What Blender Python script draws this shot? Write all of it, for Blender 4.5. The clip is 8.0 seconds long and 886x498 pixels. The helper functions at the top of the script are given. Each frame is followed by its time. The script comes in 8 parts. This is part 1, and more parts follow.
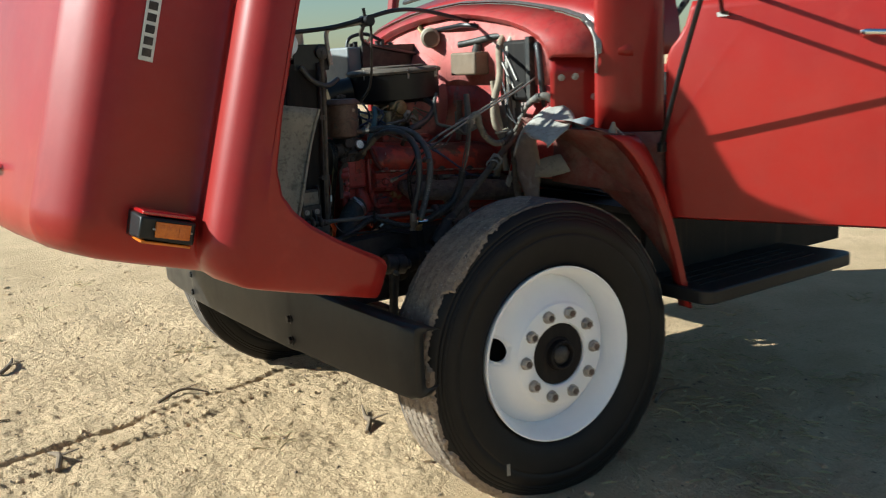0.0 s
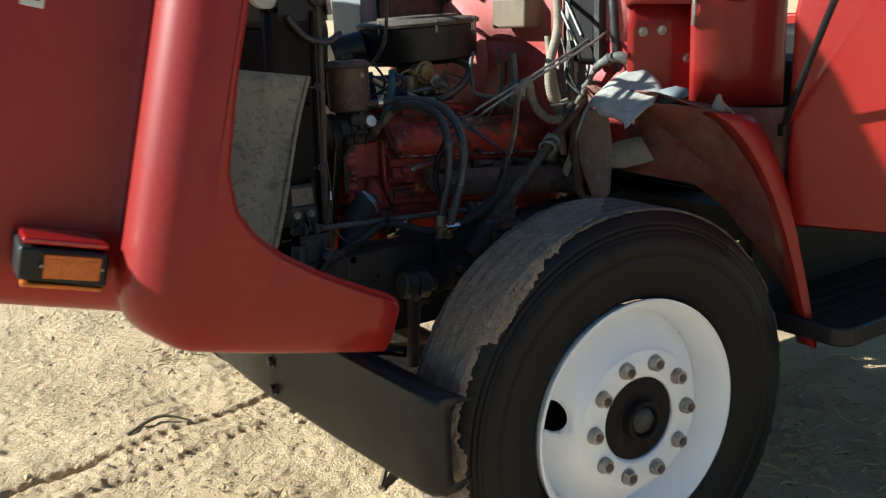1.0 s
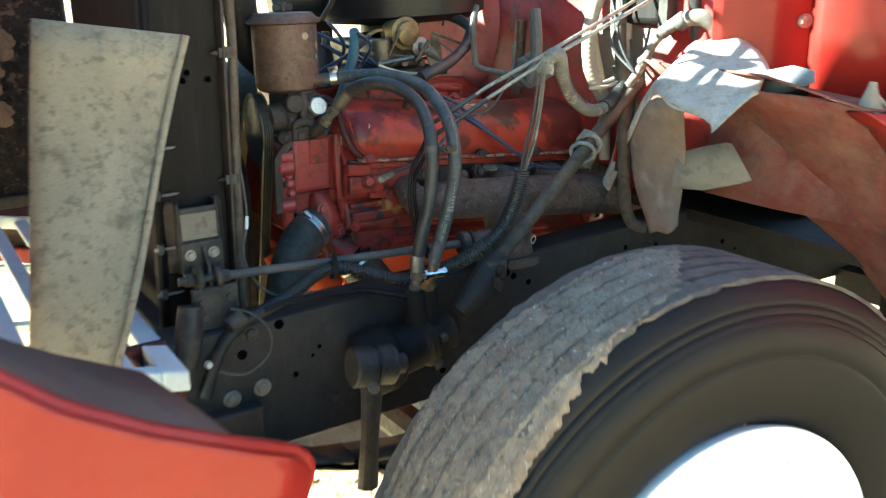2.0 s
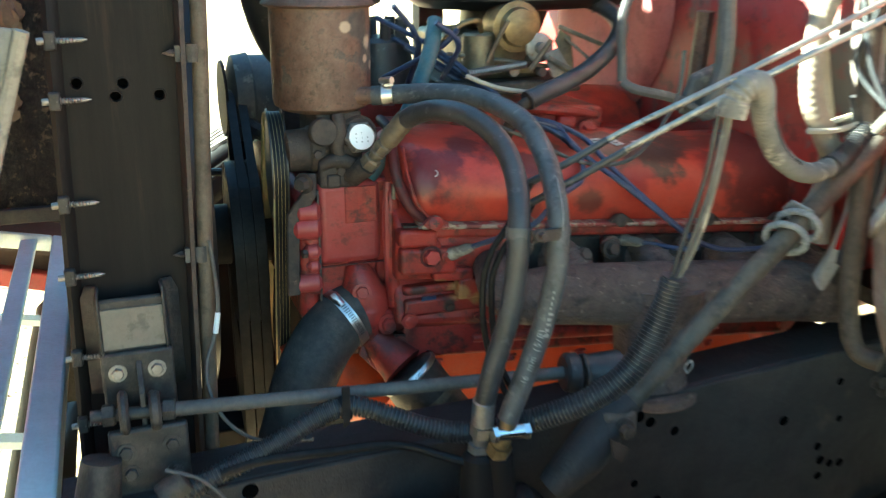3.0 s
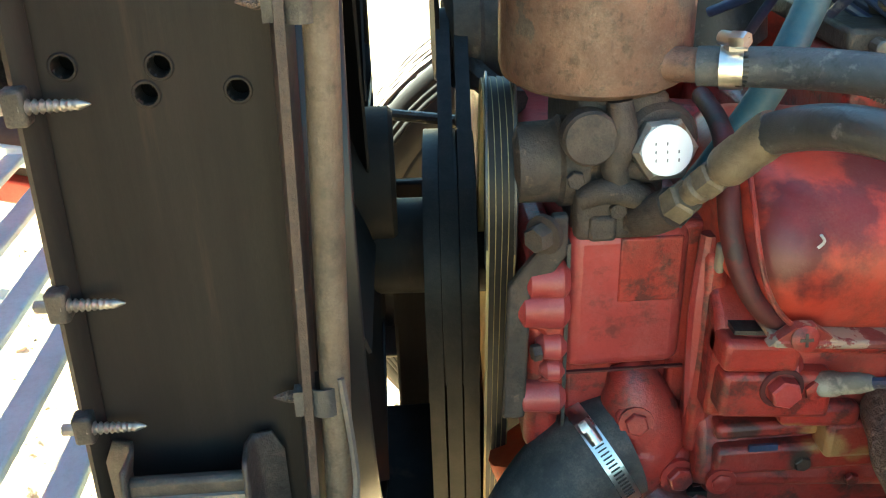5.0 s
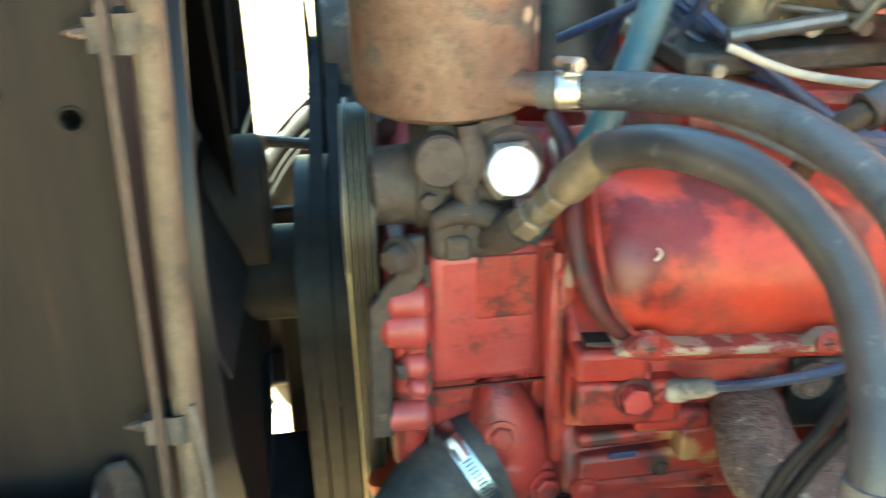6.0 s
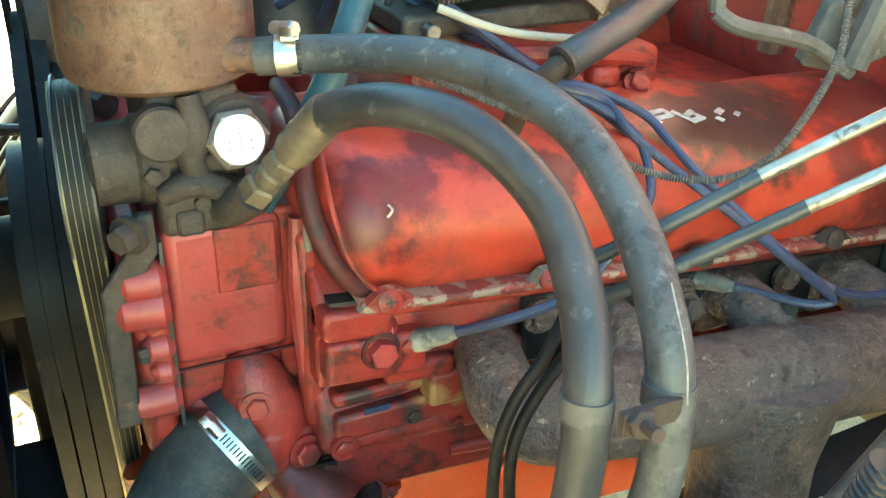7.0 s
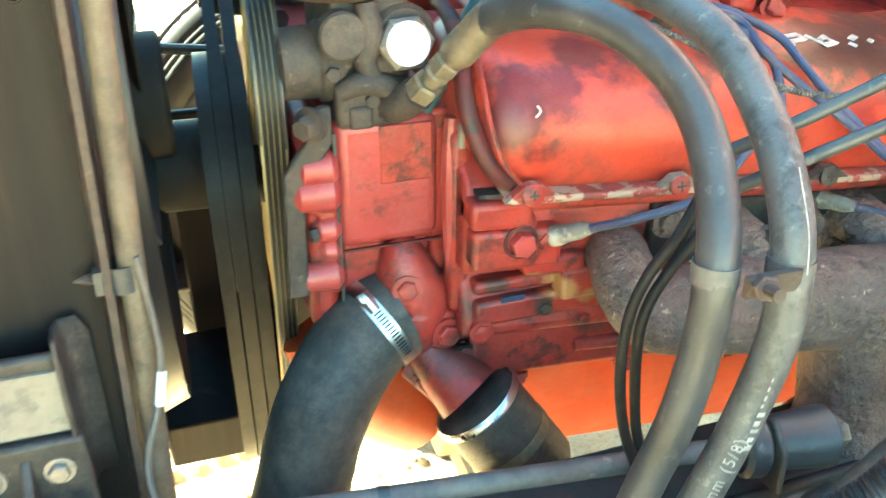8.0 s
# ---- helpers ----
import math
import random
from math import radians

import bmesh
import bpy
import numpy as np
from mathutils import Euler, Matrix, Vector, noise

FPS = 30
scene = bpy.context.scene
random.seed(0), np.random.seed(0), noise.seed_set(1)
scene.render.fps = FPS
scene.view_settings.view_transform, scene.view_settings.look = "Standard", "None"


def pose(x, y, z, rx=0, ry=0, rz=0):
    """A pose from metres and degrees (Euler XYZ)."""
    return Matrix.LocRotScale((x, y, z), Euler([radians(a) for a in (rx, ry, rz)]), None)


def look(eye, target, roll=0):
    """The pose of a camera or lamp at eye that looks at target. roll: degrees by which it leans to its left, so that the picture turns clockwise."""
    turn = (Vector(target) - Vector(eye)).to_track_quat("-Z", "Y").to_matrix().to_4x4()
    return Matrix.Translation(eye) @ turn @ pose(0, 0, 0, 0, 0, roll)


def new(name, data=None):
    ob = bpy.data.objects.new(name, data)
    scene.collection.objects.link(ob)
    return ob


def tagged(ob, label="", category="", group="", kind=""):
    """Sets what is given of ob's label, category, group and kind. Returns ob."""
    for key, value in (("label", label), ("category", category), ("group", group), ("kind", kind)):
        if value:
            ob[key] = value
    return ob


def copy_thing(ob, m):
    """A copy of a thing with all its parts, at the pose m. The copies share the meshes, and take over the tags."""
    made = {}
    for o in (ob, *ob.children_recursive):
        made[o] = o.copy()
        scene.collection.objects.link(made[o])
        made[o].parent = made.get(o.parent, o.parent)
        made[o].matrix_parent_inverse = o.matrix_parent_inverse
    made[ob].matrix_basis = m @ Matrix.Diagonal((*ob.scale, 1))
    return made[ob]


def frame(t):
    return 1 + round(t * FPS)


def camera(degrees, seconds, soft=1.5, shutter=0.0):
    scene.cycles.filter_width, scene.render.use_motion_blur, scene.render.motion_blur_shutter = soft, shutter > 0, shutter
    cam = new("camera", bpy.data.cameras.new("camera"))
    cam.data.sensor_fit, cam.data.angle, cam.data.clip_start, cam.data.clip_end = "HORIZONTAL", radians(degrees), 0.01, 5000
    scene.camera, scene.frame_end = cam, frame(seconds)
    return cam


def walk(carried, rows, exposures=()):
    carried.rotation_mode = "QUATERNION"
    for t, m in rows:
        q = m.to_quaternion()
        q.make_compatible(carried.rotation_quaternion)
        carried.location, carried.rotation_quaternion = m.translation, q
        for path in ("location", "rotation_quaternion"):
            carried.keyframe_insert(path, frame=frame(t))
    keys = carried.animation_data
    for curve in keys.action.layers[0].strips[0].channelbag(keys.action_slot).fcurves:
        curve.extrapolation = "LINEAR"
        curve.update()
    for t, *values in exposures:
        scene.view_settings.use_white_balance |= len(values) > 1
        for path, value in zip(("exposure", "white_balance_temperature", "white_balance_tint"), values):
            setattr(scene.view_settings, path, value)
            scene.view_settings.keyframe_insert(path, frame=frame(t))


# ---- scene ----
cam = camera(52.4, 8.0, soft=1.1, shutter=0.4)
PATH = [
    (0, (-0.082, 0.057, 1.468), (1.044, 1.659, 1.059), -2.6),
    (0.5, (0.163, 0.401, 1.458), (1.226, 2.036, 1.013), -2.6),
    (1, (0.413, 0.758, 1.459), (1.457, 2.387, 0.954), -2.6),
    (1.2, (0.539, 0.885, 1.446), (1.557, 2.525, 0.923), -2.7),
    (2.3, (1.099, 1.644, 1.388), (2.091, 3.28, 0.804), -0.6),
    (2.5, (1.205, 1.738, 1.38), (2.117, 3.432, 0.833), -0.8),
    (3, (1.374, 1.993, 1.39), (2.029, 3.773, 0.755), 0.3),
    (3.5, (1.458, 2.24, 1.395), (1.951, 4.026, 0.642), 0.4),
    (4, (1.514, 2.408, 1.378), (1.601, 4.205, 0.504), -0.8),
    (4.2, (1.51, 2.455, 1.371), (1.542, 4.239, 0.468), -2.1),
    (5.3, (1.491, 2.552, 1.371), (1.594, 4.324, 0.45), -1.8),
    (5.5, (1.499, 2.548, 1.373), (1.591, 4.324, 0.457), -2.1),
    (6, (1.529, 2.531, 1.374), (1.806, 4.308, 0.498), -0.9),
    (6.5, (1.552, 2.531, 1.372), (2.203, 4.195, 0.472), 0.8),
    (7, (1.542, 2.518, 1.37), (2.312, 4.117, 0.447), 1.3),
    (7.5, (1.513, 2.505, 1.363), (2.189, 4.108, 0.377), 1.3),
    (8, (1.487, 2.452, 1.365), (2.023, 4.093, 0.354), 0.3),
]
EXPOSURES = [(0.0, 0.72, 5550, -4), (1.2, 1.03, 5450, -4), (2.3, 3.66, 5750, -18), (3.0, 3.5, 5750, -18), (3.5, 3.95, 6100, -15), (4.2, 3.78, 6350, -14), (5.5, 4.46, 6350, -15), (6.0, 4.76, 6500, -19), (7.0, 4.76, 6700, -27), (7.5, 5.02, 6650, -23), (8.0, 5.33, 6500, -24)]
walk(cam, [(t, look(eye, target, roll)) for t, eye, target, roll in PATH], EXPOSURES)


# ---------- world and sun ----------
SUN_AZ, SUN_EL = 148.0, 29.0      # degrees from +x towards +y, where the sun stands; height
world = bpy.data.worlds.new("sky")
scene.world = world
world.use_nodes = True
wn = world.node_tree
sky = wn.nodes.new("ShaderNodeTexSky")
sky.sky_type = "NISHITA"
sky.sun_disc = False
sky.sun_elevation = radians(SUN_EL)
sky.sun_rotation = radians(90 - SUN_AZ)
sky.air_density, sky.dust_density, sky.ozone_density = 1.3, 0.3, 3.0
wn.links.new(sky.outputs[0], wn.nodes["Background"].inputs[0])
wn.nodes["Background"].inputs[1].default_value = 0.05
sun = new("sun", bpy.data.lights.new("sun", "SUN"))
sun.data.energy, sun.data.angle, sun.data.color = 6.2, radians(0.53), (1.0, 0.93, 0.82)
_d = Vector((math.cos(radians(SUN_AZ)) * math.cos(radians(SUN_EL)), math.sin(radians(SUN_AZ)) * math.cos(radians(SUN_EL)), math.sin(radians(SUN_EL))))
sun.matrix_world = look(tuple(_d * 20), (0, 0, 0))


# ---------- materials ----------
def surface(name, c1, c2=None, rough=0.6, metal=0.0, scale=12.0, low=0.35, high=0.65, grain=160.0, bump=0.15, stain=None,
            stain_scale=6.0, stain_at=0.6, stain_soft=0.06, stain_rough=None, coat=0.0, coat_rough=0.03, piece=0.0, spec=0.5, grain_mix=0.25, stretch=(1, 1, 1), dust=0.22, dust_tone=(0.30, 0.25, 0.19), relief=0.004, blots=(), grime=0.0, grime_scale=45.0):
    """A worn surface: two tones by a broad noise, a fine grain, patches of a third tone, and relief."""
    m = bpy.data.materials.new(name)
    m.use_nodes = True
    nt = m.node_tree
    N, L = nt.nodes, nt.links
    b = N["Principled BSDF"]
    c2 = c2 or tuple(min(1, v * 0.7) for v in c1)
    co = N.new("ShaderNodeTexCoord")
    mp = N.new("ShaderNodeMapping")
    mp.inputs["Scale"].default_value = stretch
    L.new(co.outputs["Object"], mp.inputs[0])

    def noise_node(sc, detail, rough_=0.6):
        n = N.new("ShaderNodeTexNoise")
        n.inputs["Scale"].default_value, n.inputs["Detail"].default_value, n.inputs["Roughness"].default_value = sc, detail, rough_
        L.new(mp.outputs[0], n.inputs["Vector"])
        return n

    def ramp(src, a, z):
        r = N.new("ShaderNodeMapRange")
        r.inputs["From Min"].default_value, r.inputs["From Max"].default_value = a, z
        L.new(src, r.inputs["Value"])
        return r.outputs[0]

    def mix(fac, ca, cb):
        x = N.new("ShaderNodeMix")
        x.data_type = "RGBA"
        for socket, value in ((x.inputs["Factor"], fac), (x.inputs["A"], ca), (x.inputs["B"], cb)):
            if isinstance(value, (int, float)):
                socket.default_value = value
            elif isinstance(value, tuple):
                socket.default_value = (*value, 1)
            else:
                L.new(value, socket)
        return x.outputs["Result"]

    broad = noise_node(scale, 5)
    fine = noise_node(grain, 4, 0.7)
    col = mix(ramp(broad.outputs[0], low, high), c1, c2)
    dark = tuple(v * 0.55 for v in c2)
    gf = N.new("ShaderNodeMath")
    gf.operation = "MULTIPLY"
    L.new(ramp(fine.outputs[0], 0.45, 0.75), gf.inputs[0])
    gf.inputs[1].default_value = grain_mix
    col = mix(gf.outputs[0], col, dark)
    rgh = N.new("ShaderNodeMapRange")
    rgh.inputs["To Min"].default_value, rgh.inputs["To Max"].default_value = max(0.02, rough - 0.1), min(1, rough + 0.15)
    L.new(broad.outputs[0], rgh.inputs["Value"])
    rough_out = rgh.outputs[0]
    if stain:
        sn = noise_node(stain_scale, 8, 0.65)
        fac = ramp(sn.outputs[0], stain_at, stain_at + stain_soft)
        col = mix(fac, col, stain)
        if stain_rough is not None:
            rm = N.new("ShaderNodeMix")
            L.new(fac, rm.inputs["Factor"])
            L.new(rough_out, rm.inputs["A"])
            rm.inputs["B"].default_value = stain_rough
            rough_out = rm.outputs["Result"]
            if metal:
                mm = N.new("ShaderNodeMapRange")
                L.new(fac, mm.inputs["Value"])
                mm.inputs["To Min"].default_value, mm.inputs["To Max"].default_value = metal, 0.0
                L.new(mm.outputs[0], b.inputs["Metallic"])
    if grime:
        gn = noise_node(grime_scale, 10, 0.68)
        gm = N.new("ShaderNodeMath")
        gm.operation = "MULTIPLY"
        L.new(ramp(gn.outputs[0], 0.53, 0.62), gm.inputs[0])
        gm.inputs[1].default_value = grime
        col = mix(gm.outputs[0], col, tuple(v * 0.22 + 0.008 for v in c2))
    if blots:
        geo = N.new("ShaderNodeNewGeometry")
        wob = noise_node(30.0, 9, 0.62)
        for at, radius, tone in blots:
            off = N.new("ShaderNodeVectorMath")
            off.operation = "DISTANCE"
            L.new(geo.outputs["Position"], off.inputs[0])
            off.inputs[1].default_value = at
            wa = N.new("ShaderNodeMath")
            wa.operation = "MULTIPLY_ADD"
            L.new(wob.outputs[0], wa.inputs[0])
            wa.inputs[1].default_value = radius * 2.6
            L.new(off.outputs["Value"], wa.inputs[2])
            col = mix(ramp(wa.outputs[0], radius * 2.46, radius * 2.0), col, tone)
    if dust:
        sp = noise_node(700.0, 2, 0.5)
        cloud = noise_node(scale * 1.7, 8, 0.75)
        pr_ = N.new("ShaderNodeMath")
        pr_.operation = "MULTIPLY"
        L.new(ramp(sp.outputs[0], 0.1, 0.8), pr_.inputs[0])
        L.new(ramp(cloud.outputs[0], 0.42, 0.72), pr_.inputs[1])
        pd = N.new("ShaderNodeMath")
        pd.operation = "MULTIPLY"
        L.new(pr_.outputs[0], pd.inputs[0])
        pd.inputs[1].default_value = dust * 1.6
        pd.use_clamp = True
        col = mix(pd.outputs[0], col, dust_tone)
    if piece:
        oi = N.new("ShaderNodeObjectInfo")
        hs = N.new("ShaderNodeHueSaturation")
        pr = N.new("ShaderNodeMapRange")
        pr.inputs["To Min"].default_value, pr.inputs["To Max"].default_value = 1 - piece, 1 + piece
        L.new(oi.outputs["Random"], pr.inputs["Value"])
        L.new(pr.outputs[0], hs.inputs["Value"])
        L.new(col, hs.inputs["Color"])
        col = hs.outputs[0]
    L.new(col, b.inputs["Base Color"])
    L.new(rough_out, b.inputs["Roughness"])
    if not (stain and stain_rough is not None and metal):
        b.inputs["Metallic"].default_value = metal
    b.inputs["Coat Weight"].default_value = coat
    b.inputs["Coat Roughness"].default_value = coat_rough
    b.inputs["Specular IOR Level"].default_value = spec
    if bump:
        add = N.new("ShaderNodeMath")
        add.operation = "MULTIPLY_ADD"
        L.new(broad.outputs[0], add.inputs[0])
        add.inputs[1].default_value = 0.6
        L.new(fine.outputs[0], add.inputs[2])
        bp = N.new("ShaderNodeBump")
        bp.inputs["Strength"].default_value, bp.inputs["Distance"].default_value = bump, relief
        L.new(add.outputs[0], bp.inputs["Height"])
        L.new(bp.outputs[0], b.inputs["Normal"])
    return m


M = {}
M["red"] = surface("red_paint", (0.28, 0.012, 0.009), (0.24, 0.010, 0.008), 0.42, scale=2.5, bump=0.02, relief=0.02, grain=4, grain_mix=0.03, coat=0.38, coat_rough=0.13, spec=0.2,
                   stain=(0.34, 0.028, 0.016), stain_scale=3.0, stain_at=0.62, stain_soft=0.2, dust=0.05)
M["red_old"] = surface("faded_red_paint", (0.38, 0.032, 0.028), (0.30, 0.022, 0.02), 0.42, scale=4, bump=0.04, stain=(0.48, 0.12, 0.10), stain_at=0.64, stain_scale=7, stain_soft=0.2, grime=0.3)
# upper firewall: the pale pink includes the sunlight on it
M["pink"] = surface("chalky_sunlit_pink", (0.55, 0.17, 0.155), (0.46, 0.11, 0.10), 0.7, scale=5, bump=0.05, stain=(0.30, 0.23, 0.19), stain_at=0.62, stain_scale=9, grime=0.3, grime_scale=25)
M["liner"] = surface("dusty_liner", (0.19, 0.034, 0.028), (0.13, 0.040, 0.034), 0.85, scale=6, low=0.38, high=0.62, bump=0.12, stain=(0.19, 0.125, 0.095), stain_at=0.58, stain_scale=7, stain_soft=0.2, dust=0.4, grime=0.4, grime_scale=18)
M["inner"] = surface("brown_hood_inside", (0.075, 0.052, 0.048), (0.11, 0.076, 0.068), 0.8, scale=6, bump=0.1)
M["black"] = surface("black_paint", (0.010, 0.010, 0.011), (0.016, 0.016, 0.017), 0.34, scale=9, bump=0.04, spec=0.3, stain=(0.026, 0.024, 0.022), stain_at=0.68, stain_scale=14, dust=0.03)
M["sootblack"] = surface("dusty_black_steel", (0.0122, 0.0106, 0.0104), (0.0172, 0.0146, 0.0138), 0.6, scale=5, low=0.4, high=0.7, bump=0.05, stretch=(4, 4, 0.3), spec=0.15,
                         stain=(0.052, 0.036, 0.024), stain_at=0.585, stain_scale=5, stain_soft=0.14, dust=0.03)
M["tyre"] = surface("tyre_rubber", (0.0075, 0.0072, 0.0078), (0.012, 0.011, 0.011), 0.5, scale=7, bump=0.08, spec=0.22, dust=0.04, dust_tone=(0.10, 0.075, 0.06))
M["tread"] = surface("worn_tread_rubber", (0.075, 0.062, 0.056), (0.105, 0.086, 0.075), 0.8, scale=18, bump=0.5, grain=200, dust=0.4, stain=(0.045, 0.042, 0.040), stain_at=0.58, stain_scale=30, stain_soft=0.12)
M["mud"] = surface("dried_mud_crust", (0.38, 0.295, 0.22), (0.25, 0.19, 0.145), 0.95, scale=30, low=0.36, high=0.64, bump=0.8, grain=260, grain_mix=0.35, relief=0.006, stain=(0.52, 0.46, 0.39), stain_at=0.60, stain_scale=120, stain_soft=0.05, dust=0, grime=0.35, grime_scale=70)
M["white"] = surface("white_wheel_paint", (0.92, 0.92, 0.94), (0.87, 0.87, 0.90), 0.3, scale=6, bump=0.02, grain_mix=0.02, stain=(0.55, 0.47, 0.38), stain_at=0.74, stain_scale=12, stain_soft=0.1, dust=0.0)
M["steel"] = surface("dull_steel", (0.36, 0.34, 0.32), (0.24, 0.22, 0.20), 0.45, metal=0.8, scale=40, bump=0.1, stain=(0.17, 0.09, 0.05), stain_at=0.6, stain_scale=50, stain_rough=0.85)
M["nut"] = surface("plated_wheel_nut", (0.50, 0.48, 0.46), (0.33, 0.30, 0.28), 0.35, metal=0.6, scale=50, bump=0.1, stain=(0.16, 0.10, 0.07), stain_at=0.62, stain_scale=60)
M["bright"] = surface("bright_steel", (0.72, 0.72, 0.71), (0.55, 0.55, 0.54), 0.28, metal=1.0, scale=60, bump=0.05, grain_mix=0.15, dust=0.0)
M["satin"] = surface("dusty_cable_tube", (0.42, 0.39, 0.34), (0.29, 0.27, 0.23), 0.36, metal=0.7, scale=40, bump=0.2, stain=(0.15, 0.13, 0.11), stain_at=0.58, stain_scale=60)
M["chalk"] = surface("faint_chalk", (0.34, 0.335, 0.32), (0.2, 0.2, 0.19), 0.8, scale=220, bump=0.05, dust=0)
M["patchgrey"] = surface("grey_patch", (0.27, 0.235, 0.18), (0.20, 0.175, 0.14), 0.9, scale=16, bump=0.3, grime=0.4)
M["sleeve"] = surface("dusty_harness_sleeve", (0.19, 0.175, 0.145), (0.085, 0.078, 0.068), 0.6, scale=22, bump=0.2, stain=(0.38, 0.34, 0.27), stain_at=0.54, stain_scale=26, stain_soft=0.1)
M["splitloom"] = surface("black_split_loom", (0.020, 0.021, 0.023), (0.034, 0.035, 0.038), 0.32, scale=16, bump=0.1, stain=(0.11, 0.10, 0.09), stain_at=0.62, stain_scale=20, stain_soft=0.15, dust=0.1)
M["lump"] = surface("burnt_insulation", (0.030, 0.024, 0.019), (0.010, 0.009, 0.008), 0.95, scale=30, bump=1.0, relief=0.03, stain=(0.17, 0.125, 0.08), stain_at=0.56, stain_scale=40)
M["chrome"] = surface("chrome", (0.8, 0.8, 0.8), (0.75, 0.75, 0.75), 0.12, metal=1.0, scale=8, bump=0.0, grain_mix=0.0, dust=0.0)
M["grease"] = surface("greasy_dirty_steel", (0.034, 0.030, 0.028), (0.019, 0.018, 0.018), 0.5, scale=18, low=0.4, high=0.6, bump=0.35, stain=(0.10, 0.084, 0.066), stain_at=0.59, stain_scale=24, stain_soft=0.15, grime=0.7)
M["framepaint"] = surface("chassis_black", (0.016, 0.0145, 0.0145), (0.029, 0.026, 0.026), 0.62, scale=6, bump=0.4, grain=55, grain_mix=0.6, relief=0.006, stain=(0.070, 0.050, 0.035), stain_at=0.62, stain_scale=9, stain_soft=0.12, grime=0.7, grime_scale=35, dust=0.18, dust_tone=(0.15, 0.13, 0.12))
M["rust"] = surface("rusty_manifold", (0.17, 0.112, 0.092), (0.100, 0.069, 0.060), 0.42, scale=26, bump=1.0, relief=0.010, grain=110, grain_mix=0.6, stain=(0.36, 0.28, 0.215), stain_at=0.615, stain_scale=130, stain_soft=0.05, grime=0.85, grime_scale=40)
M["can"] = surface("rust_brown_canister", (0.155, 0.082, 0.057), (0.105, 0.057, 0.042), 0.5, scale=24, bump=0.35, grain=120, grain_mix=0.45, stain=(0.045, 0.040, 0.040), stain_at=0.60, stain_scale=20, stain_soft=0.03, dust=0.3, grime=0.6, grime_scale=110, blots=(((1.674, 3.078, 1.270), 0.026, (0.040, 0.040, 0.043)), ((1.660, 3.062, 1.300), 0.022, (0.045, 0.043, 0.044)), ((1.672, 3.074, 1.282), 0.009, (0.46, 0.38, 0.28)), ((1.668, 3.070, 1.262), 0.005, (0.44, 0.35, 0.25)), ((1.678, 3.086, 1.252), 0.006, (0.42, 0.33, 0.24)), ((1.640, 3.053, 1.300), 0.007, (0.42, 0.33, 0.24))))
M["pump"] = surface("brown_pump_casting", (0.056, 0.036, 0.028), (0.032, 0.023, 0.019), 0.66, scale=30, bump=0.4, dust=0.1, stain=(0.15, 0.10, 0.068), stain_at=0.61, stain_scale=40, grime=0.7)
M["engine"] = surface("engine_red", (0.36, 0.030, 0.023), (0.23, 0.021, 0.017), 0.40, scale=16, bump=0.25, grain=220, grain_mix=0.4, stain=(0.050, 0.022, 0.016), stain_at=0.545, stain_scale=20, stain_soft=0.12, dust=0.12, grime=0.85, grime_scale=38,
                      blots=(((1.742, 3.012, 0.980), 0.010, (0.34, 0.17, 0.06)), ((1.772, 3.012, 0.963), 0.014, (0.40, 0.21, 0.08)), ((1.80, 3.012, 0.955), 0.012, (0.36, 0.19, 0.07)), ((1.760, 3.018, 0.945), 0.010, (0.05, 0.03, 0.022)), ((1.72, 3.02, 0.972), 0.012, (0.06, 0.018, 0.014)), ((1.815, 3.012, 0.985), 0.014, (0.04, 0.022, 0.018)), ((1.69, 3.04, 0.90), 0.03, (0.10, 0.016, 0.014)), ((1.66, 3.06, 0.87), 0.03, (0.08, 0.016, 0.014))))
M["cover"] = surface("valve_cover_red", (0.49, 0.054, 0.026), (0.36, 0.037, 0.023), 0.34, scale=13, bump=0.10, stain=(0.24, 0.016, 0.016), stain_at=0.55, stain_scale=12, stain_soft=0.16, dust=0.12, grime=0.45, grime_scale=22,
                     blots=(((1.725, 3.00, 1.135), 0.042, (0.115, 0.013, 0.015)), ((1.752, 3.0, 1.15), 0.034, (0.16, 0.014, 0.017)), ((1.79, 3.03, 1.165), 0.032, (0.13, 0.014, 0.016)), ((1.858, 3.0, 1.135), 0.029, (0.11, 0.016, 0.016)),
                            ((1.90, 3.03, 1.15), 0.026, (0.10, 0.02, 0.018)), ((2.00, 3.04, 1.135), 0.050, (0.050, 0.018, 0.015)), ((2.05, 3.03, 1.12), 0.045, (0.050, 0.018, 0.015)), ((2.10, 3.08, 1.14), 0.060, (0.045, 0.020, 0.017)), ((2.15, 3.02, 1.10), 0.035, (0.22, 0.02, 0.018)),
                            ((2.22, 3.05, 1.10), 0.09, (0.14, 0.022, 0.018)), ((2.02, 2.99, 1.10), 0.026, (0.26, 0.02, 0.017)), ((1.95, 2.99, 1.078), 0.020, (0.13, 0.020, 0.014))))
M["timing"] = surface("rose_red_cover", (0.38, 0.046, 0.044), (0.28, 0.032, 0.030), 0.40, scale=14, bump=0.14, stain=(0.17, 0.026, 0.024), stain_at=0.57, stain_scale=19, stain_soft=0.15, dust=0.25, dust_tone=(0.42, 0.20, 0.18), grime=0.65, grime_scale=26)
M["pan"] = surface("orange_oil_pan", (0.62, 0.085, 0.018), (0.50, 0.055, 0.014), 0.45, scale=8, bump=0.05, stain=(0.28, 0.05, 0.02), stain_at=0.66, stain_scale=18)
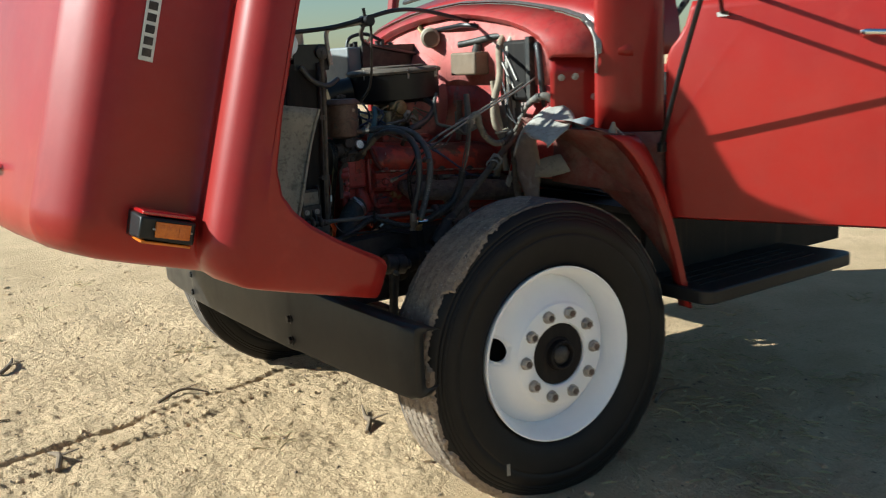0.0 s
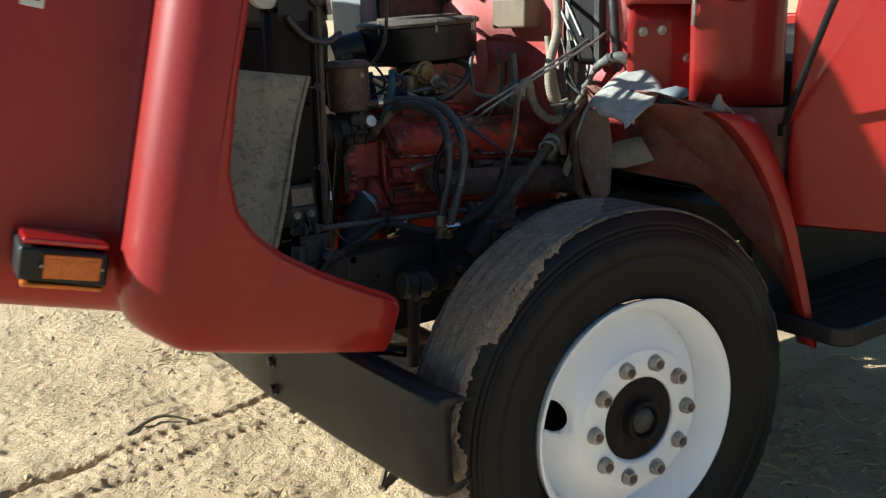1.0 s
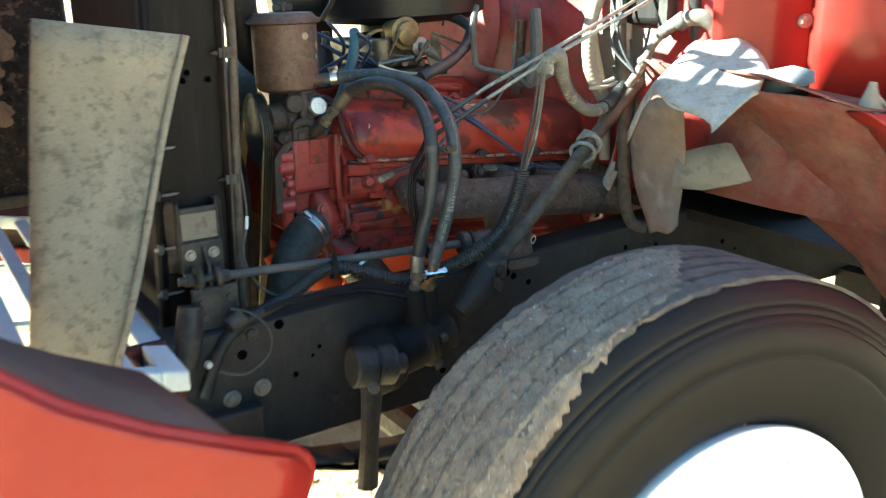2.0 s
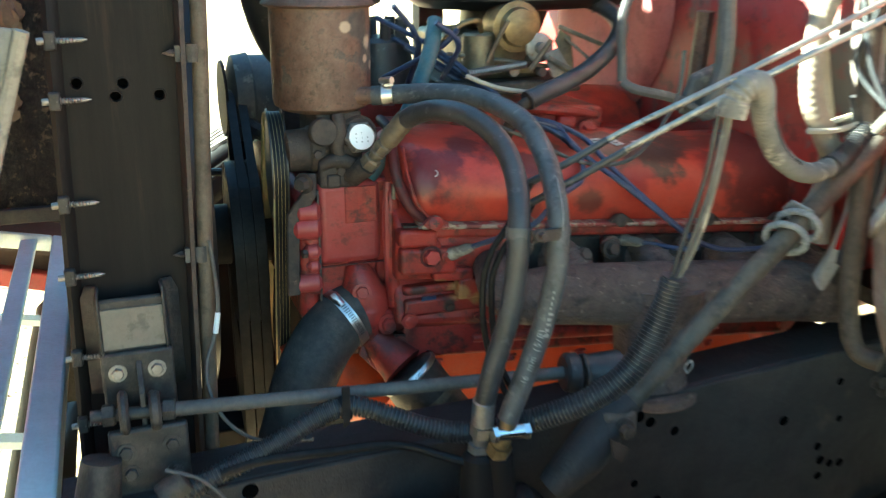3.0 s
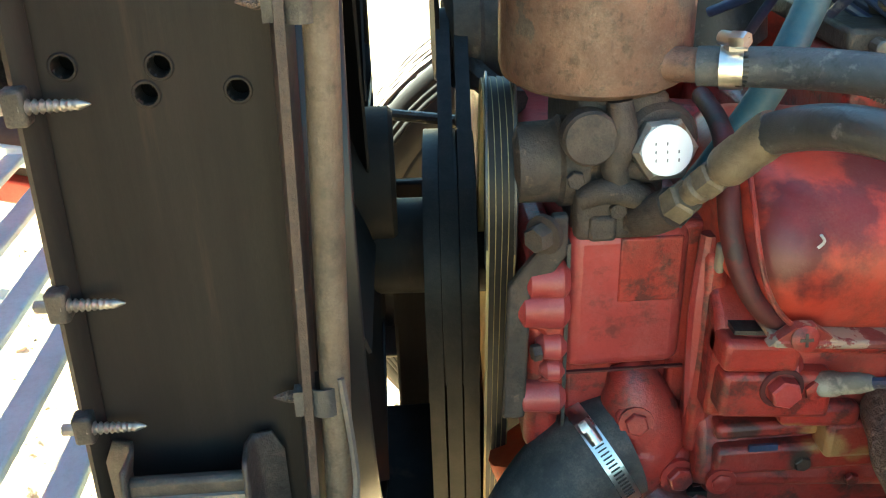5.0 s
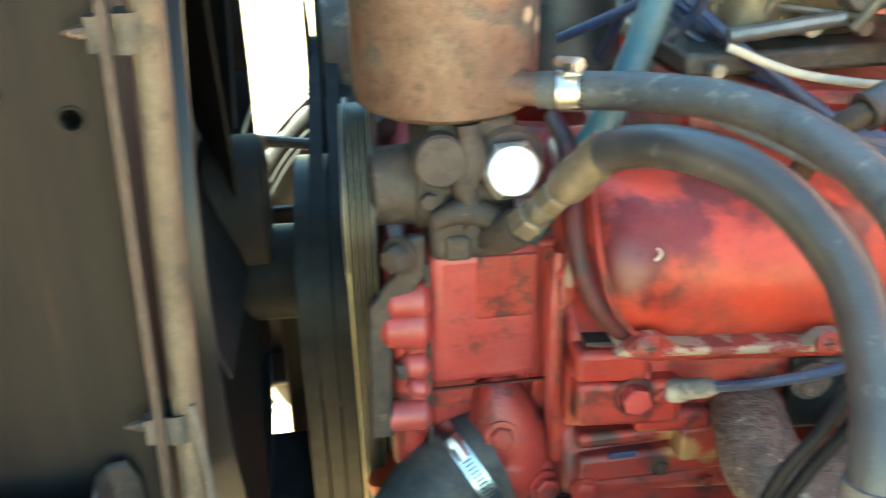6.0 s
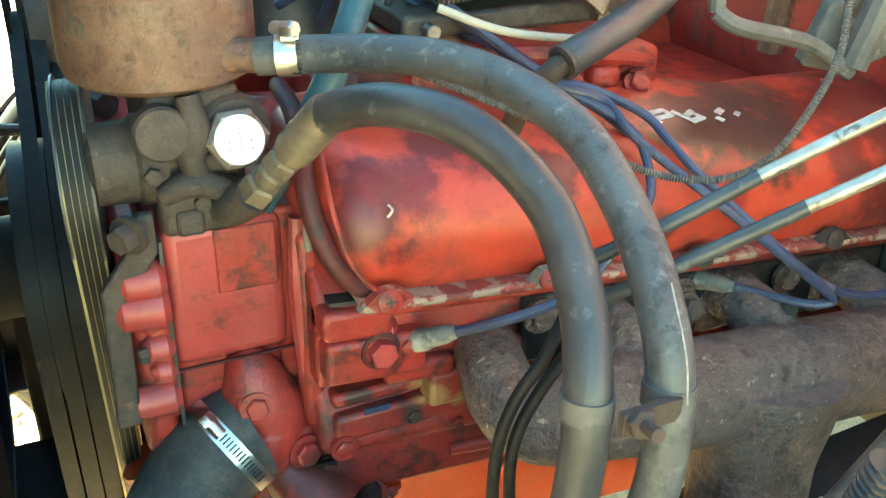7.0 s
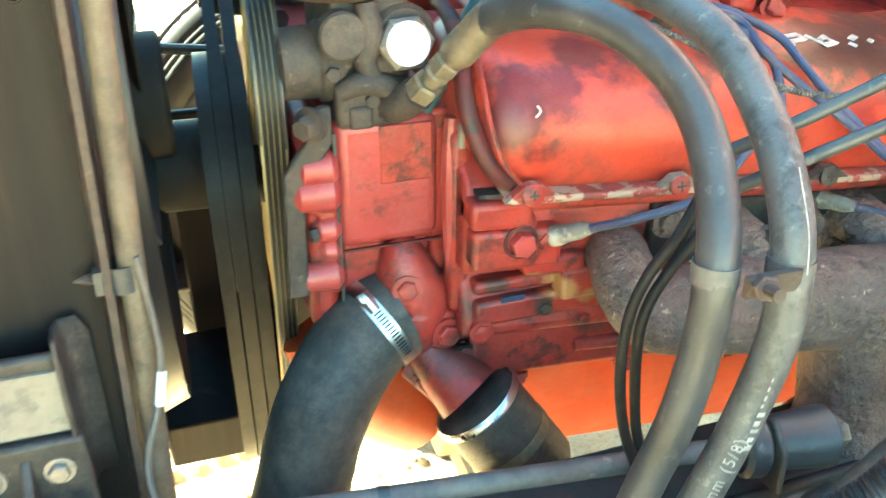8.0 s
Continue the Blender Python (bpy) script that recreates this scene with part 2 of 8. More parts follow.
M["rubber"] = surface("hose_rubber", (0.080, 0.082, 0.083), (0.046, 0.048, 0.051), 0.45, scale=16, bump=0.25, grain=330, stain=(0.15, 0.145, 0.13), stain_at=0.565, stain_scale=95, stain_soft=0.12, dust=0.12, dust_tone=(0.24, 0.235, 0.22), grime=0.7, grime_scale=60)
M["rubber_dk"] = surface("black_rubber", (0.020, 0.021, 0.0225), (0.043, 0.045, 0.048), 0.36, scale=18, bump=0.15, grain=300, stain=(0.10, 0.102, 0.102), stain_at=0.59, stain_scale=90, stain_soft=0.12, dust=0.10, dust_tone=(0.17, 0.175, 0.18))
M["radhose"] = surface("dusty_radiator_rubber", (0.052, 0.051, 0.050), (0.034, 0.034, 0.035), 0.5, scale=16, bump=0.2, grain=300, spec=0.3, stain=(0.12, 0.11, 0.095), stain_at=0.58, stain_scale=24, stain_soft=0.15, dust=0.3, grime=0.3)
M["belt"] = surface("belt_rubber", (0.0065, 0.0065, 0.007), (0.011, 0.011, 0.012), 0.5, scale=30, bump=0.1, dust=0.05, spec=0.2)
M["beltdust"] = surface("dusty_belt", (0.26, 0.21, 0.10), (0.40, 0.32, 0.15), 0.7, scale=40, bump=0.2, stretch=(6, 1, 0.3), dust=0.1)
M["blue"] = surface("blue_wire", (0.030, 0.048, 0.115), (0.022, 0.033, 0.075), 0.36, scale=20, bump=0.05, stain=(0.14, 0.15, 0.18), stain_at=0.62, stain_scale=40, dust=0.15)
M["teal"] = surface("teal_hose", (0.03, 0.10, 0.13), (0.03, 0.08, 0.10), 0.5, scale=20, bump=0.05)
M["loom"] = surface("grey_loom", (0.09, 0.088, 0.085), (0.06, 0.058, 0.056), 0.6, scale=20, bump=0.1, stain=(0.20, 0.18, 0.15), stain_at=0.6, stain_scale=25)
M["beige"] = surface("dusty_beige_hose", (0.34, 0.27, 0.19), (0.26, 0.21, 0.15), 0.75, scale=25, bump=0.2)
M["canvas"] = surface("dusty_canvas_flap", (0.46, 0.44, 0.40), (0.34, 0.31, 0.27), 0.9, scale=12, bump=0.5, stain=(0.22, 0.18, 0.145), stain_at=0.57, stain_scale=14, stain_soft=0.15, grime=0.3)
M["canvas_dk"] = surface("brown_canvas_flap", (0.24, 0.18, 0.14), (0.17, 0.125, 0.10), 0.9, scale=11, bump=0.3, stain=(0.33, 0.29, 0.25), stain_at=0.58, stain_scale=10, stain_soft=0.15)
M["felt"] = surface("grey_rubber_apron", (0.33, 0.31, 0.26), (0.23, 0.22, 0.19), 0.92, scale=7, bump=0.5, grain=220, grain_mix=0.4, stain=(0.06, 0.058, 0.055), stain_at=0.55, stain_scale=11, stain_soft=0.16, grime=0.5, grime_scale=60)
M["silver"] = surface("silver_grille_paint", (0.76, 0.86, 0.89), (0.66, 0.75, 0.78), 0.45, metal=0.05, scale=8, bump=0.04, stain=(0.40, 0.35, 0.29), stain_at=0.68)
M["battery"] = surface("grey_plastic", (0.22, 0.23, 0.24), (0.17, 0.175, 0.18), 0.5, scale=8, bump=0.03)
M["tan"] = surface("tan_box", (0.17, 0.115, 0.07), (0.13, 0.09, 0.055), 0.6, scale=14, bump=0.1)
M["cream"] = surface("cream_filter", (0.46, 0.40, 0.30), (0.36, 0.31, 0.23), 0.6, scale=14, bump=0.1)
M["brass"] = surface("dull_brass", (0.27, 0.19, 0.085), (0.14, 0.10, 0.05), 0.45, metal=0.7, scale=40, bump=0.1)
M["zinc"] = surface("grimy_zinc", (0.22, 0.185, 0.115), (0.10, 0.085, 0.06), 0.45, metal=0.6, scale=40, bump=0.1)
M["amber"] = surface("amber_lens", (0.62, 0.17, 0.01), (0.5, 0.12, 0.01), 0.2, scale=40, bump=0.02, dust=0.0)
M["redlens"] = surface("red_lens", (0.42, 0.01, 0.012), (0.36, 0.01, 0.01), 0.15, scale=20, bump=0.0, coat=0.6, dust=0.0)
M["plate"] = surface("nameplate_silver", (0.62, 0.62, 0.60), (0.52, 0.52, 0.5), 0.3, metal=0.5, scale=20, bump=0.02, dust=0.0)
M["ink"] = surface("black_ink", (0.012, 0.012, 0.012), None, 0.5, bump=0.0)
M["void"] = surface("open_hole", (0.004, 0.0038, 0.0038), (0.003, 0.003, 0.003), 1.0, bump=0.0, spec=0.0, dust=0.0)
M["whiteink"] = surface("white_marks", (0.62, 0.60, 0.56), (0.40, 0.36, 0.32), 0.7, scale=160, bump=0.05, dust=0)
M["capwhite"] = surface("pale_cap_face", (0.88, 0.89, 0.90), (0.82, 0.83, 0.85), 0.4, scale=30, bump=0.02, grain_mix=0.05, dust=0)
M["wood"] = surface("dry_stick", (0.20, 0.14, 0.09), (0.13, 0.09, 0.06), 0.9, scale=30, bump=0.4)
M["straw"] = surface("dry_straw", (0.50, 0.40, 0.22), (0.38, 0.29, 0.15), 0.85, scale=10, bump=0.1)
M["clod"] = surface("sandy_clods", (0.60, 0.425, 0.25), (0.46, 0.315, 0.185), 0.95, scale=20, bump=0.5, dust=0)
M["pipe"] = surface("dusty_brown_pipe", (0.105, 0.080, 0.056), (0.055, 0.042, 0.031), 0.65, scale=25, bump=0.3, grime=0.6)
M["fitting"] = surface("dirty_fitting", (0.18, 0.145, 0.10), (0.10, 0.080, 0.055), 0.5, metal=0.35, scale=40, bump=0.2)
M["dash"] = surface("grey_dash", (0.20, 0.21, 0.22), None, 0.6, bump=0.05)
# lower firewall: deeper red for the shade there, plus real stains
M["fwred"] = surface("stained_shaded_firewall_red", (0.36, 0.022, 0.017), (0.26, 0.016, 0.013), 0.5, dust=0.08, scale=7, bump=0.08, stain=(0.14, 0.09, 0.07), stain_at=0.55, stain_scale=9, stain_soft=0.1, grime=0.6,
                    blots=(((2.29, 2.88, 1.24), 0.10, (0.13, 0.105, 0.085)),))
M["peeled"] = surface("peeling_red_flange", (0.27, 0.03, 0.024), (0.15, 0.03, 0.024), 0.6, scale=22, bump=0.3, stain=(0.30, 0.22, 0.16), stain_at=0.52, stain_scale=55, stain_soft=0.03, dust=0.2)
M["crimson"] = surface("dark_crimson_rim", (0.085, 0.009, 0.010), (0.040, 0.007, 0.008), 0.6, scale=30, bump=0.1, stain=(0.03, 0.012, 0.012), stain_at=0.57, stain_scale=40, dust=0.0)


# ---------- mesh helpers ----------
class Geo:
    """Gathers vertices and faces of one mesh."""

    def __init__(self):
        self.v, self.f = [], []

    def add(self, verts, faces):
        n = len(self.v)
        self.v += [tuple(p) for p in verts]
        self.f += [tuple(i + n for i in q) for q in faces]
        return self

    def box(self, lo, hi, m=None):
        (a, b, c), (d, e, f) = lo, hi
        v = [(a, b, c), (d, b, c), (d, e, c), (a, e, c), (a, b, f), (d, b, f), (d, e, f), (a, e, f)]
        if m is not None:
            v = [m @ Vector(p) for p in v]
        return self.add(v, [(3, 2, 1, 0), (4, 5, 6, 7), (0, 1, 5, 4), (1, 2, 6, 5), (2, 3, 7, 6), (3, 0, 4, 7)])

    def lathe(self, p0, axis, profile, seg=24, ref=None, close=True):
        """Turns (distance along the axis, radius) pairs round the axis through p0."""
        p0, ax = Vector(p0), Vector(axis).normalized()
        u = ax.orthogonal().normalized() if ref is None else (Vector(ref) - ax * ax.dot(Vector(ref))).normalized()
        w = ax.cross(u)
        vs, fs = [], []
        for d, r in profile:
            for k in range(seg):
                a = 2 * math.pi * k / seg
                vs.append(p0 + ax * d + (u * math.cos(a) + w * math.sin(a)) * r)
        for i in range(len(profile) - 1):
            for k in range(seg):
                k2 = (k + 1) % seg
                fs.append((i * seg + k, i * seg + k2, (i + 1) * seg + k2, (i + 1) * seg + k))
        if close:
            fs.append(tuple(reversed(range(seg))))
            n = (len(profile) - 1) * seg
            fs.append(tuple(range(n, n + seg)))
        return self.add(vs, fs)

    def cyl(self, p0, p1, r, r1=None, seg=16, soft=0.0):
        p0, p1 = Vector(p0), Vector(p1)
        ln = (p1 - p0).length
        r1 = r if r1 is None else r1
        s = min(soft, ln / 3)
        prof = [(0, r), (ln, r1)] if not s else [(0, r - s), (s, r), (ln - s, r1), (ln, r1 - s)]
        return self.lathe(p0, p1 - p0, prof, seg)

    def hexnut(self, p0, p1, r, turn=0.0):
        p0, p1 = Vector(p0), Vector(p1)
        ln = (p1 - p0).length
        return self.lathe(p0, p1 - p0, [(0, r), (ln * 0.85, r), (ln, r * 0.86)], 6)

    def tube(self, pts, r, seg=12, n=8, rib=0.0, pitch=0.006, flat=1.0):
        """A round tube along a smooth curve through pts; r may be a list. rib: corrugation depth."""
        path, rad = curve(pts, n, r)
        if rib:
            path, rad = ribbed(path, rad, rib, pitch)
        return self.sweep(path, rad, seg, flat)

    def sweep(self, path, rad, seg=12, flat=1.0):
        path = [Vector(p) for p in path]
        t0 = (path[1] - path[0]).normalized()
        u = t0.orthogonal().normalized()
        vs, fs = [], []
        for i, p in enumerate(path):
            t = (path[min(i + 1, len(path) - 1)] - path[max(i - 1, 0)]).normalized()
            u = (u - t * t.dot(u)).normalized()
            w = t.cross(u)
            for k in range(seg):
                a = 2 * math.pi * k / seg
                vs.append(p + (u * math.cos(a) + w * math.sin(a) * flat) * rad[i])
        for i in range(len(path) - 1):
            for k in range(seg):
                k2 = (k + 1) % seg
                fs.append((i * seg + k, i * seg + k2, (i + 1) * seg + k2, (i + 1) * seg + k))
        fs.append(tuple(reversed(range(seg))))
        n = (len(path) - 1) * seg
        fs.append(tuple(range(n, n + seg)))
        return self.add(vs, fs)

    def prism(self, poly, offset):
        """A flat outline (3D points) pushed along offset."""
        o = Vector(offset)
        a = [Vector(p) for p in poly]
        n = len(a)
        nrm = sum(((a[i]).cross(a[(i + 1) % n]) for i in range(n)), Vector())
        if nrm.dot(o) > 0:
            a.reverse()
        return self.add(a + [p + o for p in a], [tuple(range(n)), tuple(reversed(range(n, 2 * n)))] + [(i, i + n, (i + 1) % n + n, (i + 1) % n)[::1] for i in range(n)])

    def grid(self, rows, closed=False):
        """A sheet from rows of points."""
        w = len(rows[0])
        fs = []
        for i in range(len(rows) - 1):
            for k in range(w if closed else w - 1):
                k2 = (k + 1) % w
                fs.append((i * w + k, i * w + k2, (i + 1) * w + k2, (i + 1) * w + k))
        return self.add([p for row in rows for p in row], fs)

    def shear(self, kx, x0):
        self.v = [(x, y, z + kx * (x - x0)) for x, y, z in self.v]
        return self


def curve(pts, n=8, r=1.0):
    """Catmull-Rom points through pts, with the radius glided along."""
    P = [Vector(p) for p in pts]
    rr = list(r) if isinstance(r, (list, tuple)) else [r] * len(P)
    if len(P) < 3:
        return P, rr
    out, ro = [], []
    for i in range(len(P) - 1):
        a, b, c, d = P[max(i - 1, 0)], P[i], P[i + 1], P[min(i + 2, len(P) - 1)]
        for k in range(n):
            t = k / n
            out.append(0.5 * ((2 * b) + (c - a) * t + (2 * a - 5 * b + 4 * c - d) * t * t + (3 * b - a - 3 * c + d) * t ** 3))
            ro.append(rr[i] + (rr[i + 1] - rr[i]) * t)
    return out + [P[-1]], ro + [rr[-1]]


def ribbed(path, rad, depth, pitch):
    """Samples a path evenly and lets its radius swing, as on a corrugated sleeve."""
    length = [0.0]
    for a, b in zip(path, path[1:]):
        length.append(length[-1] + (b - a).length)
    count = max(4, int(length[-1] / (pitch / 4)))
    out, ro, j = [], [], 0
    for i in range(count + 1):
        s = length[-1] * i / count
        while j < len(path) - 2 and length[j + 1] < s:
            j += 1
        t = (s - length[j]) / max(1e-9, length[j + 1] - length[j])
        out.append(path[j].lerp(path[j + 1], t))
        ro.append(rad[j] + (rad[j + 1] - rad[j]) * t + (depth if i % 4 < 2 else -depth) * 0.5)
    return out, ro


def mesh_of(name, g, material, smooth=35):
    me = bpy.data.meshes.new(name)
    me.from_pydata(g.v, [], g.f)
    me.validate()
    bm = bmesh.new()
    bm.from_mesh(me)
    bmesh.ops.recalc_face_normals(bm, faces=bm.faces)
    bm.to_mesh(me)
    bm.free()
    me.materials.append(material)
    me.shade_smooth()
    me.set_sharp_from_angle(angle=radians(smooth))
    return me


def thing(name, at, label, category, group="", kind=""):
    """An Empty at the base of a thing; its parts hang under it."""
    ob = new(name)
    ob.location = at
    ob.empty_display_size = 0.05
    return tagged(ob, label, category, group, kind)


def root_of(ob):
    while ob.parent:
        ob = ob.parent
    return ob


def part(name, g, material, parent, label="", bevel=0.0, thick=0.0, smooth=35, seg=2):
    """Links a mesh, given in the world's metres, as one part under a thing or a part."""
    base = Vector(root_of(parent).location)
    g.v = [tuple(Vector(p) - base) for p in g.v]
    ob = new(name, mesh_of(name, g, material, smooth))
    ob.parent = parent
    if thick:
        md = ob.modifiers.new("thickness", "SOLIDIFY")
        md.thickness, md.offset = thick, 0.0
    if bevel:
        md = ob.modifiers.new("edges", "BEVEL")
        md.width, md.segments, md.limit_method, md.angle_limit = bevel, seg, "ANGLE", radians(40)
    return tagged(ob, label)


def single(name, g, material, label, category, group="", kind="", bevel=0.0, thick=0.0, smooth=35):
    """A thing that is one mesh."""
    lo = [min(p[i] for p in g.v) for i in range(3)]
    hi = [max(p[i] for p in g.v) for i in range(3)]
    base = Vector(((lo[0] + hi[0]) / 2, (lo[1] + hi[1]) / 2, lo[2]))
    g.v = [tuple(Vector(p) - base) for p in g.v]
    ob = new(name, mesh_of(name, g, material, smooth))
    ob.location = base
    if thick:
        md = ob.modifiers.new("thickness", "SOLIDIFY")
        md.thickness, md.offset = thick, 0.0
    if bevel:
        md = ob.modifiers.new("edges", "BEVEL")
        md.width, md.segments, md.limit_method, md.angle_limit = bevel, 2, "ANGLE", radians(40)
    return tagged(ob, label, category, group, kind)


def bolt(parent, at, axis, r=0.008, h=0.006, material=None, name="bolt", washer=True):
    """A hexagon head with its washer."""
    at, axis = Vector(at), Vector(axis).normalized()
    g = Geo()
    if washer:
        g.cyl(at - axis * 0.002, at + axis * 0.002, r * 1.45, seg=14)
    g.hexnut(at, at + axis * h, r)
    return part(name, g, material or M["steel"], parent)


# ---------- ground ----------
def value_noise(x, y, seed):
    """Smooth value noise on arrays."""
    def h(i, j):
        n = np.sin(i * 127.1 + j * 311.7 + seed * 74.7) * 43758.5453
        return n - np.floor(n)
    i, j = np.floor(x), np.floor(y)
    u, v = x - i, y - j
    u, v = u * u * (3 - 2 * u), v * v * (3 - 2 * v)
    return (h(i, j) * (1 - u) + h(i + 1, j) * u) * (1 - v) + (h(i, j + 1) * (1 - u) + h(i + 1, j + 1) * u) * v


def ticks(lo, hi, step, far):
    """Fine steps between lo and hi, growing outwards to far."""
    mid = list(np.arange(lo, hi, step))
    out, d, p = [], step, hi
    while p < far:
        out.append(p)
        d *= 1.18
        p += d
    low, d, p = [], step, lo
    while p > -far:
        d *= 1.18
        p -= d
        low.append(p)
    return np.array(low[::-1] + mid + out)


TRACK = ((0.2, 3.653), (1.9, 4.053))


def ground_height(x, y):
    away = np.hypot(x - 1.4, y - 3.4)
    near = np.clip(3.3 - away, 0, 1)
    z = 0.05 * (value_noise(x * 0.7, y * 0.7, 1) - 0.5) * np.clip(2 - away / 9, 0, 1) + 0.030 * (value_noise(x * 3.1, y * 3.1, 2) - 0.5) * np.clip(1.8 - away / 4, 0, 1)
    z += near * (0.024 * (value_noise(x * 6, y * 6, 3) - 0.5) + 0.026 * np.maximum(0, value_noise(x * 27, y * 25, 4) - 0.70) + 0.010 * (value_noise(x * 45, y * 43, 5) - 0.5) + 0.016 * np.maximum(0, value_noise(x * 13, y * 14, 6) - 0.6))
    (x0, y0), (x1, y1) = TRACK
    ln = math.hypot(x1 - x0, y1 - y0)
    ux, uy = (x1 - x0) / ln, (y1 - y0) / ln
    s, d = (x - x0) * ux + (y - y0) * uy, -(x - x0) * uy + (y - y0) * ux
    wob = 0.02 * np.sin(s * 3.0)
    for off, wid, dep in ((0.0, 0.017, 0.034), (-0.20, 0.014, 0.016), (0.30, 0.05, 0.010)):
        tread = (0.75 + 0.25 * np.sin(s * 2 * math.pi / 0.055 + d * 20)) * np.clip(0.35 + 1.3 * value_noise(s * 3.1, d * 0 + 4.0, 8), 0.3, 1.15)
        z -= dep * tread * np.exp(-((d - off - wob) / wid) ** 2) * (near > 0.2)
    comb = np.clip(1 - np.abs((d - wob + 0.05) / 0.026) ** 4, 0, 1) + np.clip(1 - np.abs((d - wob + 0.115) / 0.028) ** 4, 0, 1) + 0.7 * np.clip(1 - np.abs((d - wob + 0.175) / 0.02) ** 4, 0, 1)
    z -= 0.012 * comb * (0.3 + value_noise(s * 2.3, d * 9, 9)) * np.maximum(0, np.sin(s * 2 * math.pi / 0.046 + d * 30)) * (near > 0.2)
    flat = np.exp(-(np.hypot(x - 1.87, y - 2.3) / 0.35) ** 4)
    return z * (1 - flat)


def build_ground():
    xs, ys = ticks(-0.5, 3.2, 0.0095, 900), ticks(1.3, 5.6, 0.0095, 900)
    X, Y = np.meshgrid(xs, ys)
    Z = ground_height(X, Y)
    w, h = len(xs), len(ys)
    idx = np.arange(w * h).reshape(h, w)
    faces = np.stack([idx[:-1, :-1], idx[:-1, 1:], idx[1:, 1:], idx[1:, :-1]], -1).reshape(-1, 4)
    me = bpy.data.meshes.new("ground")
    me.from_pydata(np.stack([X, Y, Z], -1).reshape(-1, 3).tolist(), [], faces.tolist())
    me.shade_smooth()
    m = surface("sandy_dirt", (0.72, 0.515, 0.315), (0.58, 0.41, 0.245), 0.95, scale=1.9, grain=95, bump=1.0, relief=0.020, grain_mix=0.5,
                stain=(0.36, 0.245, 0.145), stain_at=0.63, stain_scale=24, stain_soft=0.10, spec=0.1, dust=0)
    me.materials.append(m)
    return tagged(new("ground", me), "pale sandy dirt ground with tracks and clods", "ground", kind="structure")


build_ground()


MID = 3.285      # the truck runs along x, its middle at this y

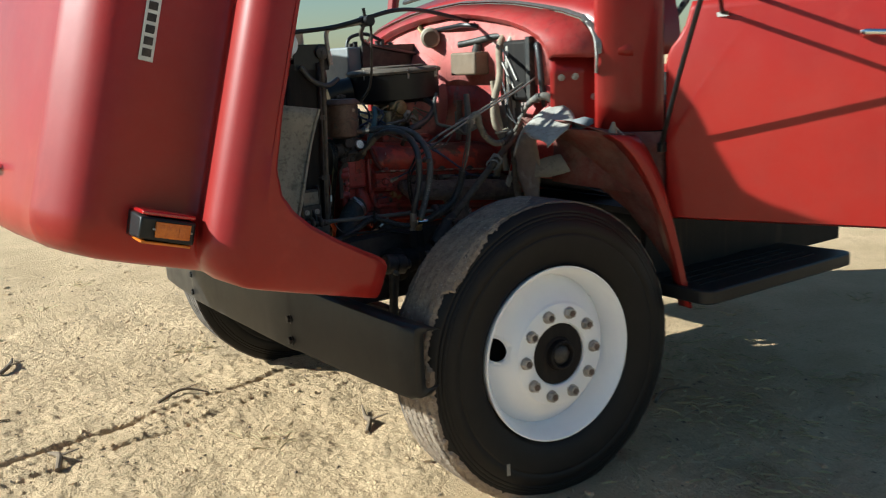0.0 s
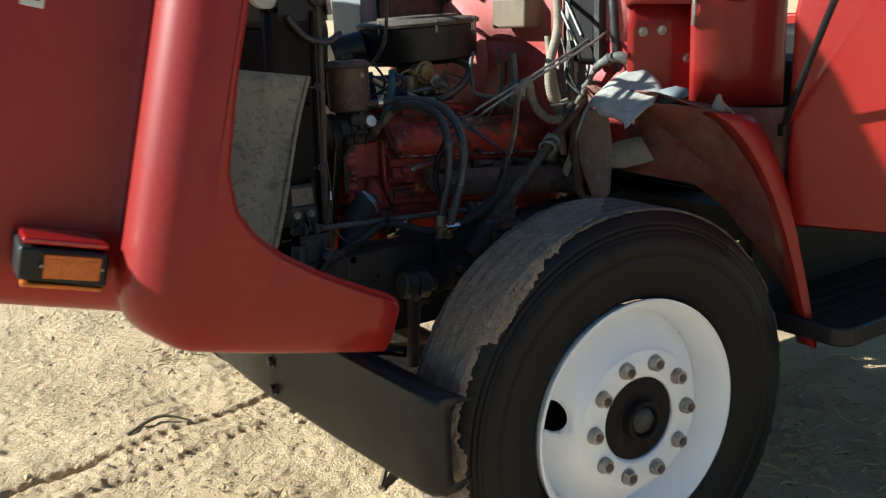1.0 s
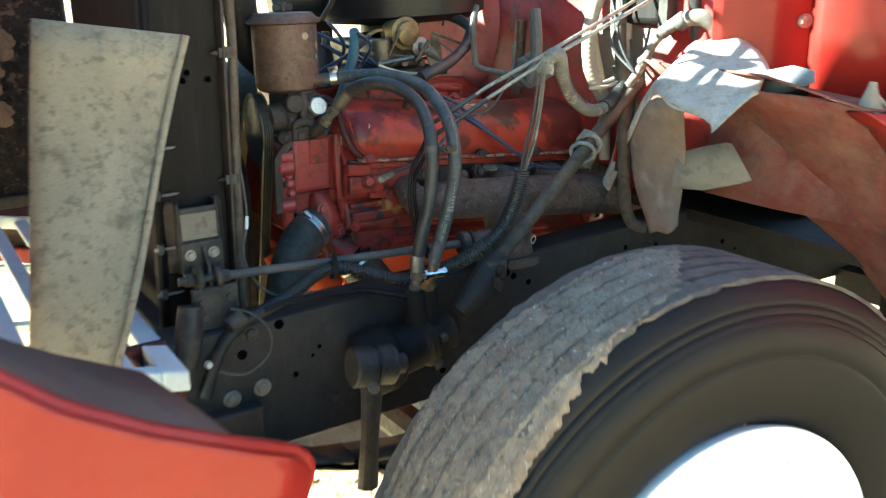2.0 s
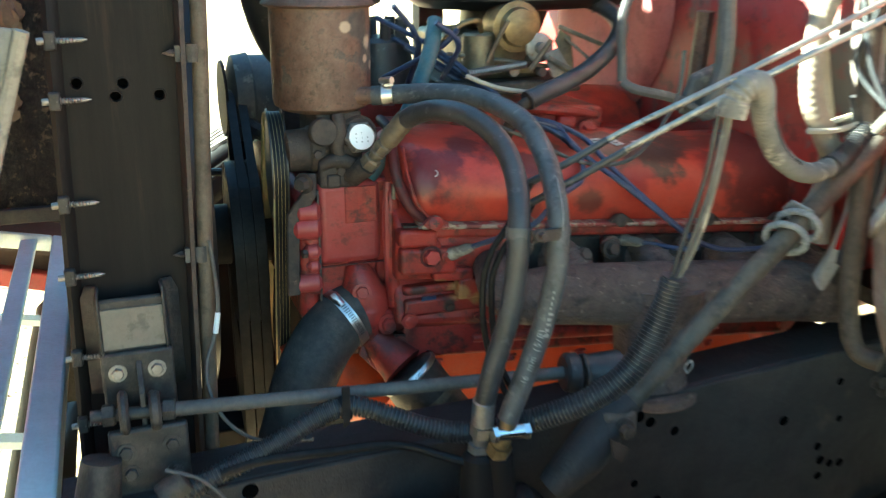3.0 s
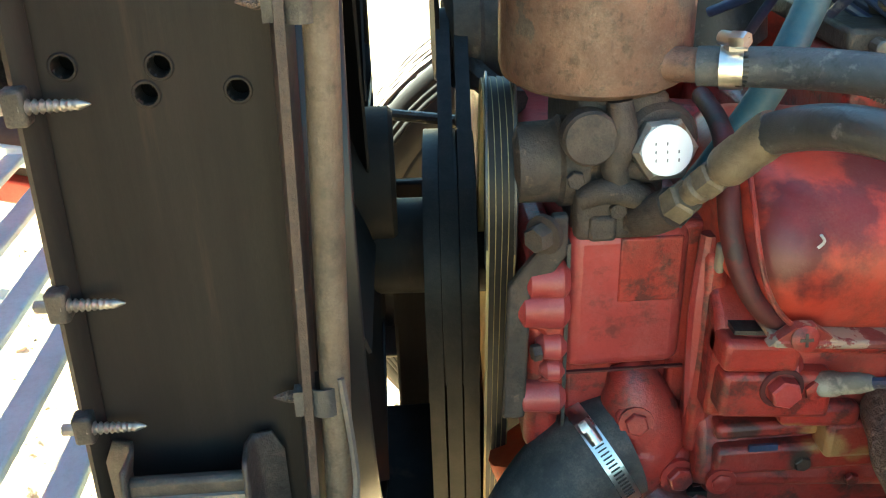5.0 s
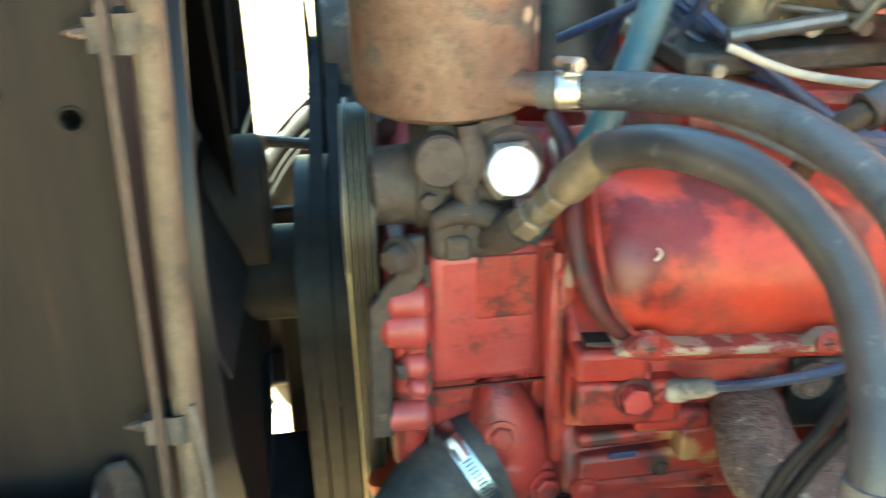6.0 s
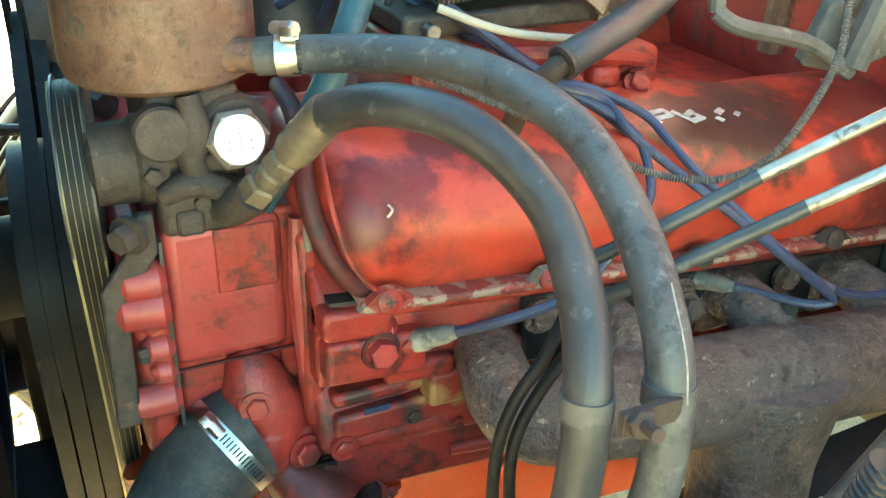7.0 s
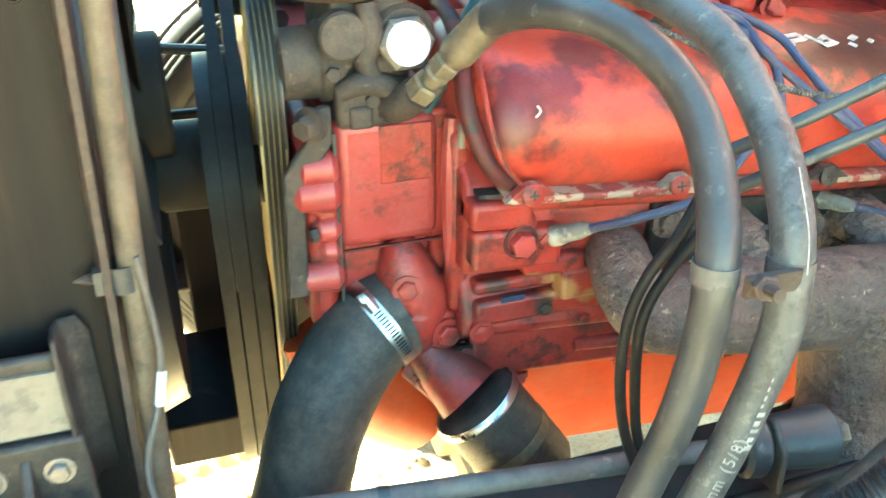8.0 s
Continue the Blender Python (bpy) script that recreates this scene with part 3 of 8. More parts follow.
# ---------- wheel ----------
def build_wheel():
    """A front wheel, its outer face towards -y, centre at the origin."""
    R, y1 = 0.512, 0.245            # radius; inner sidewall
    Y = (0, 1, 0)
    # tyre side walls and shoulders
    side = [(0.035, 0.290), (0.012, 0.302), (0.002, 0.318), (-0.006, 0.345), (-0.011, 0.375), (-0.0125, 0.40), (-0.0125, 0.405), (-0.0105, 0.407), (-0.0105, 0.410), (-0.0125, 0.412), (-0.0115, 0.430), (-0.008, 0.446), (-0.0045, 0.452),
            (-0.0035, 0.4535), (-0.0050, 0.4555), (-0.0025, 0.463), (0.0010, 0.4645), (0.0000, 0.4670), (0.0035, 0.474), (0.0070, 0.4755), (0.0060, 0.4780), (0.0085, 0.484), (0.0125, 0.491), (0.020, 0.503), (0.026, 0.5065)]
    g = Geo().lathe((0, 0, 0), Y, side + [(y1 - a, r) for a, r in reversed(side)], 96, close=False)
    w = tagged(new("front_wheel", mesh_of("front_wheel", g, M["tyre"], 50)), "black truck tyre on a white ten-bolt steel wheel")
    tyre = wheel = h = w
    # tread ribs with grooves between
    edges = [0.024, 0.060, 0.068, 0.096, 0.104, 0.138, 0.146, 0.176, 0.184, 0.221]
    prof = []
    for i in range(0, len(edges), 2):
        a, b = edges[i], edges[i + 1]
        prof += [(a, R - 0.012 if i else R - 0.006), (a + 0.002, R + 0.0005 * (i != 0)), (b - 0.002, R + 0.0005), (b, R - 0.012 if i < 8 else R - 0.006)]
    g = Geo()
    seg = 180
    vs, fs = [], []
    rnd = random.Random(4)
    jag = [[rnd.uniform(-0.0035, 0.0035) for _ in range(seg)] for _ in prof]
    for i, (d, r) in enumerate(prof):
        for k in range(seg):
            a = 2 * math.pi * k / seg
            rr = r + rnd.uniform(-0.0008, 0.0008)
            dd = d + (jag[i][k] if 0 < i < len(prof) - 1 else jag[i][k] * 1.6)
            vs.append((math.cos(a) * rr, dd, math.sin(a) * rr))
    for i in range(len(prof) - 1):
        for k in range(seg):
            k2 = (k + 1) % seg
            fs.append((i * seg + k, (i + 1) * seg + k, (i + 1) * seg + k2, i * seg + k2))
    part("tread", g.add(vs, fs), M["tread"], tyre, "worn ribbed tread", smooth=25)
    # steel wheel: lip, barrel, dished disc with a raised bolt ring
    # dried mud, caked on the tread from the top forwards and down
    rows_, rnd = [], random.Random(8)
    N_I, N_K = 340, 90
    for i in range(N_I):
        t = i / (N_I - 1)
        lo_, hi_ = 0.007 + 0.006 * noise.noise((t * 13, 2.0, 0.5)) + 0.006 * noise.noise((t * 55, 5.0, 0.5)) + 0.005 * noise.noise((t * 150, 8.0, 0.5)) + rnd.uniform(-0.001, 0.001), 0.205 + 0.012 * math.sin(t * 31) + rnd.uniform(-0.004, 0.004)
        if t < 0.17:
            lo_ += 0.035 * (1 - t / 0.17)
            hi_ -= 0.02 * (1 - t / 0.17)
        if 0.27 < t < 0.44:
            lo_ += 0.012
        row = []
        for k in range(N_K):
            q = k / (N_K - 1)
            d = lo_ + (hi_ - lo_) * q
            edge = k in (0, N_K - 1) or i in (0, N_I - 1)
            base = R - 0.004 if d > 0.026 else R - 0.008 - (0.026 - d) * 0.7
            a = radians(99 - 15 * q + (171 + 15 * q) * t)
            rib = min(abs(d - e) for e in (0.064, 0.100, 0.142, 0.180))
            lump = noise.noise((math.cos(a) * 60, d * 150, math.sin(a) * 60))
            pebble = max(0.0, noise.noise((math.cos(a) * 170, d * 330, math.sin(a) * 170)) - 0.18)
            rr = base - 0.004 if edge else base + 0.0072 - (0.0075 if rib < 0.0024 + 0.0012 * lump else 0) + 0.0022 * lump + 0.010 * pebble
            aa = a + rnd.uniform(-0.0015, 0.0015) - (0.05 * math.sin(k * 0.5) + rnd.uniform(0, 0.03) if i == 0 else 0)
            row.append((math.cos(aa) * rr, d, math.sin(aa) * rr))
        rows_.append(row)
    part("mud_crust", Geo().grid(rows_), M["mud"], w, "pale dried mud caked on the tread", smooth=60)
    rim = Geo().lathe((0, 0, 0), Y, [(0.030, 0.290), (0.006, 0.2985), (-0.002, 0.2985), (-0.003, 0.293), (0.004, 0.285), (0.020, 0.275), (0.050, 0.265), (0.085, 0.258), (0.12, 0.25), (0.125, 0.20)], 96, close=False)
    part("rim", rim, M["white"], w, "white-painted steel rim", smooth=40)
    n_hole, hole_a = 128, radians(168)
    disc = [(0.100, 0.262), (0.092, 0.256), (0.078, 0.243), (0.060, 0.228), (0.042, 0.212), (0.026, 0.196), (0.016, 0.184), (0.011, 0.176), (0.004, 0.172), (0.002, 0.166), (0.002, 0.112), (0.006, 0.108), (0.03, 0.107)]
    g = Geo()
    vs, fs = [], []
    for d, r in disc:
        for k in range(n_hole):
            a = 2 * math.pi * k / n_hole
            vs.append((math.cos(a) * r, d, math.sin(a) * r))
    for i in range(len(disc) - 1):
        for k in range(n_hole):
            a = 2 * math.pi * (k + 0.5) / n_hole
            rm = (disc[i][1] + disc[i + 1][1]) / 2
            cx, cz = 0.224 * math.cos(hole_a), 0.224 * math.sin(hole_a)
            if (rm * math.cos(a) - cx) ** 2 / 0.031 ** 2 + (rm * math.sin(a) - cz) ** 2 / 0.043 ** 2 < 1:
                continue
            k2 = (k + 1) % n_hole
            fs.append((i * n_hole + k, (i + 1) * n_hole + k, (i + 1) * n_hole + k2, i * n_hole + k2))
    part("disc", g.add(vs, fs), M["white"], wheel, "white dished disc with one oval hole", thick=0.006, smooth=40)
    cx, cz = 0.224 * math.cos(hole_a), 0.224 * math.sin(hole_a)
    ring = Geo()
    rows = []
    for k in range(32):
        a = 2 * math.pi * k / 32
        ex, ez = math.cos(a), math.sin(a)
        px, pz = cx + 0.0375 * ex, cz + 0.0500 * ez
        dd = np.interp(math.hypot(px, pz), [0.184, 0.196, 0.212, 0.228, 0.243, 0.256], [0.016, 0.026, 0.042, 0.060, 0.078, 0.092])
        qx, qz = cx + 0.0275 * ex, cz + 0.0390 * ez
        d2 = np.interp(math.hypot(qx, qz), [0.184, 0.196, 0.212, 0.228, 0.243, 0.256], [0.016, 0.026, 0.042, 0.060, 0.078, 0.092])
        rows.append([(px, dd - 0.0035, pz), (qx, d2 - 0.0035, qz), (qx, d2 + 0.01, qz)])
    ring.grid([[r[j] for r in rows] for j in range(3)], closed=True)
    part("hole_rim", ring, M["white"], wheel, smooth=60)
    drum = Geo().lathe((0, 0, 0), Y, [(0.13, 0.02), (0.13, 0.205), (0.25, 0.205)], 48, close=False)
    part("brake_drum", drum, M["sootblack"], w, "dark brake drum behind the wheel")
    hub = Geo().lathe((0, 0, 0), Y, [(0.05, 0.106), (0.016, 0.106), (0.010, 0.103), (0.008, 0.060), (0.004, 0.056), (0.004, 0.051), (-0.016, 0.049), (-0.02, 0.043), (-0.018, 0.040), (-0.004, 0.037), (-0.004, 0.020)], 40, close=False)
    part("hub", hub, M["sootblack"], w, "greasy black hub")
    part("hub_cap", Geo().lathe((0, 0, 0), Y, [(0.0, 0.036), (-0.010, 0.033), (-0.018, 0.022), (-0.02, 0.008)], 8), M["grease"], h, "greasy hub cap")
    for k in range(10):
        a = 2 * math.pi * (k + 0.014) / 10
        cx, cz = 0.143 * math.cos(a), 0.143 * math.sin(a)
        n = Geo().cyl((cx, 0.006, cz), (cx, -0.004, cz), 0.021, seg=18)
        n.lathe((cx, -0.002, cz), (0, -1, 0), [(0, 0.0185), (0.015, 0.0185), (0.019, 0.0165), (0.0195, 0.0125), (0.013, 0.012)], 6, ref=(math.cos(a), 0, math.sin(a)))
        part("wheel_nut", n, M["nut"], w)
        part("stud", Geo().cyl((cx, -0.012, cz), (cx, -0.0245, cz), 0.0105, seg=12, soft=0.001), M["rust"], w)
    part("valve_patch", Geo().box((-0.245, -0.013, -0.36), (-0.232, -0.0085, -0.32), Matrix.Rotation(radians(0), 4, "Y")), M["felt"], w, "small pale repair patch")
    return w


axle = thing("front_axle", (1.868, MID, 0.42), "greasy front axle with leaf springs and white-rimmed wheels", "axle")
to_axle = Matrix.Translation((-1.868, -MID, -0.42))
wheel = build_wheel()
wheel.parent = axle
wheel.matrix_basis = to_axle @ pose(1.874, 2.189, 0.4915, -1.5, 0, -3.9)
copy_thing(wheel, to_axle @ pose(1.874, 4.385, 0.497, 0, 0, 176))


# ---------- hood, tilted forward on its front hinge ----------
HO, HU, HN = Vector((0.80, 0, 0.90)), Vector((0.26, 0, 0.9656)), Vector((-0.9656, 0, 0.26))


def hood_at(s, y, h):
    """A point of the hood: s from the nose towards its rear edge, h towards its top."""
    p = HO + HU * s + HN * h
    return (p.x, y, p.z)


def arch_edge(s):
    return float(np.interp(s, [0.0, 0.112, 0.13, 0.156, 0.185, 0.218, 0.26, 0.33, 0.5, 0.8, 1.0, 1.2], [-0.482, -0.484, -0.40, -0.29, -0.20, -0.136, -0.09, -0.062, -0.05, -0.045, -0.06, -0.09]))


def hood_profile(s, side):
    """The section at s, from the middle to the wheel arch; side -1 is the driver's."""
    pts = [(0.0, 0.470), (0.06, 0.4697), (0.10, 0.469), (0.12, 0.4688), (0.14, 0.4685), (0.16, 0.468), (0.20, 0.466), (0.25, 0.463), (0.32, 0.458), (0.45, 0.442), (0.53, 0.430), (0.555, 0.431), (0.575, 0.420), (0.63, 0.400), (0.675, 0.372), (0.705, 0.345), (0.722, 0.310), (0.730, 0.27), (0.735, 0.22),
           (0.738, 0.17), (0.742, 0.12), (0.748, 0.075), (0.757, 0.046), (0.775, 0.036), (0.80, 0.040), (0.84, 0.054), (0.885, 0.064), (0.925, 0.061), (0.957, 0.046), (0.982, 0.014), (0.994, -0.014), (0.998, -0.046)]
    low = arch_edge(s)
    n = 10
    pts = [(w, max(h, -0.046)) for w, h in pts]
    for k in range(1, n + 1):
        h = -0.046 + (min(low, -0.05) + 0.046) * k / n
        pts.append((1.002 - 0.035 * (max(0, -h - 0.15) / 0.35) ** 1.5, h))
    nose = 1 - math.sqrt(max(0.0, 1 - max(0.0, 1 - s / 0.11) ** 2))
    out = []
    s_in = s
    for w, h in pts:
        limit = float(np.interp(w, [0.0, 0.10, 0.12, 0.14, 0.20, 0.50, 0.70], [1.62, 1.42, 1.30, 1.225, 1.205, 1.19, 1.17]))
        s = s_in if s_in < limit else limit + (s_in - limit) * 0.01
        if w < 0.6 and s > 1.1:
            h -= 0.5 * (s - 1.1) ** 2
        shrink = 0.075 * nose if h > 0.02 else 0.03 * nose
        out.append(hood_at(s, MID + side * max(0, w - shrink * (w > 0.3)), h - 0.095 * nose * min(1.0, max(0.0, (h + 0.06) / 0.12))))
    return out


hood = thing("tilt_hood", (0.9, MID, 0.80), "glossy red truck hood with fenders, tilted forward and open", "truck hood")
S = [0.0, 0.004, 0.012, 0.025, 0.045, 0.07, 0.1, 0.117, 0.13, 0.143, 0.156, 0.17, 0.185, 0.2, 0.218, 0.24, 0.26, 0.29, 0.33, 0.4, 0.5, 0.6, 0.7, 0.8, 0.9, 1.0, 1.1, 1.15, 1.18, 1.22, 1.26, 1.30, 1.34, 1.38, 1.42, 1.46, 1.50, 1.54, 1.58, 1.62]
rows = []
for s in S:
    left, right = hood_profile(s, -1), hood_profile(s, 1)
    rows.append(left[::-1] + right[1:])
shell = part("hood_shell", Geo().grid(rows), M["red"], hood, smooth=60, thick=0.006)
# rolled edge round the wheel arch
for side in (-1, 1):
    lip = [hood_profile(s, side)[-1] for s in S[1:29]]
    lip = [(x, y - side * 0.012, z) for x, y, z in lip]
    part("arch_lip", Geo().tube(lip, 0.010, 8, 2), M["red"], shell)
    inner = []
    for s in S[8:29]:
        x, y, z = hood_profile(s, side)[-1]
        inner.append([(x, y - side * 0.004, z), (x - 0.02, y - side * 0.12, z + 0.005), (x - 0.05, y - side * 0.25, z + 0.01)])
    part("inner_panel", Geo().grid(inner), M["inner"], hood, "brown inner panel", thick=0.003)
# front valance between the fender ends and the grille
for side in (-1, 1):
    a = [hood_profile(0.0, side)[-1 - k] for k in range(11)]
    rws = [[(x, y - side * d, z + 0.004 * (d > 0)) for d in (0.0, 0.03, 0.12, 0.24)] for x, y, z in a]
    part("nose_panel", Geo().grid(rws), M["red"], hood, thick=0.004)
# grille with its frame, lying between the fenders now that the hood is tilted
def grille_at(u, y, d=0.0):
    """u runs down the grille's face from the nose top."""
    return (0.66 + u, y, 0.955 - 0.20 * u + d)


frame_g = Geo()
for u0, u1, y0, y1 in ((0.0, 0.03, MID - 0.56, MID + 0.56), (0.575, 0.615, MID - 0.56, MID + 0.56), (0.03, 0.575, MID - 0.56, MID - 0.53), (0.03, 0.575, MID + 0.550, MID + 0.56)):
    frame_g.prism([grille_at(u0, y0, 0.010), grille_at(u1, y0, 0.010), grille_at(u1, y0, -0.024), grille_at(u0, y0, -0.024)], (0, y1 - y0, 0))
grille = part("grille_frame", frame_g, M["silver"], hood, "silver-painted grille frame", bevel=0.004)
for k in range(8):
    u = 0.055 + 0.066 * k
    p = grille_at(u, MID)
    part("grille_bar", Geo().box((p[0], MID - 0.53, p[2] - 0.016), (p[0] + 0.030, MID + 0.552, p[2] - 0.004)), M["silver"], hood, "silver grille bar", bevel=0.003)
for yy in (MID - 0.2, MID + 0.2):
    part("grille_brace", Geo().prism([(*grille_at(0.02, yy - 0.012)[:2], 0.926), (*grille_at(0.6, yy - 0.012)[:2], 0.81), (*grille_at(0.6, yy - 0.012)[:2], 0.80), (*grille_at(0.02, yy - 0.012)[:2], 0.916)], (0, 0.024, 0)), M["silver"], hood)
part("cross_bar", Geo().prism([(0.58, MID + 0.572, 0.935), (1.36, MID + 0.572, 0.725), (1.36, MID + 0.572, 0.688), (0.58, MID + 0.572, 0.893)], (0, 0.035, 0)), M["red_old"], hood, "orange-red cross bar", bevel=0.004)
part("cross_panel", Geo().grid([[(0.58, MID + 0.600, 0.925), (1.36, MID + 0.600, 0.715)], [(0.58, MID + 0.604, 0.965), (1.36, MID + 0.604, 0.755)], [(0.58, MID + 0.585, 0.975), (1.36, MID + 0.585, 0.765)], [(0.58, MID + 0.635, 1.03), (1.36, MID + 0.635, 0.82)]]), M["inner"], hood, "dark brown folded panel", thick=0.004)
part("hinge_bracket", Geo().box((1.205, 2.76, 0.775), (1.275, 2.86, 0.80)).box((1.205, 2.845, 0.80), (1.275, 2.86, 0.85)).box((1.215, 2.76, 0.80), (1.225, 2.86, 0.835)), M["crimson"], hood, "dark red hinge bracket", bevel=0.004)
rows_ = [[(0.60 + 0.03 * k, 3.97 + 0.035 * math.sin(k * 1.7 + i * 2.1) + 0.025 * math.sin(k * 3.9 + i), 1.02 - 0.0081 * k + 0.032 * i) for k in range(26)] for i in range(9)]
part("hood_insulation", Geo().grid(rows_), M["lump"], hood, "dark crumbling insulation", thick=0.03, smooth=80)
# marker lamp between hood and fender
lamp_o = [hood_at(s, y, h) for s, y, h in ((0.09, 2.395, 0.086), (0.152, 2.398, 0.086), (0.152, 2.405, 0.235), (0.092, 2.41, 0.232))]
lamp_i = [hood_at(s, y, h) for s, y, h in ((0.085, 2.54, 0.080), (0.158, 2.54, 0.080), (0.158, 2.55, 0.225), (0.087, 2.55, 0.222))]
lamp = part("marker_lamp", Geo().add(lamp_o + lamp_i, [(0, 1, 2, 3), (7, 6, 5, 4), (0, 4, 5, 1), (1, 5, 6, 2), (2, 6, 7, 3), (3, 7, 4, 0)]), M["black"], hood, "black marker lamp with amber and red lenses", bevel=0.006)
face = [hood_at(s, 2.3925, h) for s, h in ((0.101, 0.100), (0.143, 0.100), (0.143, 0.196), (0.101, 0.194))]
part("amber_lens", Geo().prism(face, (0, 0.008, 0)), M["amber"], lamp, "amber lens", bevel=0.002)
for h0, h1 in ((0.104, 0.132), (0.165, 0.191)):
    face = [hood_at(s, 2.3915, h) for s, h in ((0.108, h0), (0.136, h0), (0.136, h1), (0.108, h1))]
    part("lens_facet", Geo().prism(face, (0, 0.004, 0)), M["amber"], lamp, bevel=0.001)
for h in (0.098, 0.199):
    part("screw", Geo().cyl(hood_at(0.122, 2.3905, h), hood_at(0.122, 2.40, h), 0.003, seg=8), M["steel"], lamp)
face = [hood_at(s, y, h) for s, y, h in ((0.156, 2.402, 0.088), (0.156, 2.410, 0.230), (0.156, 2.54, 0.22), (0.156, 2.53, 0.084))]
part("red_lens", Geo().prism(face, tuple(HU * 0.012)), M["redlens"], lamp, "red top lens", bevel=0.004)
face = [hood_at(s, y, h) for s, y, h in ((0.088, 2.402, 0.09), (0.088, 2.410, 0.225), (0.088, 2.52, 0.215), (0.088, 2.51, 0.086))]
part("lower_lens", Geo().prism(face, tuple(HU * -0.008)), M["amber"], lamp, "orange bottom lens", bevel=0.003)
# nameplate with raised black letters, reading up the tilted side
pl = Vector(hood_at(0.56, 2.5475, 0.221))
plate_m = Matrix.Translation(pl) @ Matrix((HU, HN, Vector((0, -1, 0)))).transposed().to_4x4()
g = Geo().box((0, 0, 0), (0.270, 0.040, 0.003), plate_m)
plate = part("nameplate", g, M["plate"], hood, "silver nameplate with black raised bars", bevel=0.001)
for k in range(8):
    g = Geo().box((0.012 + 0.0315 * k, 0.008, 0.0026), (0.034 + 0.0315 * k, 0.033, 0.0042), plate_m)
    part("raised_bar", g, M["ink"], plate, "black raised bars")
# chrome grip at the nose
g = Geo().tube([hood_at(0.20, MID - 0.25, 0.45), hood_at(0.20, MID - 0.25, 0.50), hood_at(0.20, MID - 0.19, 0.515), hood_at(0.20, MID - 0.12, 0.50), hood_at(0.20, MID - 0.12, 0.45)], 0.011, 10)
part("grip", g, M["chrome"], hood, "chrome grip")

# rubber apron that hangs beside the radiator
g = Geo()
rws = []
for i in range(13):
    t = i / 12
    z = 1.362 - t * 0.50
    a, b = 1.13 - 0.075 * t, 1.318 - 0.165 * t
    wob = 0.008 * math.sin(t * 7)
    rws.append([(a + (b - a) * k / 6, 2.735 + wob - 0.02 * (k / 6) + 0.006 * math.sin(k * 1.3 + t * 4), z - 0.030 * (k / 6)) for k in range(7)])
apron = thing("splash_apron", (1.15, 2.73, 0.86), "pale grey dusty rubber splash apron beside the radiator", "apron")
part("sheet", g.grid(rws), M["felt"], apron, thick=0.006)
part("hem", Geo().tube([(r_[6][0], r_[6][1] - 0.004, r_[6][2]) for r_ in rws], 0.0055, 8, 2), M["felt"], apron, "rolled rubber hem")
far_apron = thing("splash_apron", (1.19, 3.84, 0.88), "dark brown dusty splash apron on the far side of the radiator", "apron")
rws = []
for i in range(12):
    t = i / 11
    rws.append([(1.00 + 0.36 * k / 9, 3.836 + 0.010 * math.sin(t * 6 + k * 0.8), 1.46 - 0.56 * t - 0.02 * (k / 9)) for k in range(10)])
part("sheet", Geo().grid(rws), M["lump"], far_apron, thick=0.006)
part("hem", Geo().tube([r_[-1] for r_ in rws], 0.006, 8, 2), M["grease"], far_apron)
part("edge_strip", Geo().box((0.98, 3.815, 0.885), (1.36, 3.83, 0.915)), M["ink"], far_apron, "black edge strip", bevel=0.003)
for cx_, cz_, r_ in ((1.16, 1.20, 0.045), (1.21, 1.27, 0.03), (1.13, 1.29, 0.04), (1.19, 1.11, 0.025)):
    g = Geo()
    lump_rows = []
    for a_ in range(9):
        th_ = math.pi * a_ / 8
        lump_rows.append([(cx_ + r_ * math.sin(th_) * math.cos(f_) * (1 + 0.35 * math.sin(3 * f_ + a_)), 3.83 - 0.25 * r_ * math.sin(th_) * (1 + 0.5 * math.sin(5 * f_ + a_)), cz_ + r_ * math.cos(th_) * (1 + 0.3 * math.sin(4 * f_))) for f_ in np.linspace(0, 2 * math.pi, 15)])
    part("torn_padding", g.grid(lump_rows), M["tan"], far_apron, "torn tan padding", smooth=20)

# ---------- bumper ----------
bumper = thing("front_bumper", (1.2, MID, 0.5), "black painted steel truck bumper with swept-back ends", "bumper")


def bumper_rows(side):
    pts = [(MID, 1.195), (MID + side * 0.30, 1.195), (MID + side * 0.455, 1.197), (MID + side * 0.475, 1.202), (MID + side * 0.50, 1.208), (MID + side * 0.80, 1.243), (MID + side * 1.03, 1.276), (MID + side * 1.075, 1.286), (MID + side * 1.097, 1.298), (MID + side * 1.103, 1.325)]
    rws = []
    for k, (y, x) in enumerate(pts):
        out = max(0.0, abs(y - MID) - 0.47) / 0.63
        low = 0.508 - 0.030 * out + (0.0 if k < 8 else 0.008 * (k - 7) ** 2)
        top = 0.745 - 0.040 * out - (0.0 if k < 8 else 0.004 * (k - 7) ** 2)
        rws.append([(x + 0.06, y, top - 0.004), (x + 0.012, y, top), (x + 0.003, y, top - 0.006), (x, y, top - 0.018), (x - 0.002, y, (low + top) / 2), (x, y, low + 0.016), (x + 0.003, y, low + 0.005), (x + 0.012, y, low), (x + 0.05, y, low + 0.003)])
    return rws


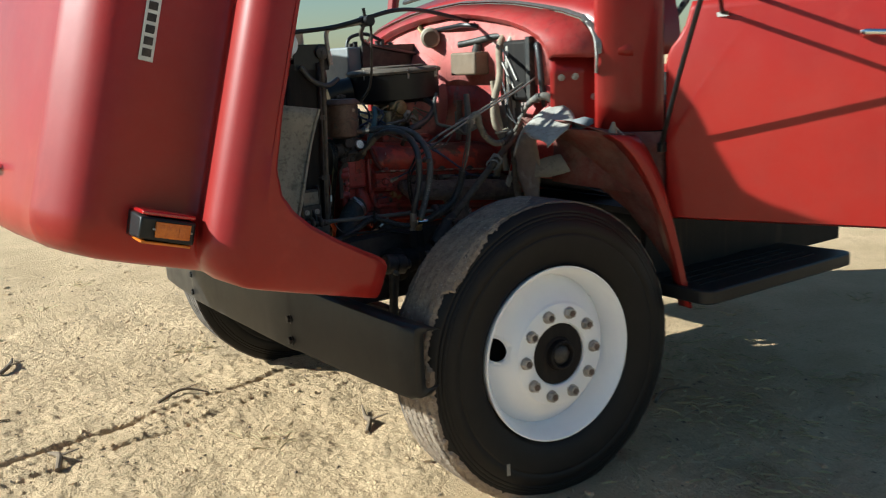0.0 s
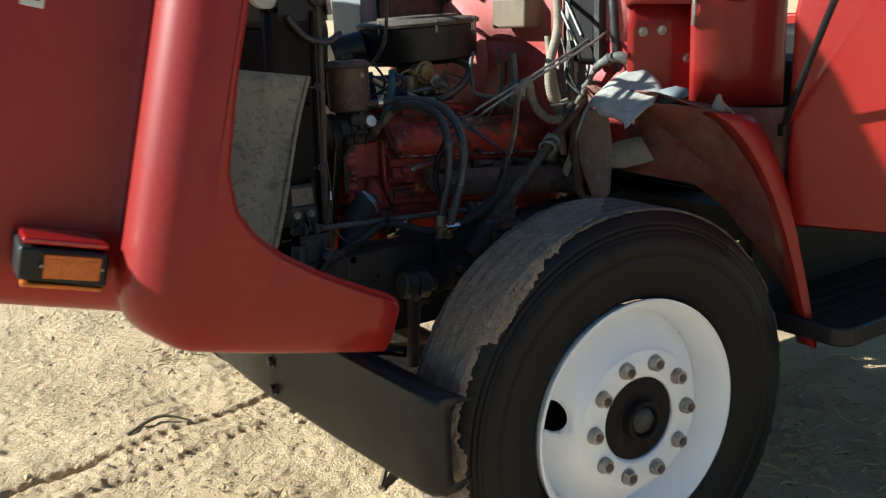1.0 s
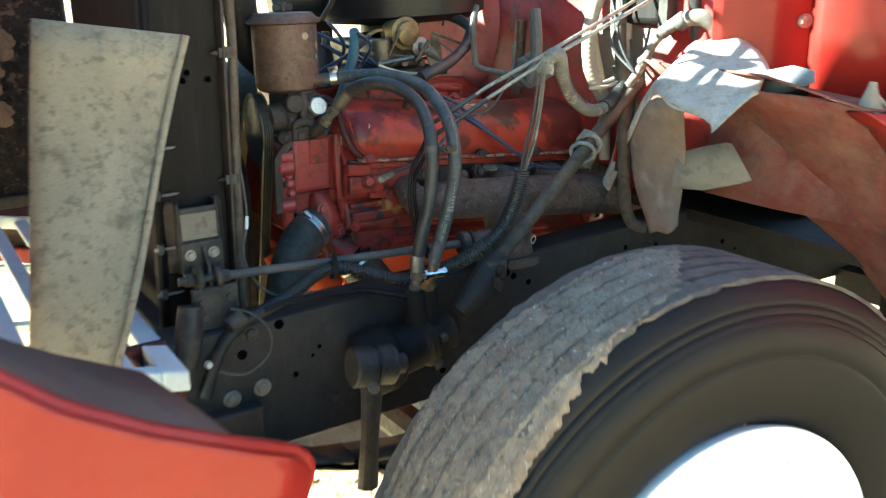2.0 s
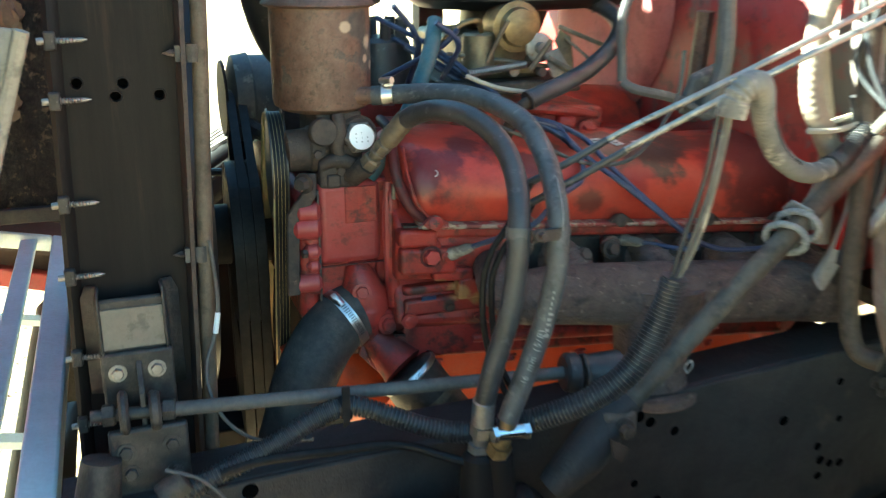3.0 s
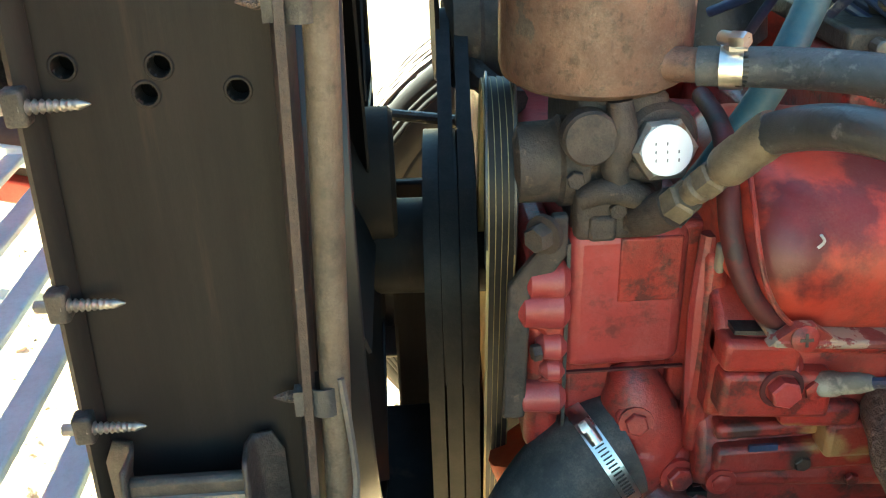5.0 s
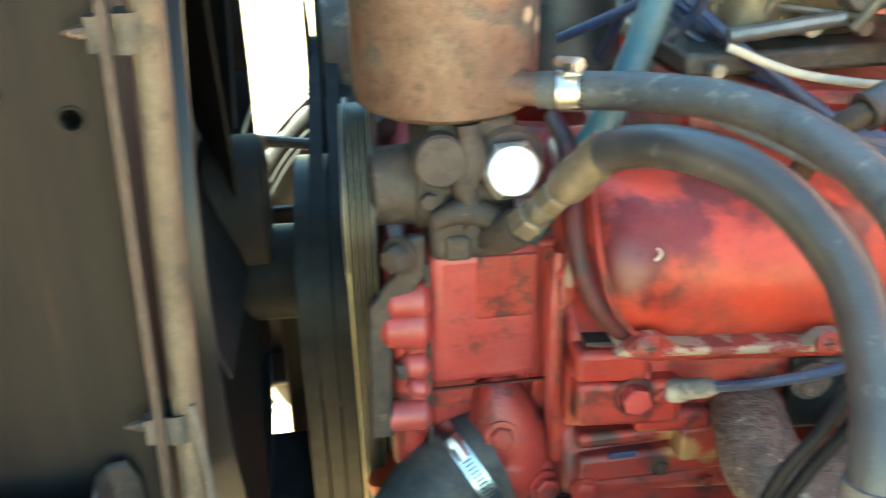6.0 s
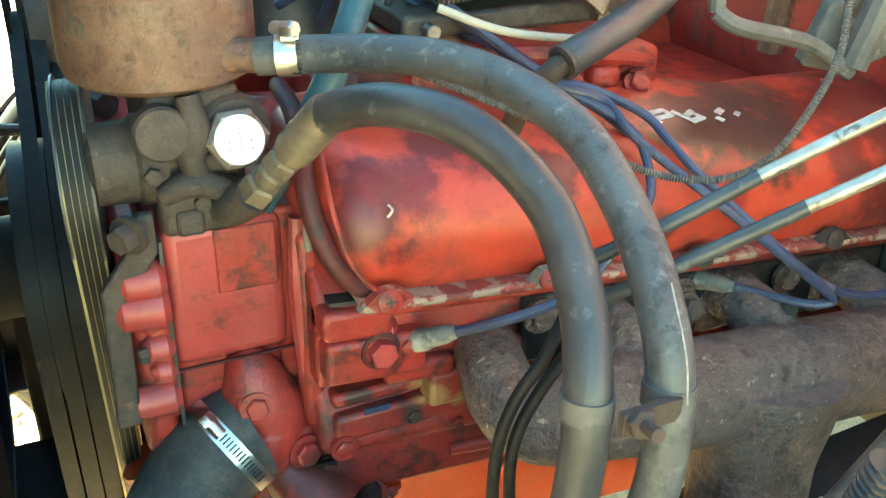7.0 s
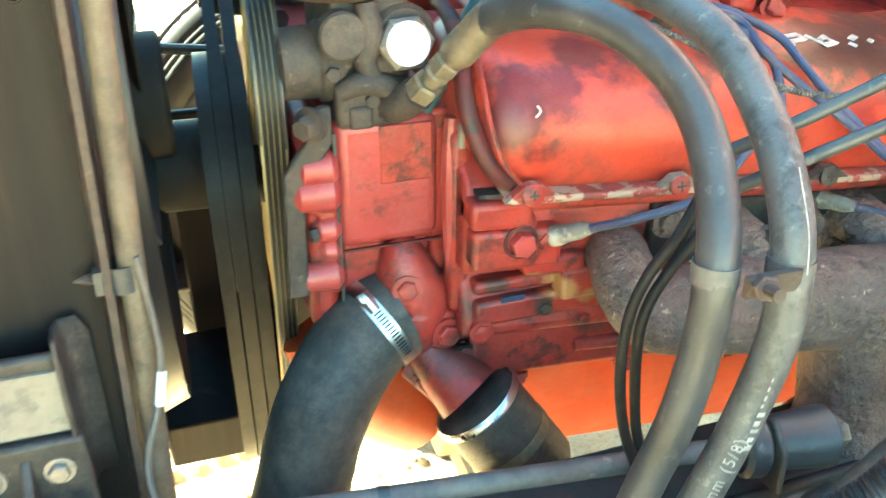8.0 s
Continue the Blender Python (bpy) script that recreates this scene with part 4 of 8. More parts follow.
rl, rr = bumper_rows(-1), bumper_rows(1)
bar = part("bumper_bar", Geo().grid(rl[::-1] + rr[1:]), M["black"], bumper, thick=0.005, smooth=40)
for side in (-1, 1):
    for z in (0.545, 0.622):
        bolt(bar, (1.199, MID + side * 0.468, z), (-1, 0, 0), 0.013, 0.012, M["black"])
    part("bumper_bracket", Geo().box((1.21, MID + side * 0.43 - 0.03, 0.56), (1.42, MID + side * 0.43 + 0.03, 0.70)), M["framepaint"], bumper, bevel=0.004)

# ---------- chassis ----------
chassis = thing("chassis_frame", (3.5, MID, 0.63), "black dusty steel ladder chassis frame", "chassis")
for side in (-1, 1):
    yo = MID + side * 0.43
    top = [(1.28, 0.836), (1.60, 0.846), (1.95, 0.853), (2.30, 0.874), (2.60, 0.885), (7.5, 0.885)]
    g = Geo().prism([(x, yo, z) for x, z in top] + [(7.5, yo, 0.632), (1.28, yo, 0.600)], (0, -side * 0.008, 0))
    for z_of in (lambda z: z - 0.004, lambda z: 0.640):
        g.add([(x, yo - side * d, z_of(z) + e) for x, z in top for d, e in ((0.008, -0.004), (0.085, -0.004), (0.085, 0.004), (0.008, 0.004))],
              [(4 * k + a, 4 * k + b, 4 * k + 4 + b, 4 * k + 4 + a) for k in range(len(top) - 1) for a, b in ((0, 1), (1, 2), (2, 3), (3, 0))])
    rail = part("frame_rail", g, M["framepaint"], chassis, bevel=0.003)
    rnd = random.Random(5 if side < 0 else 6)
    for k in range(46):
        x, z = rnd.uniform(1.34, 2.7), rnd.uniform(0.64, 0.83)
        if rnd.random() < 0.12:
            bolt(rail, (x, yo + side * 0.0, z), (0, side, 0), 0.010, 0.009, M["grease"], "rivet")
        else:
            part("rail_hole", Geo().cyl((x, yo + side * 0.0006, z), (x, yo - side * 0.004, z), 0.0035 + 0.0040 * rnd.random(), seg=14), M["void"], rail)
for hx_, hz_ in ((1.395, 0.845), (1.40, 0.79), (1.47, 0.83), (1.352, 0.782)):
    part("rail_hole", Geo().cyl((hx_, 2.8542, hz_), (hx_, 2.860, hz_), 0.009, seg=16), M["void"], chassis)
for hx_, hz_ in ((1.375, 0.715), (1.43, 0.722)):
    bolt(chassis, (hx_, 2.853, hz_), (0, -1, 0), 0.011, 0.009, M["steel"], "shackle_bolt")
part("crossmember", Geo().box((1.30, MID - 0.34, 0.66), (1.42, MID + 0.34, 0.80)), M["framepaint"], chassis, bevel=0.006)
part("crossmember", Geo().box((2.45, MID - 0.34, 0.64), (2.55, MID + 0.34, 0.74)), M["framepaint"], chassis, bevel=0.006)
part("axle_beam", Geo().tube([(1.868, 2.42, 0.50), (1.868, 2.52, 0.47), (1.868, 2.75, 0.42), (1.868, MID, 0.40), (1.868, 3.82, 0.42), (1.868, 4.05, 0.47), (1.868, 4.15, 0.50)], 0.05, 10), M["grease"], axle)
for side in (-1, 1):
    for k in range(5):
        ln = 0.56 - 0.085 * k
        yo = MID + side * 0.47
        pts = [(1.868 + ln * q, yo, 0.505 + 0.022 * (-k) + 0.10 * q * q + 0.03) for q in (-1, -0.66, -0.33, 0, 0.33, 0.66, 1)]
        part("leaf", Geo().grid([[(x, y - 0.035, z) for x, y, z in pts], [(x, y + 0.035, z) for x, y, z in pts]]), M["grease"], axle, thick=0.010)

# ---------- cab ----------
cab = thing("truck_cab", (3.1, MID, 0.85), "faded red truck cab with its driver's door open", "truck cab")


def arc_row(x, pts):
    """A symmetric outline across the cab at x, from the driver's side over the middle."""
    left = [(x + dx, MID - w, z) for w, z, dx in pts]
    return left + [(a, 2 * MID - b, c) for a, b, c in reversed(left[:-1])]


lip_pts = [(0.672, 1.455, 0.004), (0.671, 1.462, 0.003), (0.667, 1.475, 0.002), (0.655, 1.497, 0.0), (0.62, 1.53, 0), (0.55, 1.565, 0), (0.45, 1.595, 0), (0.345, 1.615, 0), (0.2, 1.635, 0), (0.0, 1.645, 0)]
roll_pts = [(0.688, 1.455, 0.0), (0.688, 1.468, -0.003), (0.685, 1.486, -0.006), (0.675, 1.511, -0.008), (0.64, 1.545, -0.008), (0.56, 1.582, -0.008), (0.455, 1.612, -0.008), (0.347, 1.632, -0.008), (0.2, 1.652, -0.008), (0.0, 1.662, -0.008)]
strip_pts = [(0.820, 1.455, 0.0), (0.820, 1.475, 0.0), (0.815, 1.505, 0), (0.795, 1.55, 0), (0.74, 1.595, 0), (0.64, 1.625, 0), (0.50, 1.652, 0), (0.36, 1.675, 0), (0.2, 1.69, 0), (0.0, 1.70, 0)]
back_pts = [(0.90, 1.455, 0.0), (0.90, 1.48, 0), (0.89, 1.53, 0), (0.86, 1.60, 0), (0.80, 1.645, 0), (0.68, 1.675, 0), (0.52, 1.70, 0), (0.36, 1.72, 0), (0.2, 1.735, 0), (0.0, 1.745, 0)]
g = Geo().grid([arc_row(2.278, [(max(0, w - 0.03), z, d) for w, z, d in lip_pts]), arc_row(2.257, [(max(0, w - 0.03), z, d) for w, z, d in lip_pts]), arc_row(2.250, [(max(0, w - 0.03), z, d) for w, z, d in roll_pts]), arc_row(2.258, [(max(0, w - 0.02), z + 0.008, d) for w, z, d in roll_pts]), arc_row(2.33, strip_pts)])
part("cowl_lip", g, M["red_old"], cab, "faded red cowl with a worn edge", thick=0.003, smooth=50)
g = Geo().grid([arc_row(2.331, [(w + 0.003, z + 0.003, d) for w, z, d in strip_pts]), arc_row(2.322, [(w + 0.012, z + 0.008, d) for w, z, d in strip_pts]), arc_row(2.338, [(w + 0.022, z + 0.015, d) for w, z, d in strip_pts]), arc_row(2.352, [(w + 0.022, z + 0.014, d) for w, z, d in strip_pts])])
part("cowl_strip", g, M["steel"], cab, "dull bright trim strip round the cowl", smooth=60)
top_pts = [(0.97, 1.455, 0), (0.97, 1.50, 0), (0.96, 1.58, 0), (0.94, 1.66, 0), (0.88, 1.71, 0), (0.75, 1.745, 0), (0.55, 1.77, 0), (0.36, 1.785, 0), (0.2, 1.795, 0), (0.0, 1.80, 0)]
g = Geo().grid([arc_row(2.34, [(w + 0.02, z + 0.014, d) for w, z, d in strip_pts]), arc_row(2.42, back_pts), arc_row(2.62, top_pts)])
part("cowl_top", g, M["red"], cab, thick=0.003, smooth=60)
# firewall, recessed behind the cowl
g = Geo()
fw = [[(2.274, MID - 0.655 + 1.31 * k / 16, 0.80 + z) for k in range(17)] for z in (0.2, 0.3, 0.42, 0.56)]
fw.append([(2.274, MID - 0.655 + 1.31 * k / 16, float(np.interp(abs(-0.655 + 1.31 * k / 16), [w - 0.03 for w, z, d in reversed(lip_pts)], [z for w, z, d in reversed(lip_pts)])) + 0.010) for k in range(17)])
g.grid(fw[3:])
# one sheet in two tones: sunlit pink above, shaded red below
firewall = part("firewall", g, M["pink"], cab, "chalky upper firewall, its sunlit look in the pink-red colour", thick=0.004)
part("lower_firewall", Geo().grid(fw[:4]), M["fwred"], cab, "stained lower firewall, its shade in the deeper red", thick=0.004)
bulge = Geo().lathe((2.276, MID + 0.24, 1.30), (-1, 0, 0), [(0, 0.21), (0.015, 0.20), (0.024, 0.17), (0.026, 0.10)], 28)
part("firewall_bulge", bulge, M["pink"], firewall, smooth=60)
part("tunnel", Geo().lathe((2.36, MID, 0.95), (1, 0, 0), [(-0.02, 0.22), (0.0, 0.23), (0.5, 0.2)], 24), M["red_old"], cab, smooth=60)
# front quarter panel between firewall and corner post
q = [(2.255, 2.63), (2.275, 2.56), (2.30, 2.50), (2.325, 2.455), (2.345, 2.41), (2.375, 2.345), (2.405, 2.29), (2.43, 2.255), (2.455, 2.245)]
q_up = [(2.255, 2.63), (2.28, 2.618), (2.31, 2.60), (2.34, 2.581), (2.37, 2.562), (2.408, 2.538), (2.40, 2.505), (2.355, 2.462)]
g = Geo().grid([[(x, y, z) for x, y in q_up] for z in (1.185, 1.20, 1.30, 1.40, 1.47)])
quarter = part("quarter_panel", g, M["red"], cab, "dark red quarter panel with bolt heads", thick=0.004, smooth=60)
g = Geo().grid([[(x + 0.004 * math.sin(k * 1.9 + t * 7) + 0.012 * math.sin(t * math.pi), y, 1.185 + (0.995 - 0.0065 * k - 1.185) * t) for k, (x, y) in enumerate(q)] for t in (0, 0.3, 0.34, 0.7, 1.0)])
part("toe_board", Geo().grid([[(2.295, 2.64, 1.0), (2.295, 3.95, 1.0)], [(2.62, 2.64, 0.89), (2.62, 3.95, 0.89)]]), M["framepaint"], cab, "dark sloping toe board", thick=0.006)
part("lower_panel", g, M["liner"], cab, "dust-covered lower panel", thick=0.004, smooth=60)
for (x, y, z) in ((2.290, 2.606, 1.386), (2.335, 2.578, 1.388), (2.395, 2.54, 1.31)):
    bolt(quarter, (x, y, z), (-0.53, -0.85, 0), 0.009, 0.006, M["steel"])
# corner post with its worn bright edge and upright bead
post = [(2.33, 2.47), (2.335, 2.455), (2.35, 2.436), (2.38, 2.414), (2.42, 2.389), (2.46, 2.364), (2.50, 2.343), (2.53, 2.332), (2.55, 2.335), (2.56, 2.36)]
g = Geo().grid([[(x, y, z) for x, y in post] for z in (1.18, 1.3, 1.4, 1.5, 1.6, 1.7, 1.8)])
part("corner_post", g, M["red"], cab, thick=0.003, smooth=60)
part("trim_edge", Geo().tube([(2.326, 2.458, 1.40), (2.323, 2.453, 1.43), (2.322, 2.452, 1.46), (2.328, 2.468, 1.53), (2.33, 2.51, 1.585)], 0.006, 8), M["steel"], cab, "bare metal trim edge")
# body sides, rear, floor, roof
far_y = 2 * MID - 2.24
part("side_panel", Geo().box((2.46, far_y - 0.04, 0.88), (3.75, far_y, 1.44)), M["red"], cab, bevel=0.01)
part("rear_wall", Geo().box((3.72, 2.26, 0.88), (3.76, far_y, 1.40)), M["red"], cab, bevel=0.01)
part("cab_floor", Geo().box((2.46, 2.26, 0.86), (3.75, far_y, 0.885)), M["framepaint"], cab)
part("roof", Geo().grid([[(x, y, 2.36 + 0.05 * math.cos((y - MID) * 1.4)) for y in np.linspace(2.30, far_y - 0.06, 9)] for x in np.linspace(2.72, 3.78, 7)]), M["red"], cab, thick=0.03)
for y in (2.30, far_y - 0.06):
    part("pillar", Geo().tube([(2.62, y, 1.74), (2.74, y, 2.38)], 0.03, 8), M["red"], cab)
    part("pillar", Geo().tube([(3.74, y, 1.5), (3.76, y, 2.38)], 0.035, 8), M["red"], cab)
part("seat", Geo().box((3.1, 2.45, 0.9), (3.65, far_y - 0.2, 1.25)).box((3.55, 2.45, 1.2), (3.7, far_y - 0.2, 1.36)), M["sootblack"], cab, bevel=0.04)
part("dashboard", Geo().box((2.55, 2.55, 1.36), (2.80, far_y - 0.05, 1.60)), M["dash"], cab, bevel=0.03)
part("windshield_seal", Geo().tube([(2.615, MID - 0.86, 1.775), (2.60, MID - 0.5, 1.80), (2.59, MID, 1.815), (2.60, MID + 0.5, 1.80), (2.615, MID + 0.86, 1.775)], 0.012, 8), M["rubber_dk"], cab)
g = Geo()
ring = [Vector((2.86, 2.72, 1.66)) + Vector((0, math.cos(a) * 0.23, 0)) + Vector((0.34, 0, 0.94)).normalized() * 0.0 + Vector((math.sin(a) * 0.15, 0, math.sin(a) * 0.17)) for a in np.linspace(0, 2 * math.pi, 25)]
steer = part("steering_wheel", g.sweep(ring, [0.013] * 25, 8), M["ink"], cab, "black steering wheel")
part("column", Geo().cyl((2.86, 2.72, 1.66), (2.55, 2.75, 1.38), 0.022), M["ink"], steer)

# the driver's door, swung open
DH, DA = Vector((2.452, 2.232, 0)), radians(-66)
DU = Vector((math.cos(DA), math.sin(DA), 0))
DNRM = Vector((math.sin(DA), -math.cos(DA), 0))      # outwards


def door_at(u, z, d=0.0):
    p = DH + DU * u + DNRM * d
    return (p.x, p.y, z)


rws = []
us = [0.0, 0.01, 0.03, 0.06, 0.1, 0.16, 0.25, 0.4, 0.6, 0.8, 0.95, 1.02]
zs = [0.872, 0.88, 0.90, 0.95, 1.05, 1.15, 1.25, 1.35, 1.42, 1.455, 1.48, 1.505, 1.55, 1.6, 1.63]
for z in zs:
    lead = float(np.interp(z, [0.88, 1.44, 1.475, 1.50, 1.53, 1.56, 1.63], [0.0, 0.0, 0.012, 0.035, 0.055, 0.068, 0.085]))
    bow = 0.018 * math.sin((z - 0.87) / 0.76 * math.pi)
    rws.append([door_at(lead + u * (1 - lead), z, bow + 0.010 * (1 - math.exp(-u / 0.06)) - (0.012 if z < 0.875 else 0)) for u in us])
door = part("door", Geo().grid(rws), M["red"], cab, "red driver's door swung open", thick=0.006, smooth=50)
rws = [[(Vector(p) - DNRM * 0.075)[:] for p in (row[0], row[4], row[-1])] for row in rws]
part("door_lining", Geo().grid(rws), M["dash"], door, thick=0.004)
part("door_rim", Geo().grid([[door_at(0.0, 0.875, 0), door_at(1.02, 0.875, 0)], [door_at(0.0, 0.875, -0.075), door_at(1.02, 0.875, -0.075)]]), M["red_old"], door, thick=0.004)
g = Geo().tube([door_at(0.630, 1.492, 0.02), door_at(0.634, 1.497, 0.05), door_at(0.67, 1.496, 0.058), door_at(0.78, 1.488, 0.055)], [0.012, 0.012, 0.011, 0.013], 12)
part("door_handle", g, M["chrome"], door, "chrome door handle")
# mirror stay rods
stay = part("mirror_stay", Geo().tube([(2.412, 2.226, 1.137), (2.30, 2.054, 1.385), (2.20, 1.887, 1.623), (2.13, 1.77, 1.79)], 0.0085, 10), M["black"], cab, "black mirror stay rod")
part("stay_foot", Geo().box((2.40, 2.214, 1.115), (2.43, 2.236, 1.15)), M["black"], stay, bevel=0.003)
for a, b in (((0.19, 1.588, 0.02), (2.14, 1.79, 1.72)), ((0.30, 1.63, 0.02), (2.14, 1.79, 1.80))):
    part("mirror_arm", Geo().cyl(door_at(*a), b, 0.008, seg=10), M["black"], door, "black mirror arm")
part("arm_clip", Geo().box(door_at(0.165, 1.572, 0.012), tuple(Vector(door_at(0.215, 1.588, 0.012)) + DNRM * 0.02)), M["steel"], door)

# fender behind the wheel, and its liner
fender = thing("rear_fender", (2.35, 2.4, 0.54), "red cab fender edge with a dusty dark wheel-arch liner", "fender")
arch = [(2.195, 1.192), (2.235, 1.165), (2.28, 1.115), (2.325, 1.045), (2.365, 0.96), (2.40, 0.86), (2.43, 0.75), (2.455, 0.64), (2.47, 0.545)]
rear = [(2.33, 1.178), (2.35, 1.15), (2.37, 1.11), (2.40, 1.04), (2.425, 0.96), (2.445, 0.86), (2.462, 0.75), (2.475, 0.64), (2.486, 0.54)]
rws = []
for k, ((ax, az), (bx, bz)) in enumerate(zip(arch, rear)):
    y = 2.262 - 0.115 * (k / 8)
    rws.append([(ax + 0.012, y + 0.05, az - 0.004), (ax + 0.002, y + 0.012, az), (ax, y + 0.002, az), (ax + 0.004, y, az), ((ax + bx) / 2, y - 0.012, (az + bz) / 2), (bx - 0.01, y - 0.004, bz), (bx, y + 0.015, bz)])
part("fender_skin", Geo().grid(rws), M["red"], fender, thick=0.004, smooth=50)
rws = []
for k, (ax, az) in enumerate(arch):
    y = 2.27 - 0.115 * (k / 8)
    t = k / 8
    inner_y = float(np.interp(az, [0.54, 0.75, 0.86, 0.91, 1.0, 1.06], [2.20, 2.33, 2.45, 2.56, 2.62, 2.80])) + 0.008 * math.sin(k * 2.3)
    rws.append([(ax + 0.01 + (0.03 * q - 0.035 * math.sin(q * math.pi)) * (1 - t) + 0.06 * q * t + 0.006 * math.sin(q * 9 + k), y + q * (inner_y - y), az + (0.05 * q * (1 - t)) + 0.004 * math.sin(q * 11 + k * 2)) for q in np.linspace(0, 1, 13)])
part("wheel_arch_liner", Geo().grid(rws), M["liner"], fender, "dusty dark red wheel-arch liner", thick=0.004, smooth=60)
g = Geo().tube([(2.235, 2.29, 1.185), (2.24, 2.295, 1.20), (2.246, 2.298, 1.222), (2.248, 2.298, 1.232)], [0.020, 0.016, 0.008, 0.005], 12)
latch = part("rubber_latch", g, M["beige"], fender, "beige rubber hood latch")
part("latch_loop", Geo().tube([(2.222, 2.275, 1.188), (2.235, 2.255, 1.178), (2.262, 2.262, 1.182), (2.27, 2.29, 1.196), (2.256, 2.30, 1.214)], 0.004, 8), M["cream"], latch)
part("top_flange", Geo().grid([[(2.20, 2.27, 1.195), (2.18, 2.45, 1.235), (2.20, 2.6, 1.235)], [(2.33, 2.27, 1.182), (2.30, 2.47, 1.205), (2.30, 2.6, 1.215)]]), M["liner"], fender, thick=0.004)

# running board
step = thing("running_board", (2.9, 2.2, 0.56), "glossy black step board below the cab door", "step")
def rounded(x0, y0, x1, y1, z, r=0.05):
    out = []
    for cx, cy, a0 in ((x1 - r, y1 - 0.01, 0), (x0 + 0.01, y1 - 0.01, 90), (x0 + r, y0 + r, 180), (x1 - r, y0 + r, 270)):
        rr_ = r if cy < y1 - 0.02 else 0.01
        out += [(cx + rr_ * math.cos(radians(a0 + 15 * k)), cy + rr_ * math.sin(radians(a0 + 15 * k)), z) for k in range(7)]
    return out
tread_b = part("step_tread", Geo().prism(rounded(2.44, 2.03, 3.37, 2.36, 0.575), (0, 0, 0.052)), M["black"], step, bevel=0.006)
for k in range(4):
    y = 2.12 + 0.05 * k
    part("step_rib", Geo().box((2.50, y, 0.626), (3.22, y + 0.012, 0.630)), M["sootblack"], tread_b, bevel=0.001)
part("step_riser", Geo().box((2.48, 2.36, 0.575), (3.80, 2.385, 0.88)), M["sootblack"], step, bevel=0.003)
part("step_bracket", Geo().box((2.62, 2.36, 0.56), (2.68, 2.86, 0.63)), M["framepaint"], step)
part("step_bracket", Geo().box((3.05, 2.36, 0.56), (3.11, 2.86, 0.63)), M["framepaint"], step)

# ---------- radiator ----------
radiator = thing("radiator", (1.37, MID, 0.72), "dusty black radiator with side baffle, shroud and fan side pipe", "radiator")
part("core", Geo().box((1.335, 3.0, 0.78), (1.415, 3.60, 1.44)), M["sootblack"], radiator)
part("top_tank", Geo().box((1.33, 2.985, 1.44), (1.43, 3.60, 1.53)), M["black"], radiator, bevel=0.02)
part("bottom_tank", Geo().box((1.33, 2.985, 0.72), (1.43, 3.60, 0.78)), M["black"], radiator, bevel=0.01)
# side baffle with holes
PX = lambda z: (1.300 + 0.040 * (z - 0.79), 1.424 + 0.035 * (z - 0.79))   # front and rear edge at a height
holes = ((1.342, 1.260), (1.3775, 1.2455), (1.3855, 1.2585), (1.420, 1.2455))
g = Geo()
zz = np.arange(0.70, 1.4801, 0.0014)
n = 90
rws = []
for z in zz:
    a, b = PX(z)
    rws.append([(a + (b - a) * k / n, 2.964, z) for k in range(n + 1)])
w = n + 1
vs = [p for r in rws for p in r]
fs = []
for i in range(len(rws) - 1):
    for k in range(n):
        cx, cz = (rws[i][k][0] + rws[i][k + 1][0]) / 2, (rws[i][k][2] + rws[i + 1][k][2]) / 2
        if any(math.hypot(cx - hx, cz - hz) < 0.0054 for hx, hz in holes):
            continue
        fs.append((i * w + k, i * w + k + 1, (i + 1) * w + k + 1, (i + 1) * w + k))
baffle = part("side_baffle", g.add(vs, fs), M["sootblack"], radiator, "dusty black steel side baffle with screws", thick=0.003)
for hx, hz in holes:
    part("hole_edge", Geo().lathe((hx, 2.9615, hz), (0, 1, 0), [(0.0004, 0.0070), (-0.0003, 0.0064), (-0.0003, 0.0054), (0.012, 0.0050)], 24, close=False), M["sootblack"], baffle)
    part("hole_depth", Geo().cyl((hx, 2.974, hz), (hx, 2.976, hz), 0.0095, seg=14), M["void"], baffle)
# folded front and rear flanges
for e in (0, 1):
    rws = []
    for z in (0.70, 1.0, 1.25, 1.48):
        x = PX(z)[e] + (0.0 if e else 0.0)
        if e == 0:
            rws.append([(x + 0.012, 2.9605, z), (x + 0.002, 2.957, z), (x - 0.002, 2.962, z), (x - 0.002, 2.985, z)])
        else:
            rws.append([(x - 0.002, 2.9605, z), (x + 0.002, 2.942, z), (x + 0.0055, 2.942, z), (x + 0.0055, 2.985, z)])
    part("flange", Geo().grid(rws), M["pump"] if e else M["sootblack"], baffle, "rust-edged folded flange" if e else "", thick=0.0015)
for z in (1.303, 1.245, 1.140, 1.062, 0.970, 0.89):
    x = PX(z)[0]
    ax = Vector((1, -0.05, 0.02)).normalized()
    p = Vector((x + 0.001, 2.952, z))
    prof = [(-0.010, 0.0035), (0.0, 0.0035)]
    for k in range(9):
        d = 0.003 + k * 0.0032
        prof += [(d, 0.0024), (d + 0.0012, 0.0042 - 0.00018 * k), (d + 0.0024, 0.0024)]
    prof.append((0.036, 0.0004))
    sc = part("screw", Geo().lathe(p, ax, prof, 10), M["steel"], baffle, "pointed steel screw")
    part("screw_clip", Geo().box((x - 0.003, 2.948, z - 0.009), (x + 0.008, 2.959, z + 0.009)), M["grease"], baffle, bevel=0.002)
